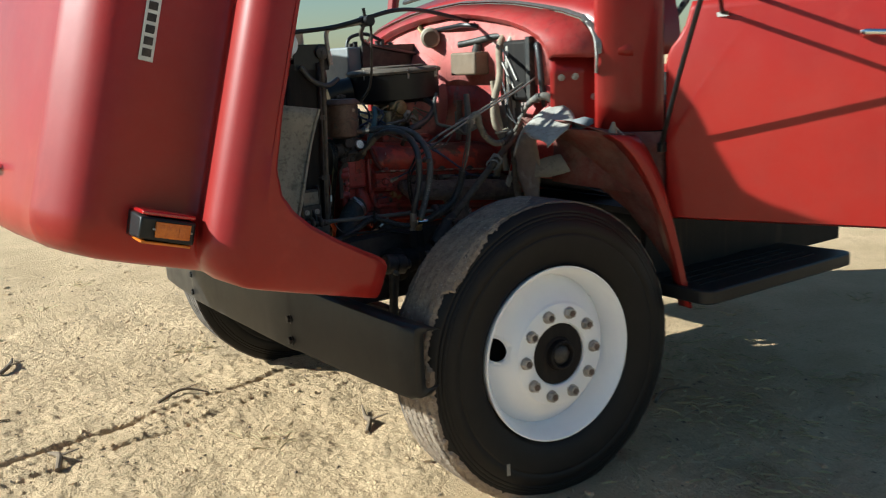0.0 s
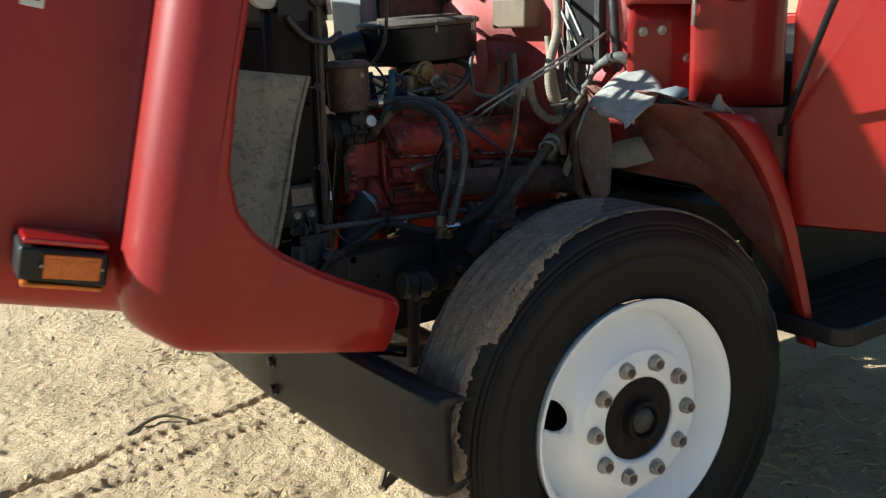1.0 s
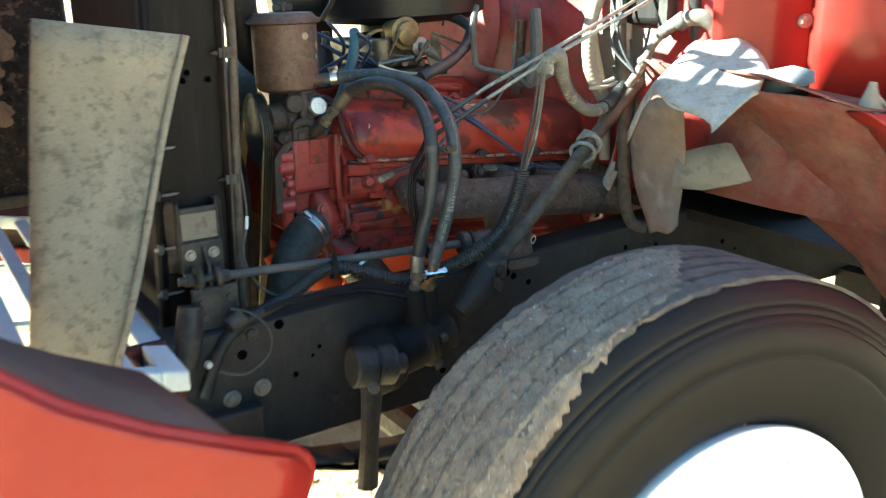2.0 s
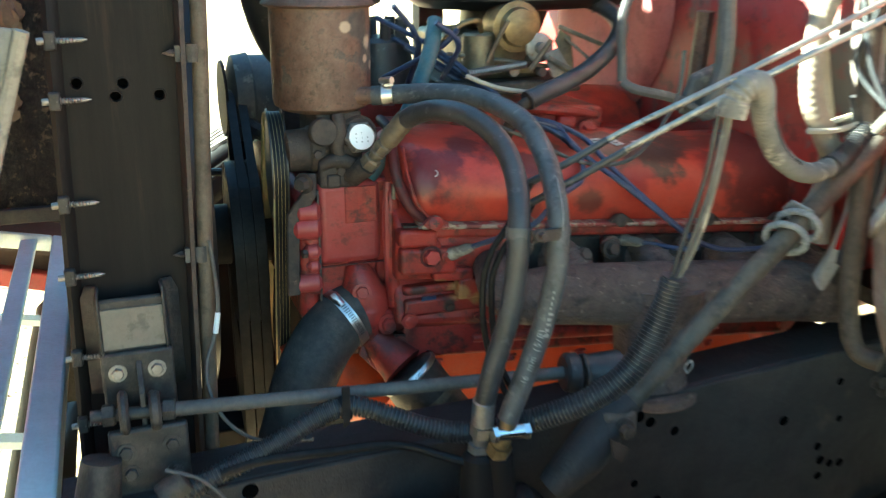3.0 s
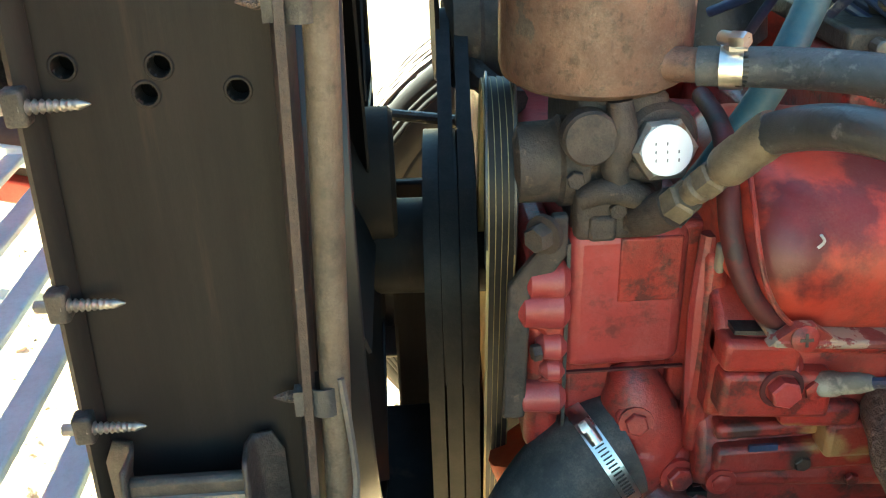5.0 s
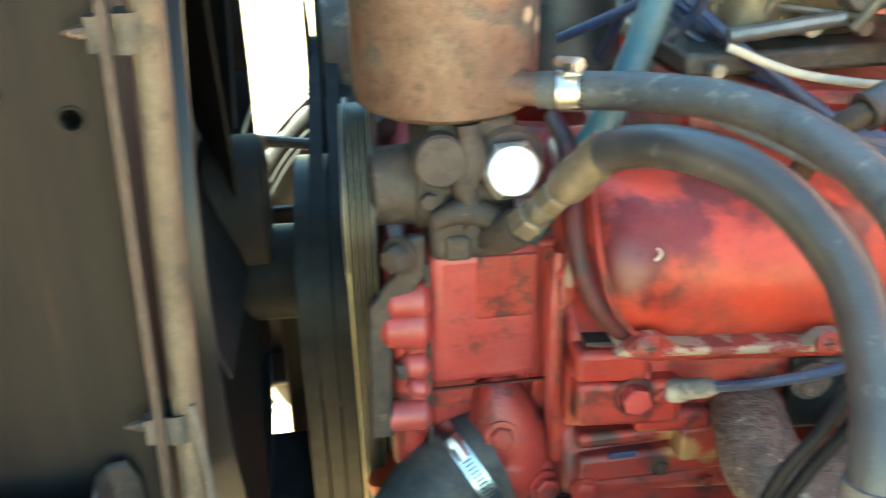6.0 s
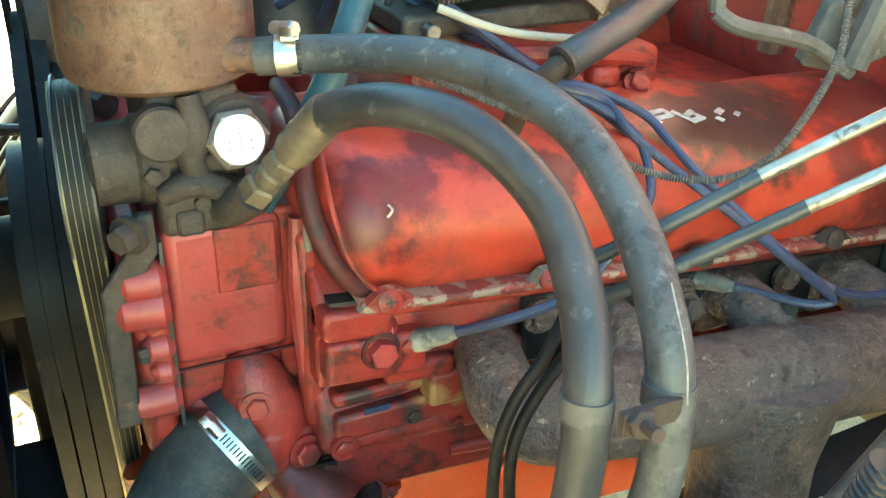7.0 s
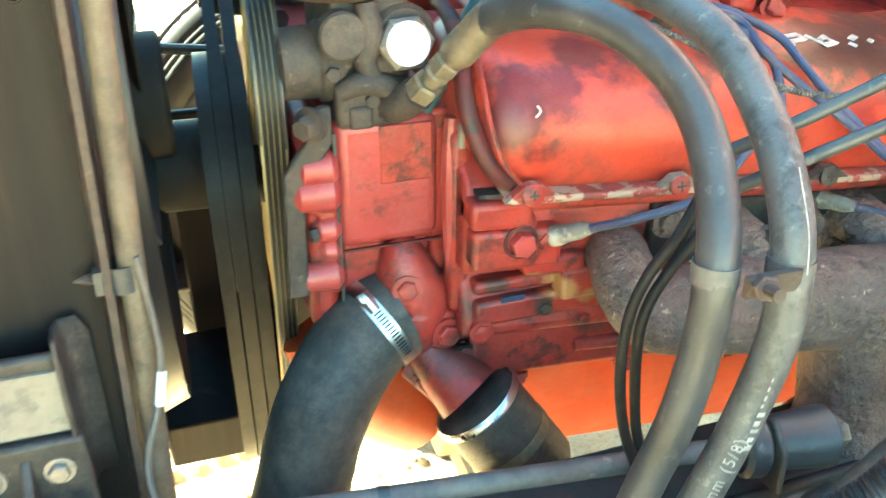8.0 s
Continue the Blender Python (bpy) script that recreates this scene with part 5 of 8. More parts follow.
for z in (1.288, 1.075):
    x = PX(z)[1]
    part("screw", Geo().lathe((x, 2.952, z), (-1, 0, 0), [(0, 0.0035), (0.008, 0.0035), (0.016, 0.0006)], 8), M["rust"], baffle)
    clip = Geo().lathe((x + 0.012, 2.953, z), (0, 0, 1), [(-0.009, 0.0095), (-0.009, 0.0105), (0.009, 0.0105), (0.009, 0.0095)], 16, close=False)
    clip.box((x - 0.004, 2.944, z - 0.008), (x + 0.006, 2.952, z + 0.008))
    part("pipe_clip", clip, M["rubber_dk"] if z < 1.2 else M["grease"], baffle)
part("side_pipe", Geo().tube([(1.470, 2.960, 1.50), (1.463, 2.953, 1.30), (1.455, 2.953, 1.146), (1.452, 2.953, 1.08), (1.446, 2.953, 0.95), (1.44, 2.955, 0.80)], 0.0085, 12), M["pipe"], radiator, "dusty brown upright pipe")
part("wire", Geo().tube([(1.456, 2.945, 1.09), (1.459, 2.943, 1.046), (1.459, 2.940, 1.014), (1.452, 2.932, 0.983), (1.442, 2.925, 0.957), (1.440, 2.915, 0.934), (1.448, 2.905, 0.906), (1.465, 2.90, 0.882), (1.489, 2.895, 0.867), (1.524, 2.88, 0.867), (1.545, 2.872, 0.870)], 0.0022, 6), M["loom"], radiator)
part("wire_splice", Geo().cyl((1.4585, 2.939, 1.008), (1.4535, 2.933, 0.986), 0.0032, seg=10, soft=0.0008), M["silver"], radiator)
# shroud: a dark hoop behind the core
g = Geo()
rws = []
for k in range(41):
    a = 2 * math.pi * k / 40
    sx = [1.425, 1.445, 1.466, 1.468]
    rr_ = [0.325, 0.32, 0.312, 0.312]
    rws.append([(x, MID + 0.01 + r * 0.99 * math.cos(a), 1.10 + r * math.sin(a)) for x, r in zip(sx, rr_)])
part("fan_shroud", Geo().grid(rws), M["black"], radiator, "black fan shroud", thick=0.003)
for y in (3.00, 3.565):
    part("shroud_side", Geo().box((1.425, y - 0.012, 0.76), (1.435, y + 0.012, 1.45)), M["sootblack"], radiator)
for lo, hi in (((1.30, 3.50, 0.60), (1.445, 3.515, 0.98)), ((1.478, 3.50, 0.58), (1.74, 3.515, 0.965)), ((1.43, 3.30, 0.60), (1.60, 3.49, 0.66))):
    part("lower_guard", Geo().box(lo, hi), M["sootblack"], radiator, "dark lower air guard", bevel=0.004)
fan = part("fan_hub", Geo().cyl((1.435, 3.30, 1.06), (1.49, 3.30, 1.06), 0.06, seg=24, soft=0.004), M["sootblack"], radiator)
for k in range(6):
    a = 2 * math.pi * (k + 0.35) / 6
    m = Matrix.Translation((1.450, 3.30, 1.06)) @ Matrix.Rotation(a, 4, "X") @ Matrix.Rotation(radians(20), 4, "Z")
    part("fan_blade", Geo().box((-0.0012, -0.055, 0.05), (0.0012, 0.055, 0.27), m), M["sootblack"], fan)
# bracket that carries the radiator, with the stay rod
br = thing("radiator_bracket", (1.37, 2.92, 0.82), "dusty steel bracket with two bolts and a stay rod", "bracket")
body = part("channel", Geo().box((1.336, 2.930, 0.92), (1.403, 2.938, 1.04)), M["grease"], br, bevel=0.003)
for sgn, xe in ((-1, 1.3375), (1, 1.4015)):
    prof_ = [(xe + sgn * 0.0005, 2.9230), (xe + sgn * 0.0012, 2.9300), (xe + sgn * 0.0022, 2.9450), (xe + sgn * 0.0060, 2.9535), (xe + sgn * 0.0180, 2.9555)]
    rws = []
    for z_ in (0.925, 0.960, 1.000, 1.036, 1.045, 1.050):
        cut = max(0.0, (z_ - 1.036) / 0.014)
        rws.append([(x_ + (-sgn * 0.006 * cut * (k_ / 4)), y_ + 0.004 * cut * (k_ < 2), z_) for k_, (x_, y_) in enumerate(prof_)])
    part("ear", Geo().grid(rws), M["grease"], br, thick=0.0025, smooth=60)
part("pale_plate", Geo().box((1.3385, 2.9275, 0.985), (1.4005, 2.9305, 1.030)), M["patchgrey"], br, "tan dusted plate")
part("lower_plate", Geo().box((1.333, 2.922, 0.905), (1.407, 2.931, 0.982)), M["grease"], br, bevel=0.003)
bolt(br, (1.349, 2.922, 0.960), (0, -1, 0.1), 0.0066, 0.007, M["steel"])
bolt(br, (1.389, 2.922, 0.960), (0, -1, 0.1), 0.0066, 0.007, M["steel"])
part("web", Geo().prism([(1.368, 2.922, 0.972), (1.368, 2.895, 0.945), (1.368, 2.885, 0.87), (1.368, 2.92, 0.84)], (0.006, 0, 0)), M["grease"], br, bevel=0.001)
g = Geo().cyl((1.318, 2.899, 0.925), (1.40, 2.893, 0.923), 0.007, seg=12)
g.hexnut((1.330, 2.898, 0.925), (1.343, 2.897, 0.925), 0.012)
g.cyl((1.346, 2.897, 0.925), (1.356, 2.897, 0.925), 0.024, seg=22, soft=0.003).cyl((1.376, 2.895, 0.924), (1.388, 2.895, 0.924), 0.022, seg=22, soft=0.003)
g.hexnut((1.390, 2.894, 0.924), (1.403, 2.893, 0.923), 0.012)
part("stay_end", g, M["grease"], br, "threaded rod end with washers")
part("stay_rod", Geo().cyl((1.40, 2.893, 0.923), (1.855, 2.855, 0.909), 0.0078, seg=16), M["loom"], br, "long dusty stay rod")
foot = part("frame_foot", Geo().box((1.333, 2.880, 0.838), (1.413, 2.890, 0.912)).box((1.333, 2.880, 0.834), (1.413, 2.935, 0.842)), M["grease"], br, bevel=0.003)
for fx, fz in ((1.349, 0.888), (1.396, 0.890), (1.352, 0.862), (1.398, 0.858)):
    bolt(foot, (fx, 2.880, fz), (0, -1, 0.1), 0.0070, 0.006, M["grease"], "foot_bolt")
g = Geo().cyl((1.845, 2.857, 0.909), (1.865, 2.854, 0.908), 0.024, seg=20, soft=0.004).cyl((1.868, 2.854, 0.908), (1.92, 2.85, 0.905), 0.020, 0.024, 20, 0.004)
part("rubber_mount", g, M["rubber_dk"], br, "black rubber mount")
part("mount_plate", Geo().prism([(1.866, 2.848, 0.935), (1.866, 2.830, 0.915), (1.866, 2.828, 0.880), (1.866, 2.870, 0.872), (1.866, 2.884, 0.915)], (0.005, 0, 0)), M["grease"], br, bevel=0.002)
part("mount_nut", Geo().hexnut((1.92, 2.85, 0.905), (1.934, 2.849, 0.9045), 0.012), M["steel"], br)
part("clip", Geo().lathe((1.585, 2.878, 0.917), (1, -0.08, -0.03), [(-0.004, 0.0072), (-0.004, 0.0085), (0.004, 0.0085), (0.004, 0.0072)], 14, close=False).box((1.582, 2.876, 0.885), (1.588, 2.880, 0.91)), M["rubber_dk"], br)

# plate and knobs above the radiator
tb = thing("radiator_top_bracket", (1.42, 3.0, 1.45), "black bracket plate with a round rubber buffer", "bracket")
part("plate", Geo().box((1.36, 2.962, 1.455), (1.50, 2.968, 1.545)), M["black"], tb, bevel=0.003)
part("buffer", Geo().lathe((1.470, 2.962, 1.515), (0, -1, 0), [(0, 0.024), (0.012, 0.024), (0.016, 0.018), (0.016, 0.009), (0.022, 0.008)], 20), M["grease"], tb)
part("tank_cap", Geo().cyl((1.40, 3.05, 1.53), (1.40, 3.05, 1.60), 0.045, seg=20, soft=0.01), M["cream"], tb)
part("lamp_back", Geo().lathe((1.34, 3.0, 1.545), (0.2, -1, 0), [(0, 0.055), (0.02, 0.055), (0.05, 0.03)], 20), M["silver"], tb)

# ---------- engine ----------
TILT_X = -0.085
engine = thing("engine", (2.0, MID, 0.62), "red-painted V8 engine with soot and worn paint", "engine")
ec = lambda g_: g_.shear(TILT_X, 1.72)


def bank_box(x0, x1, poly):
    """A long casting: an outline in (y, z) run from x0 to x1."""
    return Geo().prism([(x0, y, z) for y, z in poly], (x1 - x0, 0, 0))


# block and lower side
part("block", ec(bank_box(1.69, 2.34, [(3.045, 0.905), (3.02, 0.925), (3.03, 0.965), (3.06, 1.0), (3.2, 1.1), (3.36, 1.1), (3.5, 1.0), (3.53, 0.96), (3.53, 0.905)])), M["engine"], engine, bevel=0.006)
# cylinder head; its plug wells are black blocks on the face
head = part("cylinder_head", ec(bank_box(1.688, 2.32, [(3.018, 0.985), (3.012, 1.05), (3.02, 1.066), (3.16, 1.16), (3.22, 1.09), (3.08, 0.985)])), M["engine"], engine, bevel=0.005)
g = Geo()
for x0, x1, z0, z1, d in ((1.688, 1.738, 1.034, 1.0575, 0.015), (1.690, 1.764, 0.998, 1.033, 0.014), (1.700, 2.31, 1.044, 1.060, 0.008), (1.735, 1.79, 0.986, 1.004, 0.008), (1.80, 1.86, 0.985, 1.01, 0.006)):
    part("head_pad", ec(Geo().box((x0, 3.014 - d, z0), (x1, 3.03, z1))), M["engine"], head, bevel=0.005, seg=3)
# solid black blocks put the recess shade and soot into the colour
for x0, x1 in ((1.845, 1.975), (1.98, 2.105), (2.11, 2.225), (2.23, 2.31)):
    part("plug_well", ec(Geo().box((x0, 3.006, 0.985), (x1, 3.02, 1.045))), M["ink"], head, "black block for the shade and soot of a plug well", bevel=0.004)
g = Geo().cyl((1.715, 3.02, 1.028), (1.745, 3.02, 1.028), 0.019, seg=20, soft=0.006)
part("head_boss", ec(g), M["timing"], head)
bolt(head, (1.7285, 2.999, 1.0225), (0, -1, 0.05), 0.0102, 0.009, M["timing"], "head_plug", False)
part("plug_ring", Geo().lathe((1.7285, 3.0000, 1.0225), (0, -1, 0.05), [(0, 0.0145), (0.0012, 0.0140), (0.0014, 0.0112), (0.0, 0.0108)], 24, close=False), M["crimson"], head)
bolt(head, (1.750, 2.9995, 1.020), (0, -1, 0.05), 0.007, 0.003, M["engine"], "dowel", False)
for x in (1.855, 1.985, 2.10):
    bolt(head, (x, 2.999, 1.032 + TILT_X * (x - 1.72)), (0, -1, 0.05), 0.010, 0.008, M["rust"], "head_bolt")
part("gasket_seam", ec(Geo().box((1.695, 3.005, 1.0595), (2.31, 3.02, 1.0625))), M["grease"], head)

# valve cover: flange, rim and a domed body with rounded ends
prof = [(3.003, 1.066), (2.999, 1.074), (2.994, 1.088), (2.993, 1.108), (2.998, 1.130), (3.013, 1.148), (3.040, 1.160), (3.080, 1.168), (3.125, 1.170), (3.160, 1.160), (3.185, 1.140)]
rws = []
xs = [1.690, 1.6925, 1.697, 1.704, 1.713, 1.723, 1.736, 1.76, 1.80, 1.86, 1.93, 1.96, 1.985, 2.0, 2.05, 2.12, 2.2, 2.26, 2.28, 2.293, 2.300, 2.304, 2.306]
cy, cz = 3.10, 1.085
for x in xs:
    e = max((1.736 - x) / 0.046, (x - 2.26) / 0.046, 0.0)
    k = math.sqrt(max(0.0, 1 - e * e)) * 0.42 + 0.58 if e < 1 else 0.58
    low = 0.0
    row = []
    for i, (y, z) in enumerate(prof):
        yy, zz_ = cy + (y - cy) * k, cz + (z - cz) * k
        if e > 0:
            zz_ = max(zz_, 1.066 + 0.03 * (e ** 2) * (1 if i < 3 else 0))
        bump_ = 0.004 * math.sin((x - 1.7) * 26) * (0.3 if i < 3 else 1) if x > 1.95 else 0
        row.append((x, yy + bump_ * 0.5, zz_ + bump_))
    rws.append(row)
cover = part("valve_cover", ec(Geo().grid(rws)), M["cover"], engine, "glossy orange-red valve cover with soot stains", smooth=70)
end = rws[0]
part("cover_end", ec(Geo().add(end, [tuple(range(len(end)))])), M["cover"], cover)
rim_in = [(1.733, 2.9905, 1.0715), (1.722, 2.990, 1.0775), (1.712, 2.990, 1.088), (1.7045, 2.992, 1.102), (1.700, 2.999, 1.122), (1.699, 3.011, 1.142), (1.703, 3.034, 1.156)]
rim_pts = [(1.735, 2.997, 1.0665), (1.722, 2.997, 1.070), (1.708, 2.998, 1.080), (1.697, 3.002, 1.097), (1.690, 3.010, 1.12), (1.689, 3.022, 1.143), (1.694, 3.045, 1.160), (1.700, 3.08, 1.170), (1.705, 3.13, 1.172)]
part("rim_ridge", ec(Geo().tube(rim_in, 0.0018, 8)), M["engine"], cover, "worn red ridge")
part("cover_rim", ec(Geo().tube([(x_, y_ + 0.005, z_) for x_, y_, z_ in rim_pts], [0.005, 0.006, 0.0068, 0.0072, 0.0072, 0.0072, 0.007, 0.007, 0.007], 12)), M["crimson"], cover, "dark crimson rolled rim")
part("cover_flange", ec(Geo().box((1.712, 2.985, 1.0625), (2.29, 3.02, 1.0685))), M["peeled"], cover, "oily flange with peeling paint", bevel=0.002)
for x in (1.729, 1.851, 1.99, 2.13, 2.25):
    z = 1.069 + TILT_X * (x - 1.72)
    tab = part("flange_tab", Geo().prism([(x - 0.020, 2.9865, z - 0.004), (x - 0.006, 2.984, z + 0.010), (x + 0.006, 2.984, z + 0.010), (x + 0.024, 2.9865, z - 0.004)], (0, 0.008, 0)), M["peeled"] if x < 1.8 else M["patchgrey"] if x < 1.9 else M["pump"], cover)
    head_m = Matrix.Translation((x, 2.9838, z + 0.002)) @ Vector((0, -1, 0.25)).to_track_quat("Z", "Y").to_matrix().to_4x4()
    scr = part("flange_screw", Geo().lathe((x, 2.9838, z + 0.002), (0, -1, 0.25), [(0, 0.0086), (0.0014, 0.0086), (0.0028, 0.0066), (0.0032, 0.0)], 22), M["engine"] if x < 1.9 else M["pump"], tab)
    part("cross_slot", Geo().box((-0.0042, -0.0009, 0.0024), (0.0042, 0.0009, 0.0034), head_m).box((-0.0009, -0.0042, 0.0024), (0.0009, 0.0042, 0.0034), head_m), M["ink"], scr)
# white paint marks on the soot, laid on the dome
from mathutils.bvhtree import BVHTree
dome = BVHTree.FromPolygons([Vector((x, y, z + TILT_X * (x - 1.72))) for r_ in rws for x, y, z in r_], [(i * len(prof) + k, i * len(prof) + k + 1, (i + 1) * len(prof) + k + 1, (i + 1) * len(prof) + k) for i in range(len(rws) - 1) for k in range(len(prof) - 1)])
for x, y, w_, h_ in ((1.974, 3.052, 0.005, 0.020), (1.984, 3.059, 0.014, 0.005), (1.984, 3.049, 0.014, 0.005), (1.991, 3.054, 0.005, 0.010), (2.002, 3.046, 0.004, 0.022), (2.012, 3.052, 0.013, 0.005), (2.012, 3.040, 0.013, 0.005), (2.018, 3.046, 0.004, 0.012), (2.036, 3.038, 0.006, 0.007), (2.046, 3.052, 0.012, 0.006), (2.062, 3.046, 0.008, 0.005), (1.968, 3.076, 0.004, 0.012)):
    hit_p, hit_n, _, _ = dome.ray_cast(Vector((x, y - 0.3, 1.5)), Vector((0, 0.64, -0.77)))
    hit_n = hit_n if hit_n.z > 0 else -hit_n
    turn = hit_n.to_track_quat("Z", "Y").to_matrix().to_4x4()
    part("paint_mark", Geo().box((-w_ / 2, -h_ / 2, 0), (w_ / 2, h_ / 2, 0.0009), Matrix.Translation(hit_p) @ turn), M["whiteink"], cover)
part("paint_chip", ec(Geo().tube([(1.732, 2.9925, 1.136), (1.7345, 2.9922, 1.132), (1.731, 2.9915, 1.128)], 0.0009, 6)), M["whiteink"], cover)

# timing chest
tim = part("timing_cover", Geo().box((1.600, 3.058, 1.004), (1.682, 3.50, 1.112)), M["timing"], engine, "rose-red timing cover", bevel=0.010, seg=3)
part("recess_pad", Geo().box((1.634, 3.0568, 1.058), (1.676, 3.06, 1.106)), M["engine"], tim, bevel=0.003)
part("joint_seam", Geo().box((1.6005, 3.0574, 1.0022), (1.684, 3.06, 1.0040)), M["crimson"], tim)
part("front_plate", Geo().box((1.574, 3.062, 0.93), (1.599, 3.48, 1.098)), M["engine"], tim, bevel=0.008)
part("front_seam", Geo().box((1.5988, 3.0555, 0.955), (1.6012, 3.07, 1.105)), M["grease"], tim)
for z, ln, r in ((1.078, 0.030, 0.015), (1.058, 0.034, 0.017), (1.026, 0.020, 0.011), (1.006, 0.017, 0.009), (0.984, 0.034, 0.013)):
    part("stud_boss", Geo().cyl((1.601, 3.060, z), (1.600 - ln, 3.060, z), r, r * 0.86, 20, 0.005), M["timing"], tim)
bolt(tim, (1.582, 3.052, 1.026), (-1, -0.2, 0), 0.006, 0.006, M["pump"], "boss_bolt", False)
part("boss_web", Geo().prism([(1.600, 3.056, 1.09), (1.576, 3.060, 1.082), (1.572, 3.060, 1.05), (1.584, 3.058, 1.035), (1.588, 3.058, 1.0), (1.574, 3.058, 0.99), (1.574, 3.058, 0.972), (1.600, 3.056, 0.965)], (0, 0.012, 0)), M["engine"], tim, bevel=0.004)
part("lower_front", ec(Geo().box((1.60, 3.072, 0.86), (1.70, 3.48, 1.002))), M["engine"], engine, bevel=0.008)
part("joint_web", Geo().box((1.676, 3.064, 0.93), (1.702, 3.30, 1.112)), M["engine"], engine, bevel=0.004)
part("corner_rib", Geo().tube([(1.688, 3.046, 1.112), (1.686, 3.044, 1.06), (1.688, 3.044, 1.00), (1.692, 3.046, 0.95)], [0.006, 0.0075, 0.007, 0.006], 10), M["timing"], engine)
part("lifting_lug", Geo().box((1.688, 3.028, 1.092), (1.693, 3.036, 1.112)), M["patchgrey"], engine, "pale worn lug", bevel=0.002)
part("side_step", ec(Geo().box((1.684, 3.035, 0.94), (1.70, 3.06, 1.10))), M["engine"], engine, bevel=0.005)
g = Geo().box((1.70, 3.018, 0.935), (1.83, 3.04, 0.958)).box((1.70, 3.022, 0.963), (1.80, 3.04, 0.975)).box((1.77, 3.006, 0.955), (1.84, 3.03, 0.985))
part("block_ribs", g, M["engine"], engine, bevel=0.004)
for x, z, r in ((1.706, 0.931, 0.0075), (1.762, 0.943, 0.006), (1.80, 0.926, 0.005)):
    bolt(engine, (x, 3.019, z), (0, -1, 0), r, 0.004, M["engine"], "block_bolt", r > 0.007)
part("blue_paint_patch", Geo().box((1.722, 3.0165, 0.957), (1.742, 3.019, 0.962)), M["blue"], engine)
# water inlet casting with the lower hose neck
g = Geo().tube([(1.648, 3.075, 0.998), (1.652, 3.066, 0.985), (1.656, 3.064, 0.965), (1.660, 3.066, 0.945), (1.650, 3.066, 0.925), (1.635, 3.064, 0.92)], [0.012, 0.021, 0.029, 0.034, 0.037, 0.036], 24)
g.lathe((1.651, 3.055, 0.967), (-0.15, -1, 0.2), [(0, 0.016), (0.012, 0.0145), (0.015, 0.012)], 18)
g.lathe((1.678, 3.06, 0.922), (0.15, -1, 0.1), [(0, 0.022), (0.018, 0.019), (0.022, 0.016)], 18)
neck = part("water_inlet", g, M["engine"], engine, "dull crimson water inlet casting", smooth=60)
bolt(neck, (1.649, 3.040, 0.970), (-0.15, -1, 0.2), 0.0085, 0.006, M["engine"], "inlet_bolt")
bolt(neck, (1.681, 3.036, 0.923), (0.15, -1, 0.1), 0.0095, 0.008, M["engine"], "inlet_bolt")
# oil pan and filter
pan = part("oil_pan", ec(bank_box(1.70, 2.36, [(3.050, 0.903), (3.062, 0.895), (3.075, 0.80), (3.12, 0.70), (3.45, 0.70), (3.50, 0.80), (3.51, 0.895), (3.525, 0.903)])), M["pan"], engine, "bright orange oil pan", bevel=0.006)
part("block_skirt", ec(Geo().box((1.702, 3.034, 0.868), (2.33, 3.07, 0.924))), M["engine"], engine, "oily dark red block skirt", bevel=0.006, seg=3)
part("skirt_ridge", ec(Geo().tube([(1.80, 3.036, 0.893), (1.95, 3.034, 0.894), (2.20, 3.034, 0.892)], [0.007, 0.0095, 0.009], 12)), M["engine"], engine)
for x in (1.75, 1.86, 1.97, 2.08, 2.19):
    bolt(pan, (x, 3.044, 0.858 + TILT_X * (x - 1.72)), (0, -0.5, -0.85), 0.008, 0.008, M["engine"], "pan_bolt")
part("pan_flange", ec(Geo().box((1.69, 3.035, 0.897), (2.36, 3.54, 0.905))), M["sootblack"], engine)
part("front_sump", Geo().tube([(1.60, 3.14, 0.885), (1.63, 3.12, 0.83), (1.68, 3.12, 0.78)], [0.05, 0.055, 0.05], 18), M["pan"], engine)
fb = part("filter_base", Geo().tube([(1.664, 3.062, 0.905), (1.676, 3.046, 0.888), (1.697, 3.022, 0.865)], [0.018, 0.023, 0.031], 18), M["engine"], engine, "dull crimson oil filter base")
part("base_flange", Geo().prism([(1.648, 3.052, 0.918), (1.690, 3.048, 0.912), (1.704, 3.036, 0.880), (1.690, 3.034, 0.868), (1.655, 3.044, 0.888)], (0.003, 0.010, 0.003)), M["engine"], fb, bevel=0.003)
part("base_rib", Geo().prism([(1.650, 3.050, 0.905), (1.642, 3.046, 0.880), (1.672, 3.026, 0.850), (1.690, 3.022, 0.858)], (0.008, 0.012, 0.004)), M["engine"], fb, bevel=0.003)
bolt(fb, (1.698, 3.040, 0.896), (0.2, -1, 0.2), 0.008, 0.007, M["engine"], "base_bolt")
bolt(fb, (1.662, 3.040, 0.875), (-0.2, -1, 0), 0.007, 0.006, M["engine"], "base_bolt")
fil = thing("oil_filter", (1.74, 3.0, 0.76), "greasy black spin-on oil filter with a yellow label", "oil filter")
axf = Vector((0.36, -0.18, -0.52)).normalized()
p0 = Vector((1.700, 3.018, 0.862))
part("can", Geo().lathe(p0, axf, [(0.0, 0.034), (0.004, 0.040), (0.09, 0.040), (0.10, 0.034), (0.104, 0.02)], 28), M["grease"], fil)
part("seal_ring", Geo().lathe(p0, axf, [(0.001, 0.0405), (0.004, 0.0425), (0.008, 0.0425), (0.010, 0.0405)], 28, close=False), M["bright"], fil, "bright seal ring")
part("label_band", Geo().lathe(p0, axf, [(0.046, 0.0404), (0.046, 0.0407), (0.056, 0.0407), (0.056, 0.0404)], 28, close=False), M["zinc"], fil, "yellow label band")

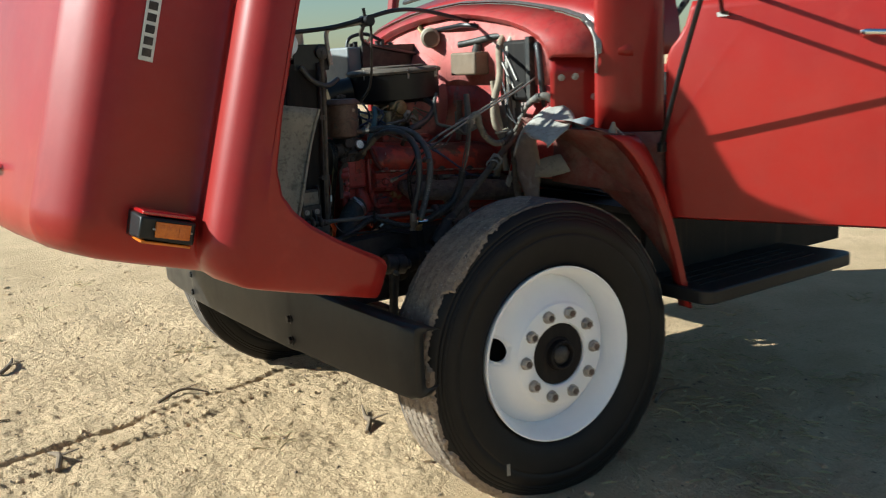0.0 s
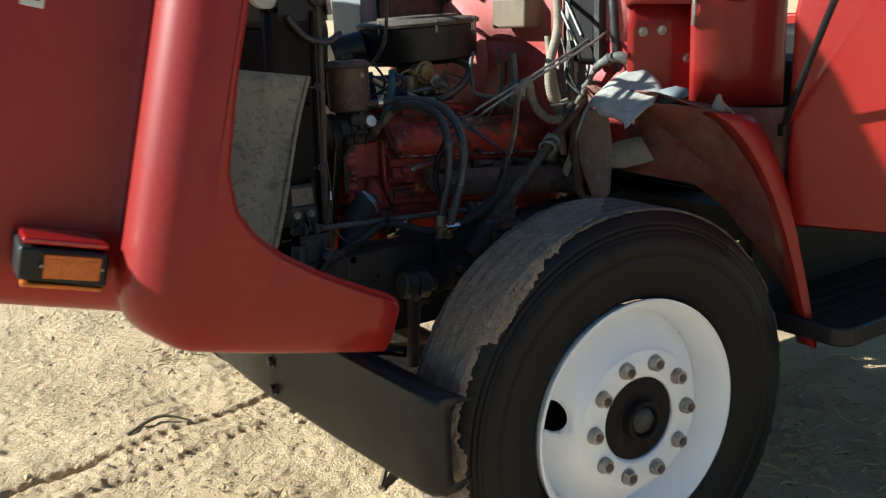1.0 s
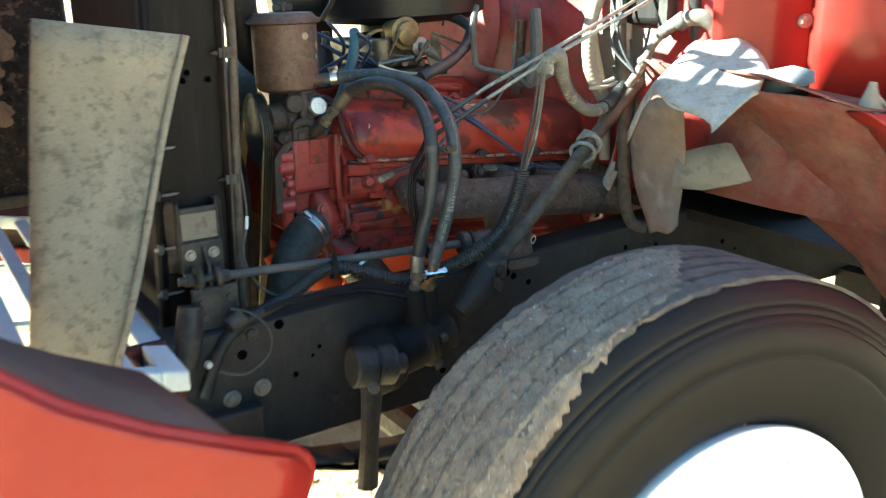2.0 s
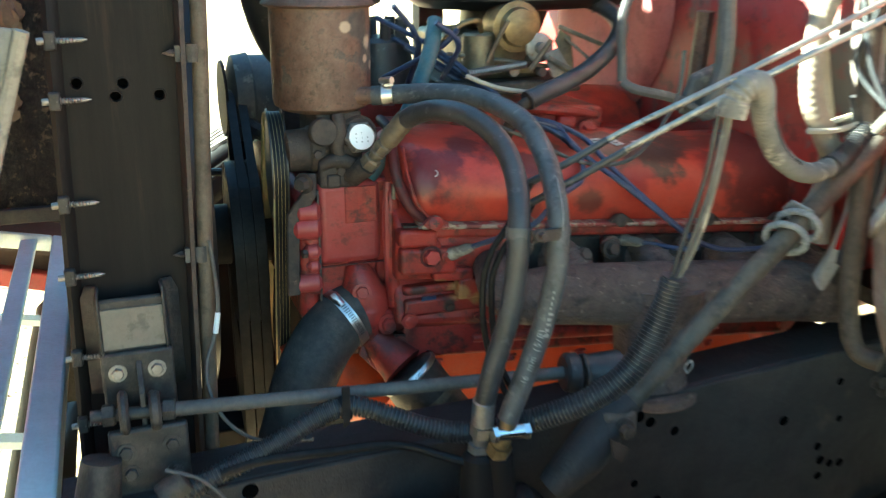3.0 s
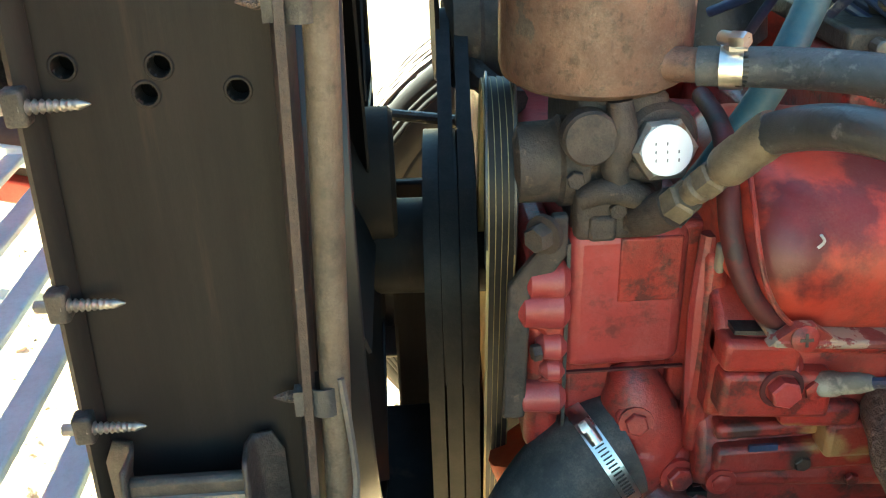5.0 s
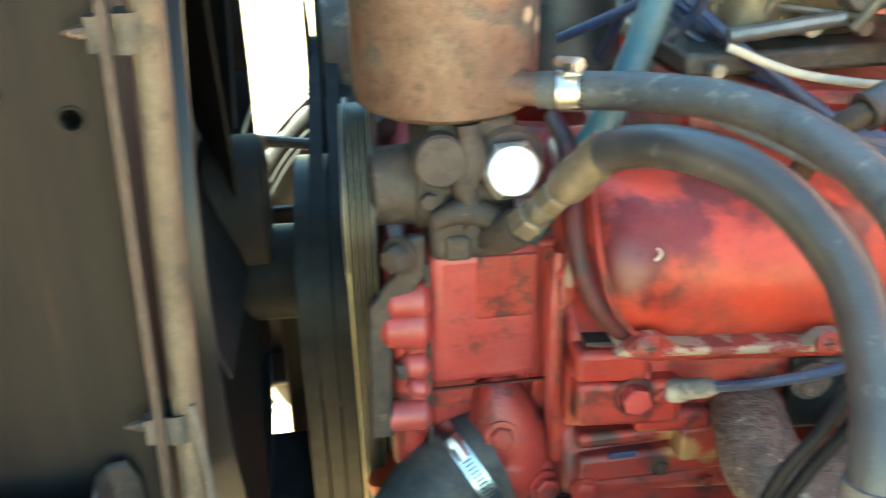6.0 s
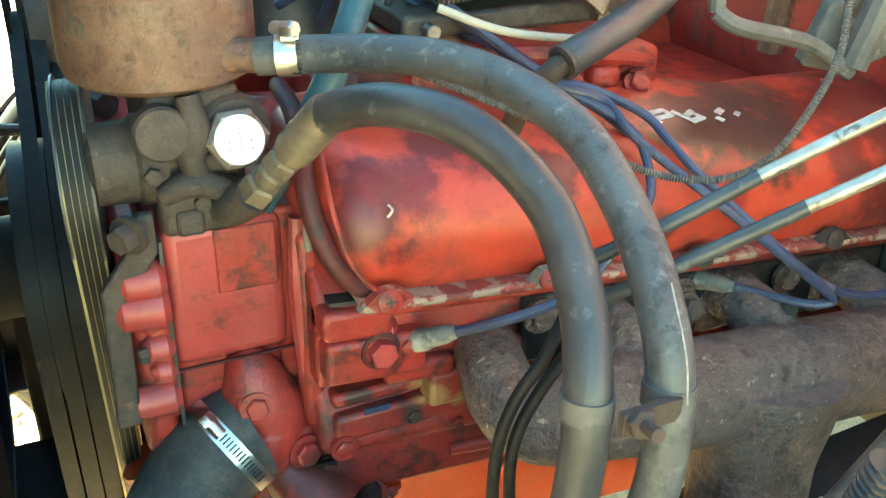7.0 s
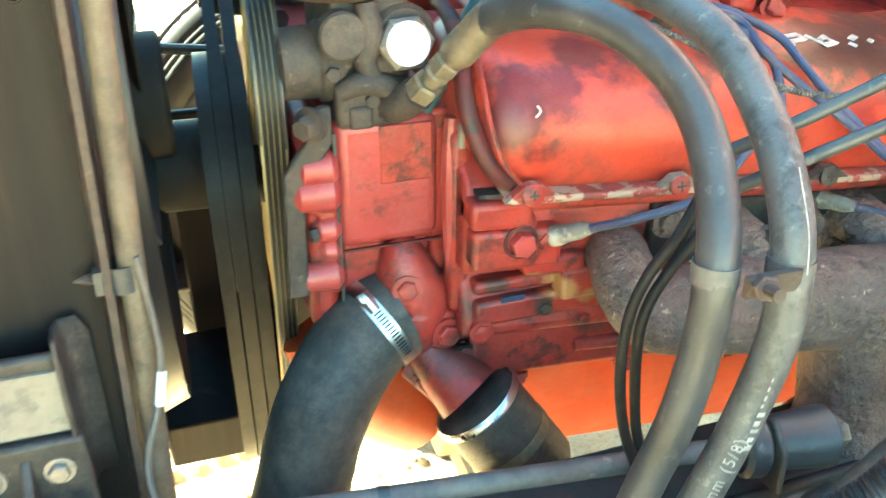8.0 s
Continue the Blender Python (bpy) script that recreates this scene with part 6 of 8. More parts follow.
# exhaust manifold
man = part("exhaust_manifold", Geo().tube([(1.814, 3.005, 0.996), (1.808, 2.982, 0.995), (1.806, 2.962, 0.988), (1.822, 2.945, 0.975), (1.86, 2.936, 0.977), (1.93, 2.930, 0.972), (2.02, 2.928, 0.962), (2.12, 2.928, 0.952), (2.22, 2.928, 0.94), (2.32, 2.93, 0.92)],
                                          [0.025, 0.025, 0.027, 0.032, 0.037, 0.040, 0.043, 0.043, 0.043, 0.04], 20), M["rust"], engine, "rusty brown cast exhaust manifold")
for x in (1.908, 2.041, 2.168, 2.29):
    z = 1.010 + TILT_X * (x - 1.72)
    g = Geo().tube([(x, 3.014, z + 0.012), (x, 2.985, z + 0.013), (x + 0.003, 2.960, z + 0.002), (x + 0.006, 2.938, z - 0.035)], [0.025, 0.022, 0.026, 0.036], 18)
    run = part("runner", g, M["rust"], man, smooth=60)
    part("port_flange", Geo().box((x - 0.027, 3.001, z - 0.022), (x + 0.027, 3.013, z + 0.016)), M["rust"], run, bevel=0.005)
    bolt(man, (x + 0.012, 2.955, z + 0.022), (0.05, -0.8, 0.6), 0.0085, 0.010, M["pump"], "manifold_bolt")
for x, y, z in ((1.81, 2.938, 0.985), (1.97, 2.972, 1.014), (2.044, 2.935, 0.982), (2.17, 2.94, 0.968)):
    bolt(man, (x, y, z), (0.1, -1, 0.35), 0.009, 0.010, M["pump"], "manifold_bolt")
g = Geo().tube([(2.015, 2.928, 0.975), (2.012, 2.924, 0.94), (2.005, 2.915, 0.905), (2.000, 2.905, 0.865), (2.0, 2.90, 0.845)], [0.062, 0.057, 0.049, 0.046, 0.048], 24)
g.lathe((2.0, 2.90, 0.848), (0, -0.08, -1), [(0, 0.056), (0.003, 0.060), (0.014, 0.060), (0.018, 0.056)], 24)
part("outlet", g, M["rust"], man)
part("outlet_gusset", Geo().prism([(1.955, 2.905, 0.90), (1.945, 2.90, 0.86), (1.965, 2.90, 0.845), (1.985, 2.905, 0.90)], (0, 0.02, 0)), M["rust"], man, bevel=0.005)
part("down_pipe", Geo().tube([(2.0, 2.90, 0.842), (2.01, 2.90, 0.78), (2.08, 2.92, 0.66), (2.3, 2.95, 0.58)], 0.034, 14), M["rust"], engine, "rusty exhaust down pipe")
part("chalk_mark", Geo().tube([(2.028, 2.8635, 0.875), (2.034, 2.862, 0.885), (2.031, 2.862, 0.893), (2.024, 2.8635, 0.884), (2.028, 2.8635, 0.875)], 0.0012, 6), M["whiteink"], man)

# intake side and carburettor
part("intake_manifold", ec(Geo().box((1.78, 3.20, 1.08), (2.28, 3.43, 1.135)).box((1.80, 3.118, 1.10), (2.032, 3.24, 1.203)).box((1.90, 3.10, 1.105), (2.022, 3.13, 1.168)).box((1.955, 3.104, 1.168), (1.985, 3.13, 1.19))), M["engine"], engine, "red intake casting", bevel=0.008, seg=3)
part("casting_ridge", ec(Geo().tube([(1.83, 3.116, 1.195), (1.90, 3.112, 1.198), (1.97, 3.112, 1.196), (2.02, 3.118, 1.19)], [0.006, 0.008, 0.008, 0.005], 10).tube([(2.0, 3.108, 1.185), (2.008, 3.104, 1.15), (2.004, 3.102, 1.118)], [0.006, 0.009, 0.007], 10)), M["engine"], engine)
part("intake_runner", ec(Geo().tube([(2.02, 3.135, 1.142), (2.08, 3.125, 1.140), (2.16, 3.125, 1.134), (2.30, 3.14, 1.12)], [0.020, 0.017, 0.016, 0.018], 16)), M["engine"], engine)
part("runner_stub", ec(Geo().cyl((2.155, 3.118, 1.128), (2.153, 3.116, 1.166), 0.0125, seg=18, soft=0.002)), M["engine"], engine)
part("stub_bore", ec(Geo().cyl((2.153, 3.116, 1.1655), (2.153, 3.116, 1.1668), 0.0065, seg=14)), M["void"], engine)
part("valley_lug", ec(Geo().box((2.055, 3.105, 1.095), (2.10, 3.13, 1.128)).box((2.19, 3.10, 1.095), (2.235, 3.13, 1.132))), M["grease"], engine, bevel=0.004)
part("rear_cover_far", ec(Geo().tube([(1.72, 3.47, 1.12), (2.3, 3.47, 1.12)], 0.075, 14)), M["cover"], engine)
for p_ in ((1.932, 3.102, 1.158), (1.996, 3.099, 1.150), (2.075, 3.104, 1.12), (2.212, 3.10, 1.122)):
    bolt(engine, p_, (0, -0.6, 0.8), 0.009, 0.008, M["engine"], "intake_bolt")
carb = thing("carburettor", (1.9, 3.25, 1.19), "grimy yellow-zinc carburettor with linkage", "carburettor")
part("bowl", Geo().box((1.83, 3.16, 1.215), (1.95, 3.36, 1.275)), M["zinc"], carb, bevel=0.008)
part("horn", Geo().cyl((1.93, 3.27, 1.27), (1.95, 3.28, 1.335), 0.06, 0.07, 24), M["zinc"], carb)
part("choke_drum", Geo().lathe((1.893, 3.13, 1.29), (0, -1, 0), [(-0.04, 0.03), (0, 0.03), (0.004, 0.034), (0.010, 0.034), (0.012, 0.026), (0.022, 0.024), (0.026, 0.012)], 22), M["brass"], carb, "round brass choke drum")
part("base_flange", Geo().box((1.80, 3.13, 1.198), (2.0, 3.38, 1.216)), M["grease"], carb, bevel=0.004)
for a, b, r in (((1.80, 3.14, 1.255), (1.95, 3.12, 1.235), 0.004), ((1.93, 3.10, 1.25), (1.985, 3.09, 1.22), 0.006), ((1.85, 3.12, 1.245), (1.87, 3.1, 1.30), 0.004), ((1.905, 3.10, 1.235), (1.93, 3.09, 1.275), 0.005), ((1.95, 3.11, 1.29), (2.02, 3.10, 1.262), 0.004), ((1.96, 3.11, 1.275), (2.0, 3.08, 1.235), 0.003)):
    part("linkage", Geo().cyl(a, b, r * 0.75, seg=8), M["fitting"], carb)
part("lever", Geo().prism([(1.925, 3.10, 1.255), (1.945, 3.10, 1.262), (1.965, 3.10, 1.235), (1.955, 3.10, 1.212), (1.938, 3.10, 1.225)], (0, 0.004, 0)), M["steel"], carb)
part("return_spring", Geo().tube([(1.82, 3.11, 1.232), (1.90, 3.105, 1.242)], 0.005, 8, rib=0.002, pitch=0.004), M["steel"], carb)
for x, y, z, r, ln in ((1.86, 3.155, 1.262, 0.006, 0.012), (1.90, 3.155, 1.228, 0.008, 0.016), (1.925, 3.15, 1.245, 0.005, 0.02), (1.945, 3.155, 1.225, 0.007, 0.012), (1.84, 3.158, 1.23, 0.006, 0.018), (1.97, 3.13, 1.205, 0.006, 0.012), (1.82, 3.13, 1.205, 0.006, 0.012)):
    part("screw", Geo().cyl((x, y, z), (x, y - ln, z), r, seg=10, soft=0.001), M["steel"], carb)
part("idle_arm", Geo().prism([(1.955, 3.115, 1.285), (1.972, 3.115, 1.275), (1.978, 3.115, 1.235), (1.968, 3.115, 1.205), (1.958, 3.115, 1.21), (1.962, 3.115, 1.245), (1.948, 3.115, 1.27)], (0, 0.004, 0)), M["zinc"], carb, bevel=0.001)
part("cam_plate", Geo().lathe((1.925, 3.118, 1.262), (0, -1, 0), [(0, 0.020), (0.003, 0.020), (0.004, 0.018), (0.004, 0.008), (0.012, 0.007)], 20), M["steel"], carb)
part("fuel_line", Geo().tube([(1.845, 3.13, 1.285), (1.83, 3.11, 1.30), (1.80, 3.11, 1.29), (1.775, 3.13, 1.25), (1.77, 3.16, 1.2)], 0.004, 8), M["brass"], carb)
part("fuel_bowl", Geo().cyl((1.845, 3.14, 1.225), (1.845, 3.14, 1.282), 0.022, seg=16, soft=0.003), M["zinc"], carb)

ac = thing("air_cleaner", (2.0, 3.30, 1.30), "round black air cleaner housing with a dusty lid", "air cleaner")
axc = (-0.03, 0.0, 1)
part("housing", Geo().lathe((1.985, 3.30, 1.305), axc, [(0.0, 0.10), (0.006, 0.165), (0.02, 0.188), (0.118, 0.191), (0.122, 0.188)], 48), M["black"], ac)
part("lid", Geo().lathe((1.985, 3.30, 1.426), axc, [(0.0, 0.191), (0.001, 0.197), (0.010, 0.199), (0.016, 0.193), (0.020, 0.178), (0.024, 0.13), (0.030, 0.13), (0.032, 0.03)], 48), M["pipe"], ac, "dust-covered lid")
for a in (200, 255, 300):
    c_, s_ = math.cos(radians(a)), math.sin(radians(a))
    part("clip", Geo().box((1.985 + 0.190 * c_ - 0.006, 3.30 + 0.190 * s_ - 0.006, 1.405), (1.985 + 0.2 * c_ + 0.005, 3.30 + 0.2 * s_ + 0.005, 1.445)), M["steel"], ac, bevel=0.003)
part("snorkel", Geo().tube([(1.80, 3.34, 1.37), (1.74, 3.36, 1.36), (1.70, 3.37, 1.35)], [0.05, 0.048, 0.05], 18), M["black"], ac)

# power steering pump and its canister
ps = thing("steering_pump", (1.62, 3.1, 1.1), "brown cast power steering pump with a rusty round reservoir", "pump")
CX, CY = 1.6225, 3.112
part("canister", Geo().lathe((CX, CY, 1.196), (0, 0, 1), [(0, 0.044), (0.002, 0.052), (0.007, 0.0595), (0.014, 0.0615), (0.128, 0.0615)], 40), M["can"], ps, "rust-brown canister with flaked paint")
part("canister_lid", Geo().lathe((CX, CY, 1.322), (0, 0, 1), [(0, 0.066), (0.003, 0.071), (0.006, 0.070), (0.012, 0.062), (0.020, 0.055), (0.022, 0.01)], 40), M["can"], ps)
part("wing_nut", Geo().box((CX - 0.02, CY - 0.004, 1.344), (CX + 0.02, CY + 0.004, 1.357)).cyl((CX, CY, 1.34), (CX, CY, 1.36), 0.008), M["grease"], ps, bevel=0.003)
g = Geo().box((1.603, 3.066, 1.105), (1.662, 3.17, 1.200)).box((1.603, 3.056, 1.105), (1.656, 3.07, 1.142)).box((1.625, 3.058, 1.142), (1.660, 3.07, 1.16))
body = part("pump_body", g, M["pump"], ps, bevel=0.006, seg=3)
part("pump_nose", Geo().lathe((1.566, 3.088, 1.150), (1, 0, 0), [(0, 0.020), (0.003, 0.026), (0.028, 0.027), (0.031, 0.030), (0.046, 0.030)], 28), M["pump"], ps)
part("round_plug", Geo().lathe((1.6095, 3.064, 1.1765), (0, -1, 0.1), [(0, 0.0172), (0.013, 0.0172), (0.0152, 0.0155), (0.0156, 0.0)], 30), M["pump"], ps)
part("housing_neck", Geo().lathe((1.6555, 3.085, 1.168), (0.03, -1, 0.12), [(0, 0.0235), (0.022, 0.0235), (0.026, 0.020)], 24), M["pump"], ps)
axn = Vector((0.0, -1, 0.28)).normalized()
cn = Vector((1.6545, 3.058, 1.167))
nut = part("cap_nut", Geo().lathe(cn, axn, [(0, 0.0205), (0.011, 0.0205), (0.0142, 0.0170)], 6, ref=(0.45, 0, 0.9)), M["steel"], ps, "bright hexagon cap nut")
part("cap_face", Geo().lathe(cn + axn * 0.0142, axn, [(0, 0.0158), (0.0012, 0.0154)], 28), M["capwhite"], nut, "white stamped cap face")
for k, dx in enumerate((-0.007, 0.0, 0.007)):
    c0 = cn + axn * 0.0156 + Vector((dx, 0, 0))
    for j in range(3 if k != 2 else 2):
        o = c0 + Vector((0, 0.0, 0)) + Vector((0, 0.28, 1)).normalized() * (-0.006 + 0.005 * j)
        part("stamp", Geo().box((-0.0004, -0.0002, -0.0010), (0.0004, 0.0002, 0.0010), Matrix.Translation(o)), M["battery"], nut)
part("casting_rib", Geo().tube([(1.628, 3.060, 1.198), (1.630, 3.056, 1.175), (1.626, 3.056, 1.158), (1.632, 3.055, 1.14)], [0.008, 0.010, 0.009, 0.007], 10).tube([(1.606, 3.058, 1.135), (1.622, 3.054, 1.142), (1.640, 3.054, 1.138), (1.655, 3.058, 1.128)], [0.007, 0.009, 0.009, 0.006], 10), M["pump"], body, smooth=60)
part("casting_lug", Geo().box((1.612, 3.053, 1.106), (1.630, 3.062, 1.124)).box((1.634, 3.053, 1.112), (1.648, 3.060, 1.130)), M["pump"], body, bevel=0.003)
for x, z in ((1.602, 1.150), (1.63, 1.128), (1.650, 1.118)):
    bolt(body, (x, 3.056, z), (0, -1, 0), 0.006, 0.004, M["pump"], "body_bolt", False)
part("pulley", Geo().lathe((1.5535, 3.136, 1.125), (0.9945, -0.1045, 0), [(0, 0.02), (0, 0.066), (0.001, 0.070), (0.0025, 0.070), (0.0035, 0.060), (0.0185, 0.060), (0.0195, 0.070), (0.021, 0.070), (0.022, 0.066), (0.022, 0.03)], 48), M["rubber_dk"], ps)
# slotted adjuster strap
g = Geo().prism([(1.588, 3.05, 1.128), (1.598, 3.05, 1.128), (1.598, 3.05, 1.100), (1.588, 3.05, 1.085), (1.575, 3.05, 1.070), (1.572, 3.05, 0.972), (1.556, 3.05, 0.972), (1.560, 3.05, 1.078), (1.572, 3.05, 1.094), (1.580, 3.05, 1.104)], (0, 0.008, 0))
strap_ = part("adjuster_strap", g, M["pump"], ps, "brown slotted adjuster strap", bevel=0.002)
bolt(strap_, (1.582, 3.046, 1.118), (-0.7, -0.7, 0), 0.009, 0.012, M["pump"], "strap_bolt")

# belts and pulleys


def belt(c0, r0, c1, r1, x, width, material, name="belt", depth=0.006):
    """A belt round two pulleys whose shafts run along x."""
    (y0, z0), (y1, z1) = c0, c1
    d, base = math.hypot(y1 - y0, z1 - z0), math.atan2(z1 - z0, y1 - y0)
    off = math.acos((r0 - r1) / d)
    loop = [(y0 + r0 * math.cos(a), z0 + r0 * math.sin(a), a) for a in np.linspace(base + off, base + 2 * math.pi - off, 22)]
    loop += [(y1 + r1 * math.cos(a), z1 + r1 * math.sin(a), a) for a in np.linspace(base - off, base + off, 22)]
    rws = []
    for y, z, a in loop + loop[:1]:
        ny, nz = math.cos(a), math.sin(a)
        rws.append([(x, y - depth * ny, z - depth * nz), (x - 0.001, y, z), (x + width + 0.001, y, z), (x + width, y - depth * ny, z - depth * nz)])
    return Geo().grid(rws, closed=True)


drive = thing("belt_drive", (1.52, 3.3, 0.68), "black fan and crank pulleys with drive belts", "pulleys")
grooves = [(0, 0.03)]
for k in range(3):
    o = 0.002 + 0.0165 * k
    grooves += [(o, 0.118), (o + 0.002, 0.120), (o + 0.006, 0.104), (o + 0.009, 0.104), (o + 0.013, 0.120), (o + 0.015, 0.118)]
grooves.append((0.052, 0.03))
FAN_C, CRANK_C, ALT_C, PS_C = (3.30, 0.972), (3.31, 0.735), (3.40, 1.150), (3.135, 1.125)      # (y, z) of the shafts
part("fan_pulley", Geo().lathe((1.502, *FAN_C), (1, 0, 0), [(d * 0.9, r) for d, r in grooves], 64), M["sootblack"], drive)
part("crank_pulley", Geo().lathe((1.502, *CRANK_C), (1, 0, 0), [(d, r * 0.95) for d, r in grooves], 56), M["sootblack"], drive)
part("alternator_pulley", Geo().lathe((1.515, *ALT_C), (1, 0, 0), [(d * 0.62, r * 0.27) for d, r in grooves], 32), M["sootblack"], drive)
part("shaft", Geo().cyl((1.42, 3.30, 0.985), (1.60, 3.30, 0.985), 0.045, seg=20), M["sootblack"], drive)
for x in (1.517, 1.5335):
    part("belt", belt(FAN_C, 0.121, ALT_C, 0.0325, x, 0.0105, None), M["belt"], drive)
for x in (1.503, 1.5185, 1.5335):
    part("belt", belt(FAN_C, 0.1205, CRANK_C, 0.114, x, 0.0115, None), M["belt"], drive)
pb = part("steering_belt", belt(PS_C, 0.0665, (3.30, 0.76), 0.105, 1.549, 0.0175, None, depth=0.008), M["beltdust"], drive, "grey belt with dusty yellow edges")
for k in range(4):
    part("belt_rib", belt(PS_C, 0.0672, (3.30, 0.76), 0.1057, 1.5510 + 0.0042 * k, 0.0017, None, depth=0.004), M["belt"], pb)
drive.rotation_euler, drive.location = (0, 0, radians(-3.5)), (1.534, 3.2995, 0.68)
alt = thing("alternator", (1.56, 3.44, 1.14), "dusty grey alternator above the fan pulley", "alternator")
part("body", Geo().lathe((1.545, 3.43, 1.165), (1, 0, 0), [(0, 0.045), (0.006, 0.066), (0.03, 0.07), (0.034, 0.066), (0.075, 0.066), (0.08, 0.07), (0.11, 0.066), (0.12, 0.04)], 32), M["loom"], alt)
part("fins", Geo().lathe((1.534, 3.43, 1.165), (1, 0, 0), [(0, 0.02), (0, 0.058), (0.004, 0.06), (0.007, 0.02)], 24), M["sootblack"], alt)
part("bracket", Geo().tube([(1.55, 3.43, 1.16), (1.57, 3.36, 1.13), (1.60, 3.30, 1.12)], 0.012, 8), M["grease"], alt)
part("cross_rod", Geo().cyl((1.43, 3.62, 1.01), (1.62, 3.52, 1.02), 0.007, seg=10), M["grease"], drive)

# ---------- hoses, wires and rods ----------
def hose(name, pts, r, material, label, category="hose", **kw):
    return single(name, Geo().tube(pts, r, **kw), material, label, category)


UP = [(1.672, 3.055, 1.2185), (1.70, 3.04, 1.221), (1.735, 3.012, 1.225), (1.765, 2.985, 1.225), (1.790, 2.95, 1.218), (1.803, 2.90, 1.206), (1.806, 2.86, 1.184), (1.801, 2.82, 1.158), (1.794, 2.79, 1.125), (1.790, 2.78, 1.075), (1.779, 2.78, 1.02), (1.762, 2.78, 0.967), (1.740, 2.782, 0.905)]
up = thing("return_hose", (1.75, 2.9, 0.9), "dusty grey-black rubber return hose with a steel clamp", "hose")
part("hose", Geo().tube(UP, 0.0118, 18, 8), M["rubber"], up)
g = Geo().lathe((1.689, 3.046, 1.2203), (1, -0.45, 0.08), [(-0.0065, 0.0125), (-0.0065, 0.0135), (0.0065, 0.0135), (0.0065, 0.0125)], 28, close=False)
cl = part("hose_clamp", g, M["bright"], up, "bright worm-drive clamp")
for k in range(7):
    th_ = radians(-38 + 13 * k)
    part("clamp_slot", Geo().box((-0.0048, -0.0004, -0.0007), (0.0048, 0.0004, 0.0007), Matrix.Translation((1.6885, 3.0463 - 0.0137 * math.cos(th_), 1.2203 + 0.0137 * math.sin(th_))) @ Matrix.Rotation(radians(-24), 4, "Z") @ Matrix.Rotation(-th_, 4, "X")), M["ink"], cl)
part("clamp_screw", Geo().hexnut((1.684, 3.036, 1.2385), (1.689, 3.028, 1.240), 0.0052).cyl((1.681, 3.046, 1.2375), (1.685, 3.036, 1.2385), 0.0042, seg=12).box((1.682, 3.036, 1.2315), (1.693, 3.044, 1.2355)), M["bright"], cl)
part("outlet_pipe", Geo().cyl((1.650, 3.07, 1.2175), (1.685, 3.048, 1.2195), 0.0105, seg=14), M["can"], up)
def lettering(text, height):
    """Flat glyph meshes of the built-in font, one for each sign, with their place along the line."""
    out, at = [], 0.0
    for sign in text:
        if sign == " ":
            at += 0.45 * height
            continue
        cu = bpy.data.curves.new("sign", "FONT")
        cu.body, cu.size, cu.resolution_u = sign, height, 2
        tmp = bpy.data.objects.new("sign", cu)
        me = bpy.data.meshes.new_from_object(tmp)
        vs, fs = [tuple(v.co) for v in me.vertices], [tuple(p.vertices) for p in me.polygons]
        bpy.data.objects.remove(tmp)
        bpy.data.curves.remove(cu)
        bpy.data.meshes.remove(me)
        wide = max(v[0] for v in vs)
        out.append((at, vs, fs))
        at += wide + 0.14 * height
    return out


def print_on_hose(text, height, start, path, radius, side):
    """Signs laid on a hose's surface, reading up along its path from the point start metres from its end."""
    pts, _ = curve(path, 8)
    pts = pts[::-1]
    for at, vs, fs in lettering(text, height):
        d, k = start + at, 0
        while k < len(pts) - 2 and d > (pts[k + 1] - pts[k]).length:
            d -= (pts[k + 1] - pts[k]).length
            k += 1
        along = (pts[k + 1] - pts[k]).normalized()
        out_ = (Vector(side) - along * along.dot(Vector(side))).normalized()
        up_ = out_.cross(along)
        m = Matrix.Translation(pts[k] + along * d + out_ * (radius + 0.0002)) @ Matrix((along, up_, out_)).transposed().to_4x4()
        part("printed_sign", Geo().add([m @ Vector((v[0], v[1] - height * 0.35, 0)) for v in vs], fs), M["chalk"], up)


print_on_hose("16 mm (5/8)", 0.0105, 0.048, UP, 0.0118, (-0.35, -0.85, 0.35))
for k in range(9):
    a, b = Vector((1.7842, 2.7685, 1.052)), Vector((1.7755, 2.7685, 1.005))
    part("printed_mark", Geo().box((-0.0026, -0.0003, -0.0012 - 0.0006 * (k % 3)), (0.0026 - 0.001 * (k % 2), 0.0003, 0.0012), Matrix.Translation(a.lerp(b, k / 8.0)) @ Matrix.Rotation(radians(10), 4, "Y")), M["chalk"], up)
part("chalk_line", Geo().tube([(1.7965, 2.801, 1.165), (1.794, 2.781, 1.138), (1.790, 2.7705, 1.118)], 0.0005, 6), M["chalk"], up)

LO = [(1.693, 2.993, 1.1975), (1.703, 2.968, 1.210), (1.716, 2.94, 1.2175), (1.735, 2.91, 1.2165), (1.752, 2.88, 1.204), (1.763, 2.852, 1.182), (1.761, 2.82, 1.152), (1.752, 2.795, 1.118), (1.748, 2.79, 1.07), (1.741, 2.79, 1.02), (1.727, 2.792, 0.968), (1.7195, 2.799, 0.92)]
lo = thing("pressure_hose", (1.72, 2.85, 0.86), "black rubber pressure hose with crimped steel fittings", "hose")
part("hose", Geo().tube(LO, 0.0118, 18, 8), M["rubber_dk"], lo)
F0, F1 = Vector((1.6595, 3.034, 1.139)), Vector((1.693, 2.993, 1.1975))
ax = (F1 - F0).normalized()
g = Geo().hexnut(F0 - ax * 0.002, F0 + ax * 0.012, 0.0122).lathe(F0, ax, [(0.011, 0.0072), (0.017, 0.0072), (0.018, 0.0092), (0.022, 0.0094), (0.024, 0.0078), (0.028, 0.0078)], 20)
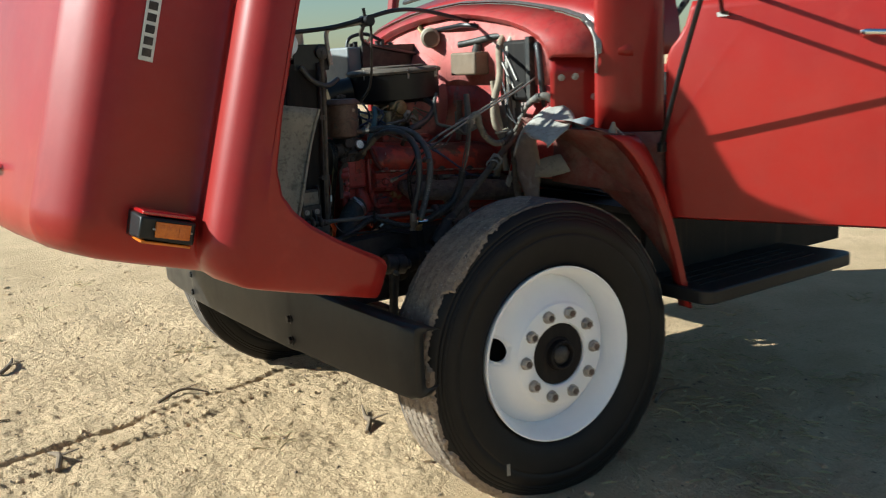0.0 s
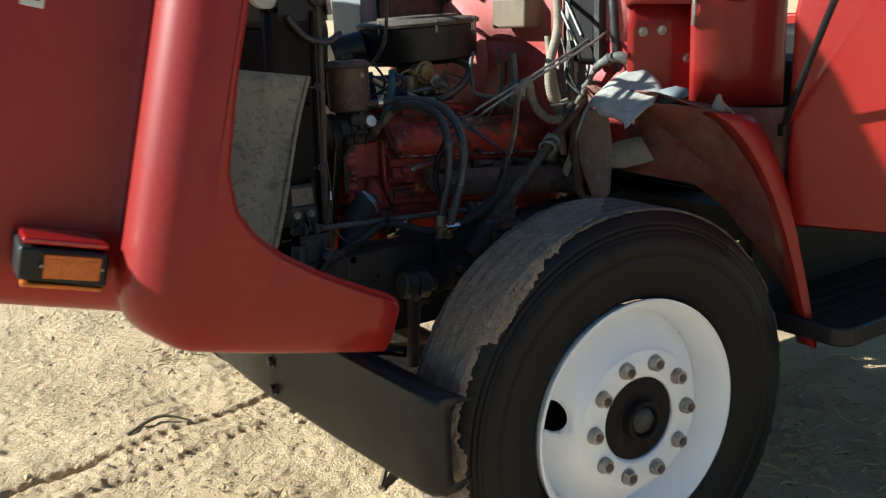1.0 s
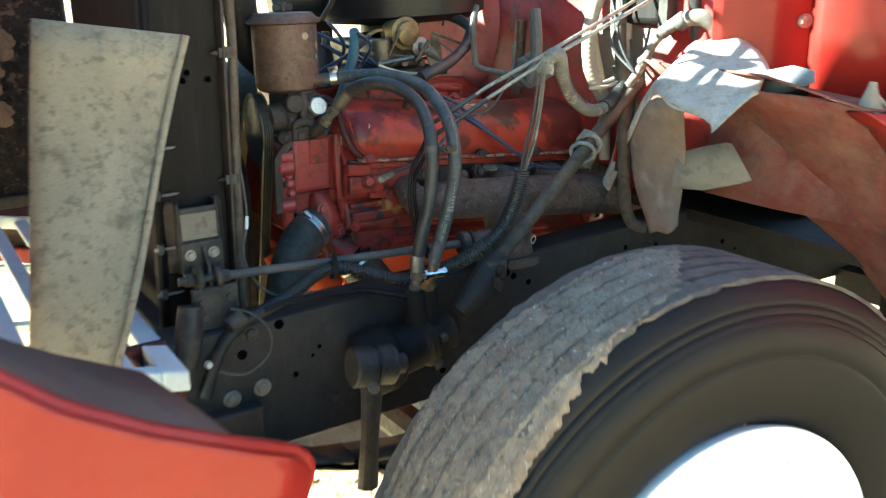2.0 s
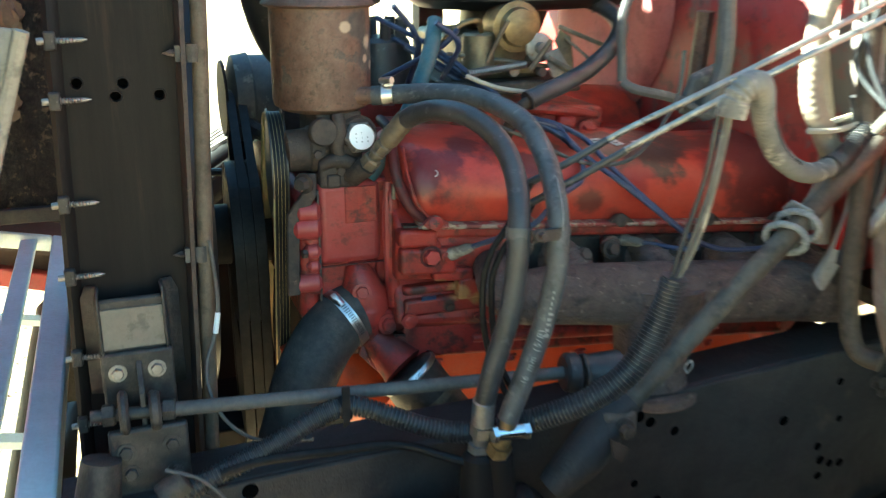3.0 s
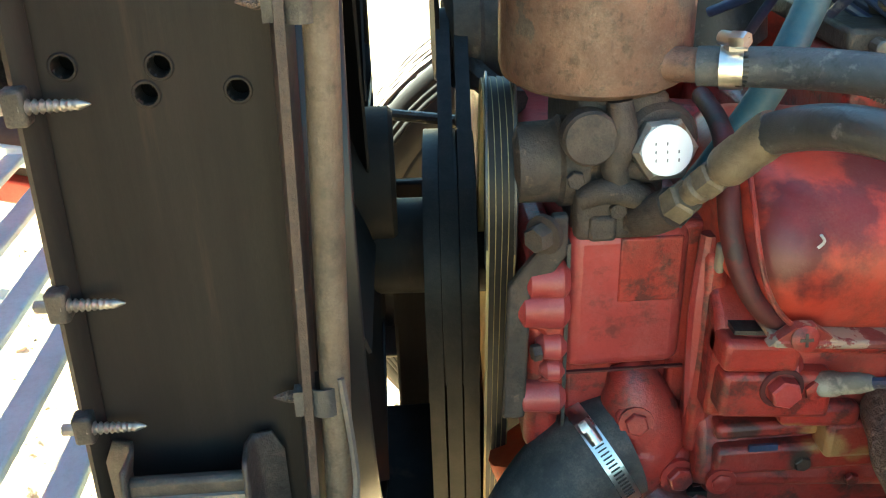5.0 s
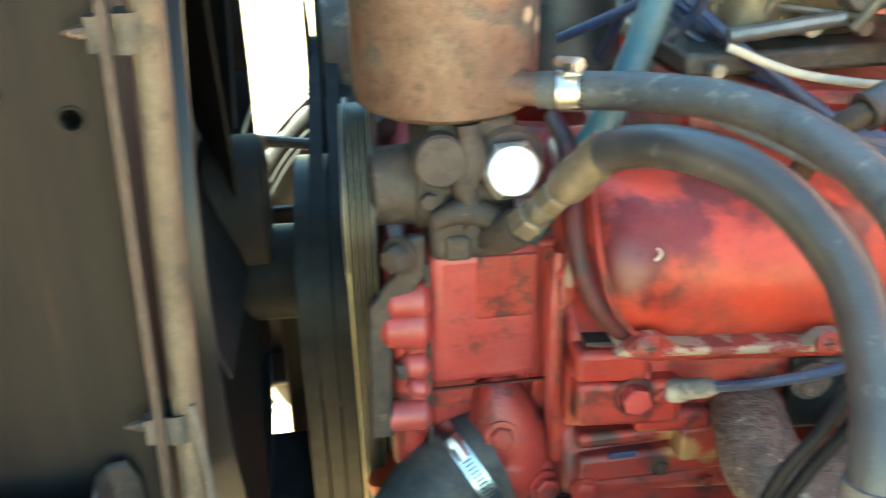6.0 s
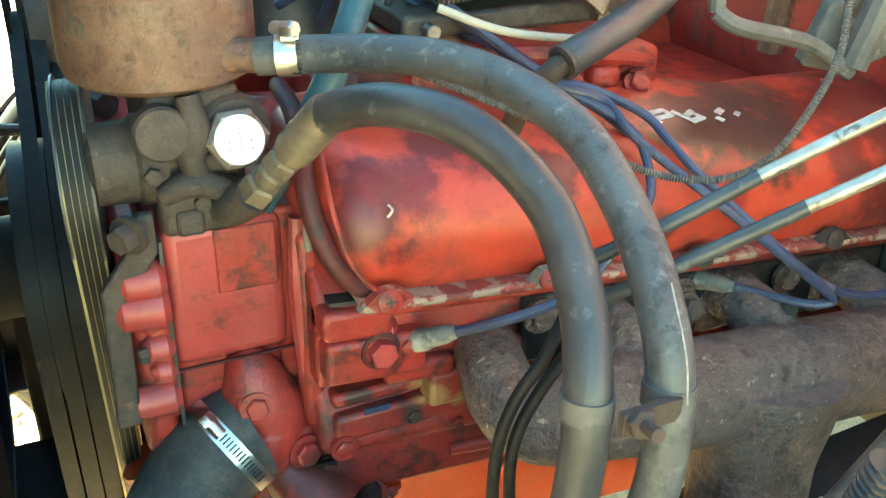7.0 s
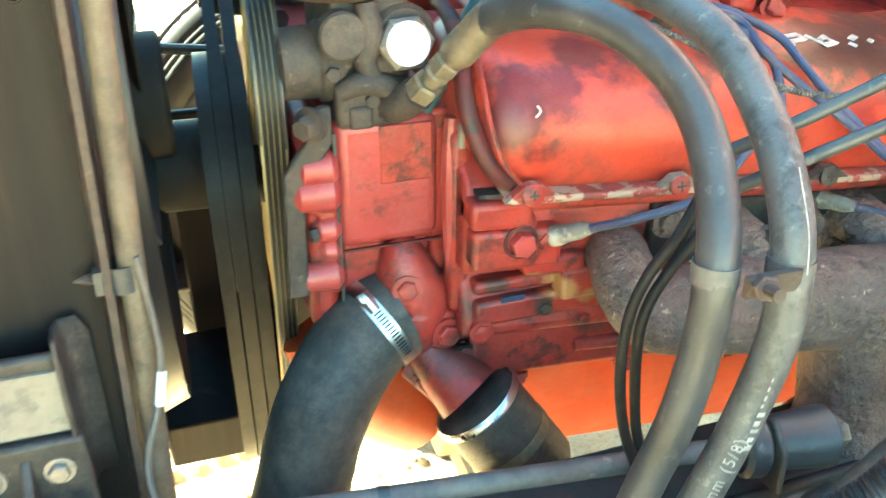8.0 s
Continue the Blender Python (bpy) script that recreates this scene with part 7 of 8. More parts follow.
g.hexnut(F0 + ax * 0.027, F0 + ax * 0.038, 0.0112).lathe(F0, ax, [(0.037, 0.0085), (0.041, 0.0085), (0.042, 0.0112), (0.046, 0.0126), (0.060, 0.0128), (0.062, 0.0122), (0.070, 0.0128), (0.082, 0.0126), (0.085, 0.0118)], 24)
part("crimp_fitting", g, M["fitting"], lo, "dirty brass-brown crimped fitting")
part("elbow", Geo().tube([F0 - ax * 0.002, F0 - ax * 0.02 + Vector((-0.004, 0.01, -0.002)), (1.648, 3.075, 1.122)], 0.013, 12), M["pump"], lo)
g = Geo().cyl((1.7195, 2.799, 0.925), (1.7185, 2.801, 0.893), 0.0130, seg=18, soft=0.002)
g.hexnut((1.7185, 2.801, 0.893), (1.718, 2.803, 0.878), 0.013).cyl((1.718, 2.803, 0.878), (1.7175, 2.805, 0.862), 0.009, seg=12).hexnut((1.7175, 2.805, 0.868), (1.717, 2.806, 0.855), 0.013)
part("end_fitting", g, M["steel"], lo, "plated steel end fitting")
g = Geo().tube([(1.743, 2.782, 0.907), (1.738, 2.785, 0.885), (1.732, 2.79, 0.862)], 0.010, 12).hexnut((1.735, 2.787, 0.872), (1.732, 2.79, 0.858), 0.014)
part("return_fitting", g, M["brass"], up, "brass end fitting")
g = Geo().cyl((1.726, 2.782, 0.890), (1.758, 2.780, 0.889), 0.009, seg=14).hexnut((1.758, 2.780, 0.889), (1.766, 2.7795, 0.889), 0.010).hexnut((1.722, 2.782, 0.890), (1.729, 2.782, 0.890), 0.010)
part("bright_union", g, M["chrome"], up, "shiny chrome union")
# double clamp that ties the two hoses
dc = thing("double_clamp", (1.77, 2.78, 1.1), "dusty steel double clamp tying two hoses", "clamp")
g = Geo()
for (px, py) in ((1.7515, 2.7945), (1.7930, 2.7872)):
    g.lathe((px, py, 1.113), (0.06, 0.12, 1), [(-0.0058, 0.0118), (-0.0058, 0.0131), (0.0058, 0.0131), (0.0058, 0.0118)], 24, close=False)
part("band", g, M["loom"], dc)
g = Geo().box((1.757, 2.7735, 1.107), (1.790, 2.7775, 1.1195)).cyl((1.766, 2.779, 1.1135), (1.7635, 2.757, 1.1185), 0.0036, seg=10)
g.hexnut((1.7655, 2.7735, 1.1145), (1.7645, 2.767, 1.116), 0.0075)
part("clamp_bolt", g, M["pump"], dc)

# lower radiator hose
lr = thing("lower_radiator_hose", (1.56, 3.02, 0.78), "thick dusty black radiator hose with a bright clamp", "hose")
part("hose", Geo().tube([(1.645, 3.064, 0.934), (1.622, 3.058, 0.925), (1.592, 3.045, 0.898), (1.565, 3.03, 0.855), (1.547, 3.02, 0.80), (1.525, 3.02, 0.75), (1.46, 3.03, 0.735), (1.41, 3.05, 0.74)], 0.0405, 26, 6), M["radhose"], lr)
aq = Vector((-0.023, -0.006, -0.012)).normalized()
cq = Vector((1.630, 3.061, 0.928))
cl = part("hose_clamp", Geo().lathe(cq, aq, [(-0.0065, 0.0405), (-0.0065, 0.0422), (0.0065, 0.0422), (0.0065, 0.0405)], 40, close=False), M["bright"], lr, "bright worm-drive clamp")
uq = (Vector((-0.25, -0.8, 0.45)) - aq * aq.dot(Vector((-0.25, -0.8, 0.45)))).normalized()
vq = aq.cross(uq)
for k in range(15):
    a = radians(-12 + 4.4 * k)
    o = cq + (uq * math.cos(a) - vq * math.sin(a)) * 0.0424
    rad_ = (o - cq).normalized()
    mm = Matrix((aq, rad_.cross(aq), rad_)).transposed().to_4x4()
    part("clamp_slot", Geo().box((-0.0036, -0.0006, -0.0003), (0.0036, 0.0006, 0.0003), Matrix.Translation(o) @ mm), M["ink"], cl)
o = cq + (uq * math.cos(radians(-30)) - vq * math.sin(radians(-30))) * 0.046
part("clamp_screw", Geo().hexnut(o - vq * 0.001, o + vq * 0.007, 0.0062).cyl(o - vq * 0.012, o, 0.0048), M["bright"], cl)

# corrugated sleeves, wires
lm = thing("wire_sleeve", (1.7, 2.82, 0.83), "grey corrugated wire sleeve along the frame", "cable sleeve")
part("sleeve", Geo().tube([(1.908, 2.74, 1.064), (1.899, 2.745, 1.019), (1.872, 2.75, 0.961), (1.828, 2.765, 0.921), (1.763, 2.80, 0.886), (1.708, 2.82, 0.875), (1.664, 2.83, 0.885), (1.627, 2.84, 0.900), (1.585, 2.852, 0.914), (1.547, 2.855, 0.906), (1.514, 2.853, 0.890), (1.469, 2.85, 0.872), (1.427, 2.848, 0.858), (1.385, 2.845, 0.838), (1.352, 2.842, 0.80), (1.325, 2.84, 0.735)], [0.0128, 0.0138, 0.0142, 0.0138, 0.0124, 0.0116] + [0.0108] * 10, 14, 8, rib=0.0018, pitch=0.0046), M["splitloom"], lm)
part("hanger_strap", Geo().prism([(1.571, 2.8385, 0.944), (1.580, 2.8385, 0.944), (1.579, 2.8385, 0.900), (1.572, 2.8385, 0.896)], (0, 0.0022, 0)).lathe((1.576, 2.853, 0.912), (0.93, 0.1, 0.2), [(-0.004, 0.0125), (-0.004, 0.0138), (0.004, 0.0138), (0.004, 0.0125)], 20, close=False), M["belt"], lm, "black hanger strap")
part("end_collar", Geo().lathe((1.392, 2.846, 0.857), (0.8, 0.1, 0.5), [(-0.016, 0.012), (-0.014, 0.0150), (0.014, 0.0150), (0.016, 0.012)], 16), M["grease"], lm)
for k, (dx, dy) in enumerate(((0, 0), (0.0075, 0.003), (-0.0075, 0.002))):
    part("wire", Geo().tube([(1.925 + dx, 2.705 + dy, 1.246), (1.921 + dx, 2.712 + dy, 1.174), (1.915 + dx * 1.3, 2.725 + dy, 1.111), (1.908 + dx * 0.6, 2.74 + dy, 1.055)], 0.0025, 8), (M["loom"], M["sleeve"], M["rubber_dk"])[k], lm)
lu = thing("harness_sleeve", (2.1, 2.77, 1.14), "dusty split corrugated harness sleeve in a loop", "cable sleeve")
part("sleeve", Geo().tube([(1.927, 2.702, 1.240), (1.932, 2.70, 1.258), (1.945, 2.70, 1.268), (1.965, 2.71, 1.262), (1.995, 2.735, 1.224), (2.045, 2.765, 1.178), (2.12, 2.80, 1.145), (2.19, 2.825, 1.15), (2.235, 2.84, 1.18), (2.27, 2.86, 1.23), (2.30, 2.87, 1.275), (2.345, 2.885, 1.28)], [0.013] * 4 + [0.0115] * 7 + [0.016], 12, 8, rib=0.0016, pitch=0.006), M["sleeve"], lu)
part("wrapped_length", Geo().tube([(2.165, 2.8155, 1.146), (2.19, 2.825, 1.15), (2.215, 2.833, 1.163), (2.235, 2.84, 1.18)], 0.0128, 14, 8, rib=0.0018, pitch=0.0045), M["splitloom"], lu, "black wrapped length")
part("split", Geo().tube([(1.958, 2.698, 1.268), (1.992, 2.724, 1.232), (2.040, 2.754, 1.187), (2.085, 2.775, 1.163)], [0.0030, 0.0046, 0.0044, 0.0022], 8), M["void"], lu, "dark open split")
part("end_ring", Geo().lathe((1.9265, 2.7018, 1.2385), (0.18, -0.02, 1), [(0.0, 0.0105), (-0.001, 0.0142), (0.008, 0.0148), (0.016, 0.0135)], 18, close=False), M["sleeve"], lu)
hc = thing("heater_hoses", (2.22, 2.9, 1.1), "dusty beige heater hoses rising to the firewall", "hose")
part("hose", Geo().tube([(2.34, 2.95, 1.53), (2.29, 2.93, 1.553), (2.25, 2.92, 1.51), (2.235, 2.905, 1.40), (2.19, 2.89, 1.30), (2.183, 2.88, 1.22), (2.205, 2.87, 1.165), (2.235, 2.88, 1.12), (2.24, 2.95, 1.0)], 0.0145, 12, 8, rib=0.0006, pitch=0.009), M["beige"], hc)
part("hose", Geo().tube([(2.34, 2.91, 1.54), (2.29, 2.885, 1.55), (2.258, 2.875, 1.50), (2.262, 2.88, 1.40), (2.26, 2.87, 1.30), (2.262, 2.862, 1.20), (2.265, 2.87, 1.05), (2.25, 2.91, 0.93)], 0.012, 12, 8), M["canvas"], hc)
part("cable_tie", Geo().tube([(2.175, 2.868, 1.178), (2.21, 2.85, 1.182), (2.27, 2.845, 1.20), (2.28, 2.87, 1.20), (2.22, 2.89, 1.18), (2.175, 2.868, 1.178)], 0.004, 6), M["cream"], hc)
for k, (a, b, c_) in enumerate((((2.27, 2.87, 1.35), (2.275, 2.85, 1.22), (2.24, 2.86, 1.02)), ((2.30, 2.88, 1.34), (2.285, 2.84, 1.2), (2.262, 2.83, 1.08)), ((2.25, 2.89, 1.42), (2.29, 2.86, 1.3), (2.25, 2.84, 1.1)))):
    part("wire", Geo().tube([a, b, c_], 0.004, 8), (M["redlens"], M["sleeve"], M["rubber_dk"])[k], hc)
part("fitting", Geo().cyl((2.263, 2.872, 1.395), (2.262, 2.868, 1.32), 0.018, seg=14, soft=0.002).cyl((2.262, 2.868, 1.31), (2.262, 2.866, 1.27), 0.016, seg=14), M["cream"], hc)
part("dark_band", Geo().tube([(2.25, 2.86, 1.22), (2.262, 2.85, 1.12), (2.255, 2.85, 1.0)], [0.02, 0.016, 0.018], 10), M["rubber_dk"], hc)
part("hose", Geo().tube([(2.24, 2.850, 1.365), (2.24, 2.856, 1.28), (2.24, 2.838, 1.13), (2.24, 2.828, 0.965), (2.245, 2.81, 0.90), (2.26, 2.78, 0.89)], 0.0125, 12, 8), M["pipe"], hc, "dusty brown hose")
part("hose", Geo().tube([(2.24, 2.957, 1.38), (2.245, 2.943, 1.26), (2.24, 2.90, 1.14), (2.24, 2.89, 1.02)], 0.0115, 12, 8), M["beige"], hc)
part("upright", Geo().tube([(2.24, 3.145, 1.304), (2.24, 3.136, 1.178)], 0.009, 10), M["loom"], hc)
part("upright", Geo().tube([(2.24, 3.189, 1.30), (2.24, 3.204, 1.13)], 0.013, 10), M["can"], hc)
th = thing("taped_harness", (2.25, 2.75, 1.13), "lumpy taped wire harness entering the firewall", "wire harness")
part("wrapped_wire", Geo().tube([(2.245, 2.875, 1.136), (2.24, 2.802, 1.209), (2.24, 2.755, 1.273), (2.245, 2.713, 1.306), (2.265, 2.672, 1.318), (2.292, 2.650, 1.30)], [0.007, 0.009, 0.008, 0.013, 0.016, 0.018], 12, 10), M["sleeve"], th)
for p_, r_ in (((2.243, 2.735, 1.293), 0.013), ((2.25, 2.700, 1.312), 0.017), ((2.24, 2.785, 1.235), 0.011)):
    part("tape_wrap", Geo().lathe(p_, (0.1, -0.75, 0.55), [(-0.012, r_ * 0.8), (-0.009, r_), (0.008, r_ * 0.95), (0.012, r_ * 0.75)], 14), M["loom"], th)
for k in (0, 2):
    part("wire", Geo().tube([(2.235, 2.90 - 0.02 * k, 1.40), (2.225, 2.86 - 0.012 * k, 1.33), (2.22, 2.83 + 0.012 * k, 1.26), (2.23, 2.80, 1.21)], 0.0032, 8), (M["rubber_dk"], M["sleeve"], M["rubber_dk"], M["loom"], M["pipe"])[k], th)
# control rods
for sheath, tube_ in (([(1.795, 2.868, 1.143), (1.83, 2.850, 1.166), (1.872, 2.833, 1.194)], [(1.868, 2.835, 1.191), (1.90, 2.822, 1.211), (2.0, 2.80, 1.258), (2.2, 2.785, 1.345), (2.30, 2.79, 1.39)]),
                      ([(1.79, 2.860, 1.120), (1.83, 2.835, 1.150), (1.878, 2.804, 1.188)], [(1.874, 2.807, 1.185), (1.90, 2.790, 1.205), (2.0, 2.742, 1.270), (2.2, 2.715, 1.36), (2.30, 2.74, 1.405)])):
    rod = thing("control_cable", sheath[0], "dusty grey steel control cable with a dark sheath end", "cable", group="control cables")
    part("sheath", Geo().tube(sheath, 0.0042, 12, 8), M["rubber_dk"], rod, "dark sheath")
    part("tube", Geo().tube(tube_, 0.0037, 12), M["satin"], rod, "dusty steel tube")
hose("black_cable", [(1.800, 2.866, 1.146), (1.785, 2.862, 1.125), (1.765, 2.853, 1.10), (1.748, 2.853, 1.075), (1.739, 2.853, 1.045), (1.738, 2.852, 1.0), (1.747, 2.85, 0.95), (1.765, 2.84, 0.90)], 0.0037, M["belt"], "thin black cable hanging behind the hoses", "cable")
hose("black_cable", [(1.798, 2.858, 1.124), (1.784, 2.856, 1.100), (1.764, 2.853, 1.078), (1.752, 2.853, 1.055), (1.748, 2.853, 1.03), (1.75, 2.852, 0.99), (1.757, 2.85, 0.945), (1.775, 2.84, 0.90)], 0.0037, M["belt"], "thin black cable hanging behind the hoses", "cable")
# ignition wires
for i, pts in enumerate((
        [(1.775, 2.985, 1.034), (1.80, 2.962, 1.05), (1.840, 2.948, 1.066), (1.862, 2.943, 1.088), (1.88, 2.95, 1.10), (1.903, 2.965, 1.105), (1.921, 2.975, 1.110), (1.932, 2.99, 1.122), (1.936, 3.015, 1.143), (1.918, 3.035, 1.160), (1.888, 3.06, 1.176), (1.874, 3.10, 1.186), (1.85, 3.15, 1.20), (1.76, 3.2, 1.26)],
        [(2.22, 2.95, 0.998), (2.149, 2.94, 1.004), (2.111, 2.94, 1.011), (2.075, 2.945, 1.028), (2.022, 2.96, 1.072), (1.98, 2.995, 1.116), (1.965, 3.015, 1.137), (1.955, 3.035, 1.152), (1.92, 3.05, 1.170), (1.891, 3.065, 1.178), (1.878, 3.11, 1.190), (1.85, 3.16, 1.21), (1.75, 3.22, 1.27)],
        [(2.025, 2.988, 1.013), (2.054, 2.945, 1.015), (2.067, 2.932, 1.017), (2.073, 2.928, 1.022), (2.057, 2.932, 1.037), (2.012, 2.946, 1.074), (1.972, 2.968, 1.108), (1.952, 2.995, 1.126), (1.93, 3.015, 1.147), (1.92, 3.040, 1.166), (1.885, 3.055, 1.178), (1.865, 3.10, 1.194), (1.80, 3.18, 1.25)],
        [(1.955, 3.01, 1.06), (1.962, 3.0, 1.09), (1.955, 3.02, 1.12), (1.93, 3.04, 1.15), (1.885, 3.065, 1.18), (1.84, 3.10, 1.215), (1.79, 3.15, 1.26), (1.72, 3.2, 1.30)])):
    wr = thing("ignition_wire", pts[0], "blue ignition wire with a rubber boot", "wire", group="ignition wires")
    part("wire", Geo().tube(pts, 0.0036, 10), M["blue"], wr)
    a, b = Vector(pts[0]), Vector(pts[1])
    d_ = (a - b).normalized()
    part("boot", Geo().lathe(a + d_ * 0.034, -d_, [(0, 0.0078), (0.004, 0.0086), (0.013, 0.0086), (0.017, 0.0072), (0.029, 0.0068), (0.038, 0.0045)], 16), M["sleeve"], wr, "grey rubber boot")
    part("boot_ring", Geo().lathe(a + d_ * 0.036, -d_, [(0, 0.0075), (0.002, 0.0088), (0.004, 0.0080)], 16), M["bright"], wr)
for a, b in (((1.80, 3.16, 1.22), (1.77, 3.10, 1.30)), ((1.72, 3.18, 1.22), (1.80, 3.10, 1.29)), ((1.76, 3.2, 1.2), (1.72, 3.12, 1.32))):
    m_ = (Vector(a) + Vector(b)) / 2 + Vector((0.02, -0.02, 0.01))
    hose("ignition_wire", [a, tuple(m_), b], 0.0038, M["blue"], "blue ignition wire near the distributor", "wire")
part_d = thing("distributor", (1.74, 3.26, 1.16), "black distributor cap with wire towers", "distributor")
part("cap", Geo().cyl((1.74, 3.26, 1.18), (1.74, 3.26, 1.27), 0.055, 0.045, 24, 0.006), M["rubber_dk"], part_d)
for k in range(8):
    a = k * math.pi / 4
    part("tower", Geo().cyl((1.74 + 0.034 * math.cos(a), 3.26 + 0.034 * math.sin(a), 1.265), (1.74 + 0.036 * math.cos(a), 3.26 + 0.036 * math.sin(a), 1.295), 0.008, seg=10), M["rubber_dk"], part_d)
hose("sheathed_cable", [(2.045, 2.955, 1.27), (2.026, 2.932, 1.222), (2.0, 2.922, 1.188), (1.977, 2.922, 1.160), (1.960, 2.932, 1.143), (1.938, 2.95, 1.135), (1.906, 2.97, 1.14), (1.865, 3.0, 1.160), (1.83, 3.02, 1.176), (1.797, 3.04, 1.19), (1.77, 3.06, 1.20)], 0.0025, M["loom"], "thin spring-sheathed control cable", "cable", rib=0.0007, pitch=0.0020, seg=8)
vh = thing("vent_hose", (1.95, 3.05, 1.19), "black vent hose from the valve cover to the air cleaner", "hose")
part("hose", Geo().tube([(1.852, 2.992, 1.213), (1.872, 2.996, 1.220), (1.91, 3.01, 1.229), (1.955, 3.03, 1.243), (2.005, 3.06, 1.268), (2.03, 3.09, 1.295), (2.02, 3.14, 1.318), (1.98, 3.2, 1.33)], 0.0115, 16), M["rubber_dk"], vh)
part("end_collar", Geo().lathe((1.850, 2.9915, 1.2125), (0.9, 0.18, 0.32), [(0, 0.0085), (0.0005, 0.0122), (0.004, 0.0124), (0.005, 0.0115)], 18, close=False), M["grease"], vh)
single("vent_elbow", Geo().tube([(1.842, 3.040, 1.150), (1.842, 3.022, 1.178), (1.845, 3.003, 1.200), (1.856, 2.993, 1.2145)], 0.0078, 12), M["pump"], "small dirty steel vent elbow on the valve cover", "pipe")
hose("coolant_hose", [(1.78, 3.13, 1.30), (1.765, 3.105, 1.265), (1.745, 3.09, 1.225), (1.725, 3.08, 1.19), (1.70, 3.078, 1.15), (1.668, 3.07, 1.112)], 0.0105, M["teal"], "teal rubber hose beside the pump", "hose")
hose("white_wire", [(1.80, 3.07, 1.235), (1.84, 3.055, 1.220), (1.885, 3.04, 1.214), (1.92, 3.05, 1.21)], 0.003, M["cream"], "pale thin wire across the engine", "wire")
hose("upper_radiator_hose", [(1.42, 3.14, 1.49), (1.50, 3.14, 1.49), (1.555, 3.16, 1.44), (1.57, 3.20, 1.35), (1.60, 3.24, 1.27), (1.66, 3.27, 1.22)], 0.034, M["rubber_dk"], "thick black upper radiator hose", "hose", seg=20)
hose("radiator_cable", [(1.38, 2.95, 1.47), (1.42, 2.945, 1.42), (1.48, 2.95, 1.40), (1.54, 2.98, 1.42)], 0.009, M["rubber_dk"], "black cable looped under the bracket plate", "cable")
# upright thin rod in front of the air cleaner, and the stay bars overhead
bars = thing("hood_stay", (1.9, 3.0, 1.3), "thin black hood stay bars with a pivot above the engine", "stay bars")
part("bar", Geo().tube([(1.34, 2.92, 1.585), (1.50, 2.92, 1.60), (1.64, 2.92, 1.63), (1.80, 2.96, 1.66), (2.0, 3.05, 1.66), (2.25, 3.12, 1.625)], 0.008, 10), M["black"], bars)
part("bar", Geo().tube([(1.64, 2.92, 1.625), (1.78, 3.2, 1.58), (1.98, 3.45, 1.545), (2.3, 3.55, 1.50)], 0.008, 10), M["black"], bars)
part("bar", Geo().tube([(1.50, 2.95, 1.47), (1.49, 2.95, 1.58), (1.53, 2.945, 1.60), (1.63, 2.93, 1.615)], 0.008, 10), M["steel"], bars)
part("pivot", Geo().cyl((1.64, 2.89, 1.62), (1.64, 2.95, 1.62), 0.020, seg=16, soft=0.003), M["black"], bars)
part("thin_rod", Geo().tube([(1.655, 2.92, 1.62), (1.675, 2.95, 1.55), (1.69, 3.0, 1.40), (1.68, 3.06, 1.33)], 0.005, 8), M["grease"], bars)
part("pivot_pin", Geo().cyl((1.635, 2.92, 1.63), (1.63, 2.92, 1.665), 0.006), M["black"], bars)

# steering column shaft and gear
sg = thing("steering_gear", (1.7, 2.78, 0.62), "greasy steering gear with its shaft and joint", "steering gear")
g = Geo().lathe((1.585, 2.80, 0.735), (1, 0, 0.16), [(0, 0.030), (0.006, 0.052), (0.020, 0.060), (0.060, 0.062), (0.075, 0.056), (0.082, 0.046), (0.130, 0.044), (0.138, 0.050), (0.150, 0.050), (0.156, 0.040), (0.200, 0.036), (0.212, 0.024)], 30)
g.cyl((1.718, 2.80, 0.765), (1.7175, 2.804, 0.858), 0.026, 0.020, 20, 0.005).cyl((1.742, 2.795, 0.77), (1.735, 2.79, 0.862), 0.020, 0.015, 18, 0.004)
part("gear_body", g, M["sootblack"], sg)
for k in range(5):
    a = 2 * math.pi * k / 5 + 0.3
    c_, s_ = math.cos(a) * 0.053, math.sin(a) * 0.053
    part("cover_bolt", Geo().hexnut((1.733, 2.80 + c_, 0.759 + s_), (1.746, 2.80 + c_, 0.761 + s_), 0.009), M["grease"], sg)
g = Geo().cyl((1.556, 2.755, 0.763), (1.596, 2.752, 0.758), 0.036, seg=26, soft=0.004).cyl((1.599, 2.752, 0.758), (1.634, 2.749, 0.753), 0.036, seg=26, soft=0.004)
g.cyl((1.634, 2.749, 0.753), (1.656, 2.748, 0.750), 0.019, seg=16, soft=0.003)
part("clamp_head", g, M["grease"], sg, "dusty split clamp head")
part("clamp_seam", Geo().cyl((1.5955, 2.752, 0.758), (1.5995, 2.752, 0.758), 0.0335, seg=24), M["ink"], sg)
part("pitman_arm", Geo().tube([(1.592, 2.752, 0.745), (1.588, 2.748, 0.70), (1.578, 2.742, 0.63), (1.566, 2.735, 0.54)], [0.030, 0.026, 0.022, 0.026], 14, flat=0.7), M["grease"], sg)
part("arm_bolt", Geo().hexnut((1.578, 2.722, 0.735), (1.577, 2.708, 0.734), 0.010), M["steel"], sg)
part("pipe", Geo().tube([(1.72, 2.80, 0.842), (1.69, 2.81, 0.850), (1.633, 2.84, 0.863), (1.56, 2.84, 0.870), (1.486, 2.84, 0.874), (1.44, 2.842, 0.866)], 0.0055, 10), M["belt"], sg, "thin dark fluid pipe")
part("shaft", Geo().cyl((1.905, 2.803, 0.888), (2.30, 2.830, 1.213), 0.0135, seg=18), M["pipe"], sg, "long steering shaft")
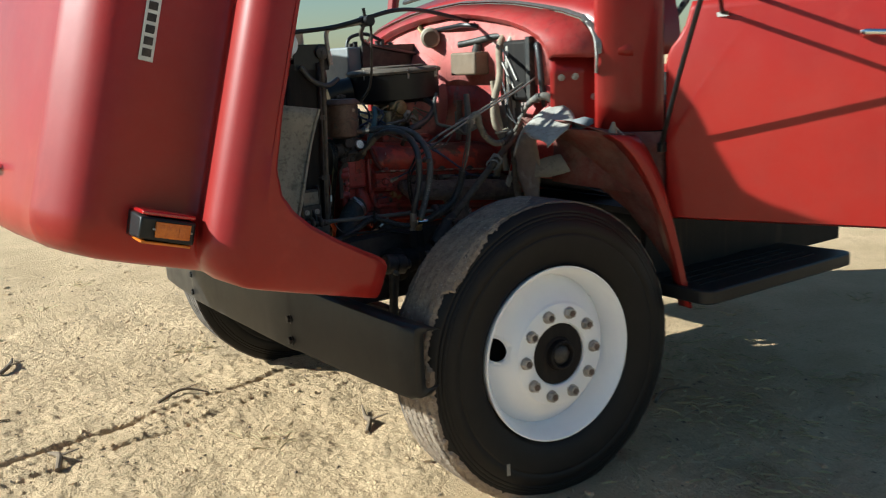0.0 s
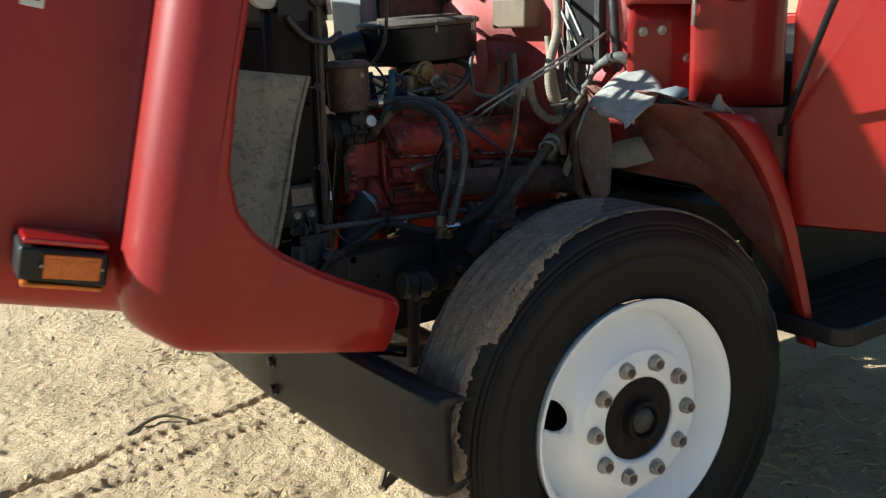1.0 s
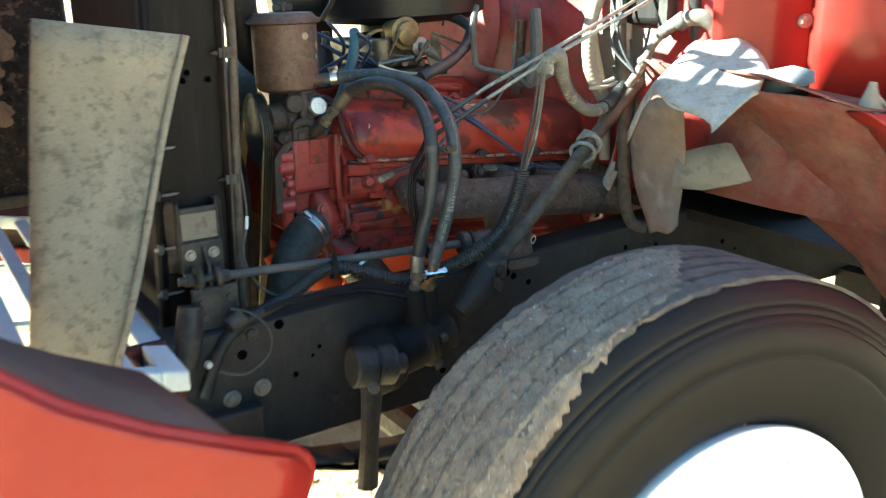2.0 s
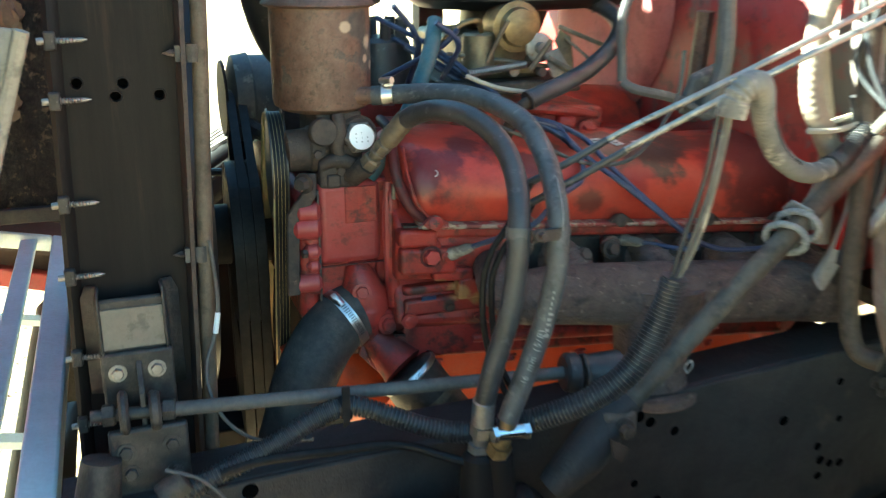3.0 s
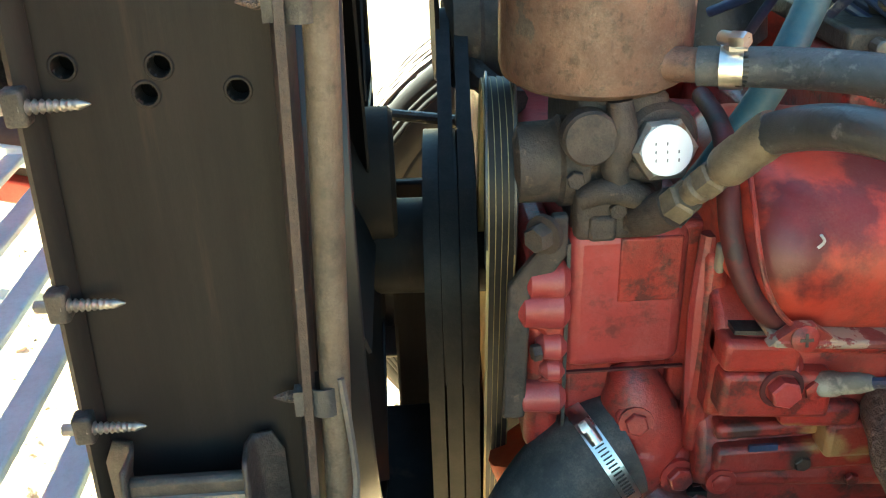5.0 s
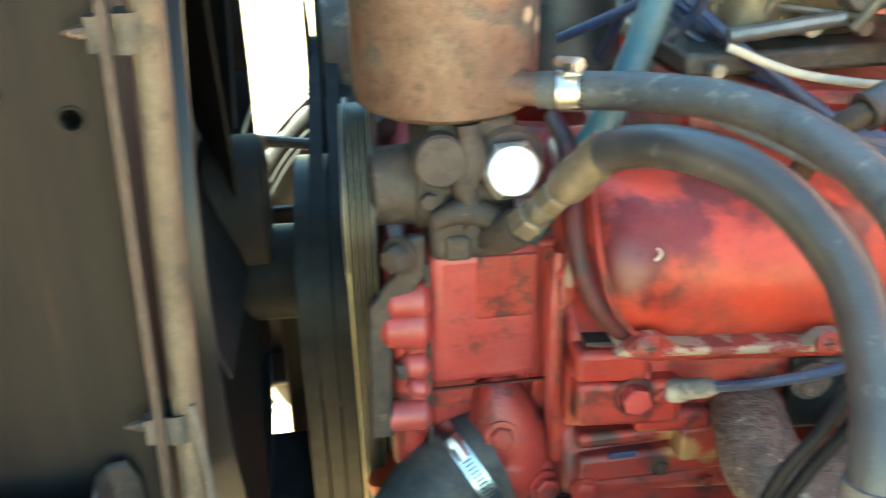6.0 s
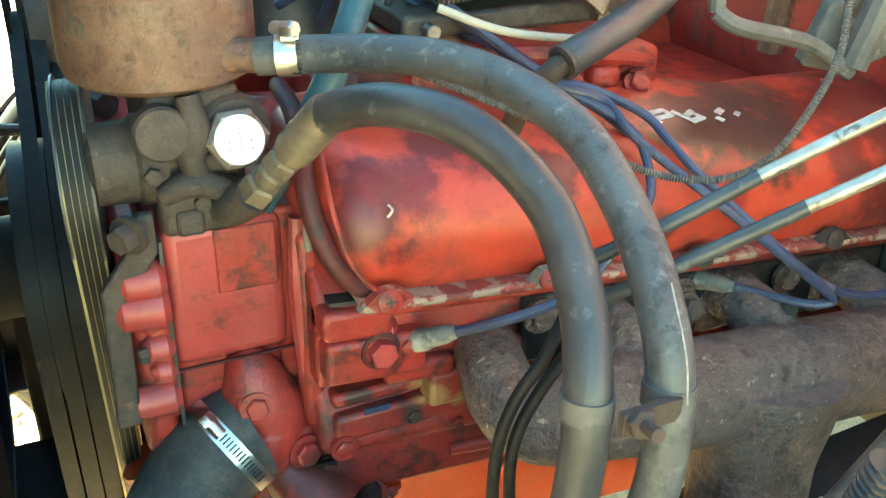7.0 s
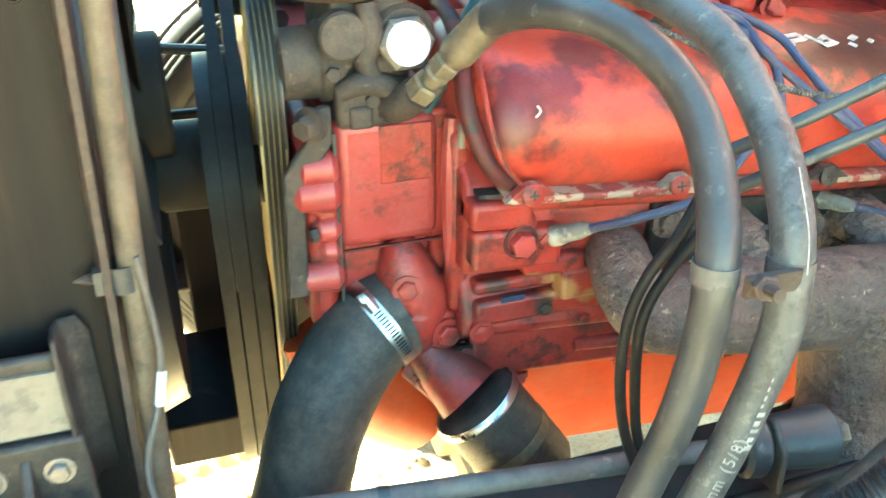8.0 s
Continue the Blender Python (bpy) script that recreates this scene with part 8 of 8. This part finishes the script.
part("joint", Geo().tube([(1.80, 2.79, 0.80), (1.84, 2.79, 0.835), (1.875, 2.80, 0.865), (1.905, 2.803, 0.89)], [0.018, 0.026, 0.025, 0.016], 16), M["framepaint"], sg)
part("joint_yoke", Geo().box((1.862, 2.780, 0.850), (1.905, 2.826, 0.886)), M["pipe"], sg, "dusty joint yoke", bevel=0.006)
bolt(sg, (1.885, 2.778, 0.868), (0, -1, 0), 0.009, 0.012, M["pump"], "yoke_bolt")
sa = Vector((0.395, 0.027, 0.325)).normalized()
sc0 = Vector((1.905, 2.803, 0.888)) + sa * 0.283
su = sa.cross(Vector((0, 1, 0))).normalized()
sv = sa.cross(su)
for off in (-0.010, 0.012):
    loop = [sc0 + sa * (off + 0.010 * math.sin(k * 0.7854 + 0.6)) + su * (0.020 * math.cos(k * 0.7854)) + sv * (0.026 * math.sin(k * 0.7854)) for k in range(9)]
    part("shaft_clip", Geo().tube(loop, 0.0042, 10), M["chalk"], sg, "pale wire clip round the shaft")
plate = [sc0 + su * a_ + sv * b_ + sa * c_ for a_, b_, c_ in ((-0.018, -0.022, 0.016), (0.016, -0.024, 0.018), (0.026, -0.008, 0.026), (0.020, 0.022, 0.024), (-0.006, 0.026, 0.018))]
part("clip_plate", Geo().prism([tuple(p_) for p_ in plate], tuple(sa * 0.003)), M["chalk"], sg, "pale clip plate", bevel=0.001)
part("lock_tab", Geo().prism([(1.862, 2.765, 0.865), (1.885, 2.765, 0.85), (1.878, 2.765, 0.832), (1.866, 2.765, 0.842)], (0, 0.004, 0)), M["pump"], sg)
part("frame_horn", Geo().tube([(1.325, 2.87, 0.89), (1.315, 2.862, 0.84), (1.305, 2.858, 0.80), (1.285, 2.852, 0.76)], [0.020, 0.024, 0.022, 0.020], 14), M["grease"], sg, "worn cast frame horn")
part("wire_loop", Geo().tube([(1.335, 2.84, 0.795), (1.36, 2.835, 0.775), (1.40, 2.832, 0.765), (1.44, 2.832, 0.79), (1.445, 2.834, 0.83), (1.42, 2.838, 0.865), (1.385, 2.845, 0.88)], 0.0022, 6), M["loom"], sg, "thin dangling wire")
part("wire_end", Geo().cyl((1.335, 2.842, 0.795), (1.337, 2.832, 0.795), 0.006, seg=10), M["whiteink"], sg)

# loose flap of canvas by the fender
fl = thing("canvas_flap", (2.15, 2.55, 0.95), "torn dusty canvas splash flap folded over the fender", "splash flap")
ridge, _ = curve([(2.143, 2.72, 1.101), (2.165, 2.675, 1.205), (2.232, 2.645, 1.268), (2.292, 2.62, 1.284), (2.285, 2.55, 1.262), (2.252, 2.49, 1.226)], 4)
hem, _ = curve([(2.143, 2.716, 1.095), (2.117, 2.64, 1.181), (2.108, 2.57, 1.182), (2.094, 2.482, 1.155), (2.106, 2.470, 1.160), (2.185, 2.46, 1.204)], 4)
rws = []
for i in range(9):
    t = i / 8
    rws.append([a.lerp(b, t) + Vector((-0.006, -0.002, 0.009)) * math.sin(t * math.pi) + Vector((0.004, 0, 0.007)) * math.sin(k * 0.9 + t * 4) * t for k, (a, b) in enumerate(zip(ridge, hem))])
part("folded_flap", Geo().grid(rws), M["canvas"], fl, "pale sunlit folded flap", thick=0.004, smooth=60)
rws = []
for i in range(13):
    t = i / 12
    row = []
    for k in range(9):
        q_ = k / 8
        top = hem[int(q_ * 9)]
        low = Vector((2.148, 2.655, 0.925)).lerp(Vector((2.162, 2.60, 0.948)), q_)
        side = 0.022 * math.sin(t * math.pi) * (0.5 - q_)
        row.append(top.lerp(low, t) + Vector((0.012 - side, 0.012, 0)) * math.sin(t * math.pi) + Vector((-0.010, -0.014, 0)) * math.sin(q_ * math.pi) * t + Vector((0, 0, 0.004 * math.sin(k * 0.9))) * t)
    rws.append(row)
part("hanging_strip", Geo().grid(rws), M["canvas_dk"], fl, "brown hanging strip", thick=0.004, smooth=60)
rws = [[(2.150, 2.60, 1.087), (2.175, 2.57, 1.10), (2.202, 2.535, 1.110), (2.206, 2.525, 1.108)], [(2.145, 2.60, 1.06), (2.175, 2.56, 1.066), (2.205, 2.52, 1.075), (2.212, 2.505, 1.078)], [(2.135, 2.595, 1.027), (2.165, 2.55, 1.026), (2.20, 2.505, 1.040), (2.216, 2.485, 1.049)]]
part("patch", Geo().grid(rws), M["patchgrey"], fl, "grey patch on the liner", thick=0.003, smooth=60)
part("cap_knob", Geo().lathe((2.315, 2.70, 1.30), (-0.3, -0.5, 0.8), [(0, 0.014), (0.02, 0.012), (0.03, 0.006)], 14), M["beige"], fl)
part("blue_rag", Geo().grid([[(2.235, 2.49, 1.235), (2.26, 2.455, 1.245), (2.27, 2.42, 1.238)], [(2.215, 2.475, 1.20), (2.24, 2.44, 1.205), (2.26, 2.41, 1.222)]]), M["dash"], fl, "bluish-grey scrap", thick=0.004)

# ---------- things on the firewall ----------
def fw_thing(name, label, category):
    return thing(name, (2.4, 3.2, 1.4), label, category)


hx = fw_thing("heater_box", "tan sheet-metal control box on the firewall", "box")
part("case", Geo().box((2.20, 3.02, 1.405), (2.31, 3.19, 1.498)), M["tan"], hx, bevel=0.008)
part("case_mount", Geo().box((2.31, 3.06, 1.42), (2.345, 3.14, 1.48)), M["grease"], hx)
part("neck", Geo().cyl((2.26, 3.08, 1.498), (2.26, 3.07, 1.53), 0.022, 0.018, 16), M["grease"], hx)
part("cross_pipe", Geo().tube([(2.22, 3.15, 1.53), (2.25, 3.08, 1.54), (2.27, 2.99, 1.553), (2.29, 2.93, 1.555)], 0.014, 12), M["grease"], hx)
wm = fw_thing("blower_case", "grey and black blower case on the firewall", "blower")
part("case", Geo().box((2.25, 2.755, 1.30), (2.30, 2.905, 1.535)), M["sootblack"], wm, bevel=0.015)
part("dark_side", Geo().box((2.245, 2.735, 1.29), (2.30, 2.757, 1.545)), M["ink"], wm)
for p_, q_ in (((2.245, 2.89, 1.50), (2.245, 2.81, 1.38)), ((2.245, 2.905, 1.46), (2.245, 2.83, 1.35))):
    part("brace", Geo().cyl(p_, q_, 0.005, seg=8), M["steel"], wm)
fc = fw_thing("fluid_canister", "cream round canister on a brass bracket", "canister")
part("can", Geo().lathe((2.27, 3.43, 1.575), (-0.55, -0.83, -0.1), [(0, 0.038), (0.004, 0.042), (0.09, 0.042), (0.094, 0.036), (0.096, 0.01)], 24), M["cream"], fc)
part("can_end", Geo().lathe((2.217, 3.35, 1.565), (-0.55, -0.83, -0.1), [(0, 0.034), (0.004, 0.03)], 20), M["tan"], fc)
part("bracket", Geo().tube([(2.34, 3.47, 1.60), (2.30, 3.49, 1.625), (2.26, 3.49, 1.615), (2.26, 3.46, 1.59)], 0.012, 8), M["brass"], fc)
part("strap", Geo().box((2.29, 3.27, 1.51), (2.345, 3.42, 1.60)), M["black"], fc, bevel=0.01)
kb = fw_thing("black_lever_bracket", "black lever bracket under the cowl", "bracket")
part("arm", Geo().tube([(2.28, 3.42, 1.60), (2.26, 3.28, 1.605), (2.25, 3.15, 1.61), (2.27, 3.08, 1.60)], 0.010, 8), M["black"], kb)
part("plate", Geo().box((2.29, 3.20, 1.52), (2.343, 3.29, 1.61)), M["black"], kb, bevel=0.006)
for y, z in ((3.70, 1.56), (3.55, 1.46)):
    part("grommet", Geo().lathe((2.290, y, z), (-1, 0, 0), [(0, 0.026), (0.008, 0.022), (0.01, 0.01)], 14), M["battery"], firewall)
    hose("bay_wire", [(2.285, y, z), (2.27, y + 0.03, z - 0.05), (2.26, y - 0.0, z - 0.14), (2.22, y - 0.05, z - 0.18)], 0.003, M["loom"], "thin wire from a firewall grommet", "wire")
hose("firewall_cable", [(2.285, 2.74, 1.50), (2.265, 2.71, 1.51), (2.258, 2.69, 1.45), (2.262, 2.685, 1.36), (2.28, 2.69, 1.28)], 0.012, M["rubber_dk"], "thick black cable down the firewall", "cable")
gw = fw_thing("support_bracket", "grey angled steel bracket behind the engine", "bracket")
part("plate", Geo().prism([(2.09, 3.02, 1.178), (2.14, 3.02, 1.165), (2.20, 3.0, 1.195), (2.15, 3.02, 1.24), (2.11, 3.02, 1.225)], (0, 0.012, 0.005)), M["loom"], gw, bevel=0.003)
part("bar", Geo().tube([(2.005, 3.03, 1.225), (2.02, 3.02, 1.215), (2.08, 3.01, 1.20), (2.12, 3.0, 1.175)], 0.0065, 10), M["loom"], gw)
part("post", Geo().tube([(2.005, 3.03, 1.225), (2.005, 3.04, 1.30), (2.03, 3.06, 1.34)], 0.0065, 10), M["loom"], gw)
part("post", Geo().tube([(2.12, 3.0, 1.18), (2.14, 3.0, 1.25), (2.15, 3.02, 1.33)], 0.012, 10), M["loom"], gw)
bh = thing("bell_housing", (2.42, MID, 0.8), "red bell housing behind the engine", "engine part")
part("case", Geo().lathe((2.30, MID, 0.95), (1, 0, -0.08), [(0, 0.26), (0.03, 0.28), (0.10, 0.25)], 36), M["engine"], bh)
for y in (3.03, 3.10):
    part("red_post", Geo().tube([(2.30, y, 1.05), (2.30, y, 1.25), (2.32, y + 0.02, 1.36)], 0.02, 10), M["cover"], bh)
bat = thing("battery", (2.1, 3.75, 1.33), "grey battery box with black terminals and cables", "battery")
part("case", Geo().box((1.93, 3.58, 1.335), (2.30, 3.80, 1.545)), M["battery"], bat, bevel=0.008)
part("dark_cover", Geo().box((1.995, 3.56, 1.36), (2.31, 3.585, 1.55)), M["ink"], bat)
for k in range(7):
    x = 1.96 + 0.035 * k
    part("terminal", Geo().cyl((x, 3.60 + 0.02 * (k % 2), 1.54), (x, 3.60 + 0.02 * (k % 2), 1.56 + 0.008 * (k % 3)), 0.012, seg=10), M["ink"], bat)
part("cable", Geo().tube([(1.95, 3.62, 1.54), (1.97, 3.62, 1.585), (2.05, 3.62, 1.60), (2.12, 3.60, 1.57)], 0.008, 8), M["ink"], bat)
part("tray", Geo().box((1.90, 3.56, 1.315), (2.24, 3.84, 1.335)).box((1.95, 3.70, 0.885), (2.0, 3.74, 1.32)).box((2.15, 3.70, 0.885), (2.2, 3.74, 1.32)), M["framepaint"], bat)

# ---------- litter on the ground ----------
def gz(x, y):
    return float(ground_height(np.array([x]), np.array([y]))[0])


rnd = random.Random(21)
for pts, r in ((((1.62, 3.075), (1.68, 3.15), (1.70, 3.22), (1.73, 3.30)), 0.010), (((0.56, 4.92), (0.62, 4.98), (0.66, 5.12)), 0.012), (((0.52, 3.50), (0.55, 3.60), (0.53, 3.70)), 0.012),
               (((0.30, 5.6), (0.42, 5.7), (0.5, 5.75)), 0.008), (((1.05, 3.95), (1.18, 3.98), (1.28, 3.93)), 0.007), (((0.20, 4.15), (0.33, 4.22), (0.48, 4.2)), 0.006), (((2.7, 2.5), (2.82, 2.55), (2.95, 2.52)), 0.008)):
    p3 = [(x, y, gz(x, y) + r * 0.8 + 0.012 * (i % 2)) for i, (x, y) in enumerate(pts)]
    st = thing("stick", p3[0], "dry weathered stick lying on the dirt", "stick", group="sticks on the dirt")
    part("stem", Geo().tube(p3, [r] * (len(p3) - 1) + [r * 0.4], 8), M["wood"], st)
    a = Vector(p3[1])
    part("twig", Geo().tube([a, a + Vector((0.03, -0.02, 0.012)), a + Vector((0.07, -0.03, 0.02))], [r * 0.6, r * 0.4, r * 0.2], 6), M["wood"], st)
g = Geo()
rg = np.random.default_rng(7)
count = 19000
cx_, cy_ = rg.uniform(-0.7, 4.2, count), 1.25 + 7.0 * rg.random(count) ** 1.5
size = (0.0018 + 0.0055 * rg.random(count) ** 3 + 0.013 * rg.random(count) ** 40) * (1 + 0.10 * np.maximum(0, cy_ - 3))
cz_ = ground_height(cx_, cy_)
jit = rg.uniform(0.6, 1.4, (count, 12))
for x, y, z, s, q in zip(cx_, cy_, cz_, size, jit):
    low = [(x + s * q[k] * math.cos(k * 1.047), y + s * q[k] * math.sin(k * 1.047), z - 0.001) for k in range(6)]
    mid = [(x + s * 0.75 * q[k] * math.cos(k * 1.047 + 0.2), y + s * 0.75 * q[k] * math.sin(k * 1.047 + 0.2), z + s * 0.42 * q[k + 6]) for k in range(6)]
    g.add(low + mid + [(x, y, z + s * 0.62 * q[8])], [(k, (k + 1) % 6, 6 + (k + 1) % 6, 6 + k) for k in range(6)] + [(6 + k, 6 + (k + 1) % 6, 12) for k in range(6)])
me = bpy.data.meshes.new("clods")
me.from_pydata(g.v, [], g.f)
me.materials.append(M["clod"])
tagged(new("clods", me), "scattered sandy clods and pebbles on the dirt", "clods", kind="stuff")
g = Geo()
for _ in range(70):
    cx, cy = rnd.uniform(-0.4, 5.5), rnd.uniform(1.3, 9.0)
    if rnd.random() < 0.45:
        cx, cy = rnd.uniform(2.1, 3.6), rnd.uniform(1.5, 3.2)
    for _ in range(rnd.randint(6, 26)):
        x, y = cx + rnd.gauss(0, 0.07), cy + rnd.gauss(0, 0.07)
        a, ln = rnd.uniform(0, 6.28), rnd.uniform(0.02, 0.09)
        z = gz(x, y) + 0.002
        dx, dy = math.cos(a), math.sin(a)
        w_ = 0.0011
        up_ = rnd.uniform(0.0, 0.02)
        g.add([(x - dy * w_, y + dx * w_, z), (x + dy * w_, y - dx * w_, z), (x + dx * ln, y + dy * ln, z + up_), (x + dx * ln * 0.5 - dy * w_, y + dy * ln * 0.5 + dx * w_, z + up_ * 0.8 + 0.003)], [(0, 1, 2, 3)])
for _ in range(60):
    cx, cy = rnd.uniform(2.1, 4.2), rnd.uniform(1.4, 3.4)
    for _ in range(rnd.randint(5, 18)):
        x, y, a, ln = cx + rnd.gauss(0, 0.08), cy + rnd.gauss(0, 0.08), rnd.uniform(0, 6.28), rnd.uniform(0.03, 0.12)
        z, dx, dy = gz(x, y) + 0.002, math.cos(a), math.sin(a)
        g.add([(x - dy * 0.0014, y + dx * 0.0014, z), (x + dy * 0.0014, y - dx * 0.0014, z), (x + dx * ln, y + dy * ln, z + rnd.uniform(0, 0.025)), (x + dx * ln * 0.5 - dy * 0.0014, y + dy * ln * 0.5 + dx * 0.0014, z + 0.01)], [(0, 1, 2, 3)])
chips = Geo()
bx, by = rg.uniform(-0.8, 3.6, 2600), 1.3 + 6.5 * rg.random(2600) ** 1.3
for x, y, z, s, a, q in zip(bx, by, ground_height(bx, by), 0.003 + 0.012 * rg.random(2600) ** 3, rg.uniform(0, 6.28, 2600), rg.uniform(0.2, 0.7, 2600)):
    c_, s_ = math.cos(a) * s, math.sin(a) * s
    chips.add([(x + c_, y + s_, z + 0.001), (x - s_ * q, y + c_ * q, z + 0.001), (x - c_, y - s_, z + 0.002), (x + s_ * q, y - c_ * q, z + 0.001), (x, y, z + 0.002 + s * 0.4)], [(0, 1, 4), (1, 2, 4), (2, 3, 4), (3, 0, 4)])
me = bpy.data.meshes.new("bark_chips")
me.from_pydata(chips.v, [], chips.f)
me.materials.append(M["wood"])
tagged(new("bark_chips", me), "small dark bark chips scattered on the dirt", "bark chips", kind="stuff")
me = bpy.data.meshes.new("dry_grass")
me.from_pydata(g.v, [], g.f)
me.materials.append(M["straw"])
tagged(new("dry_grass", me), "dry straw scattered on the dirt", "dry grass", kind="stuff")
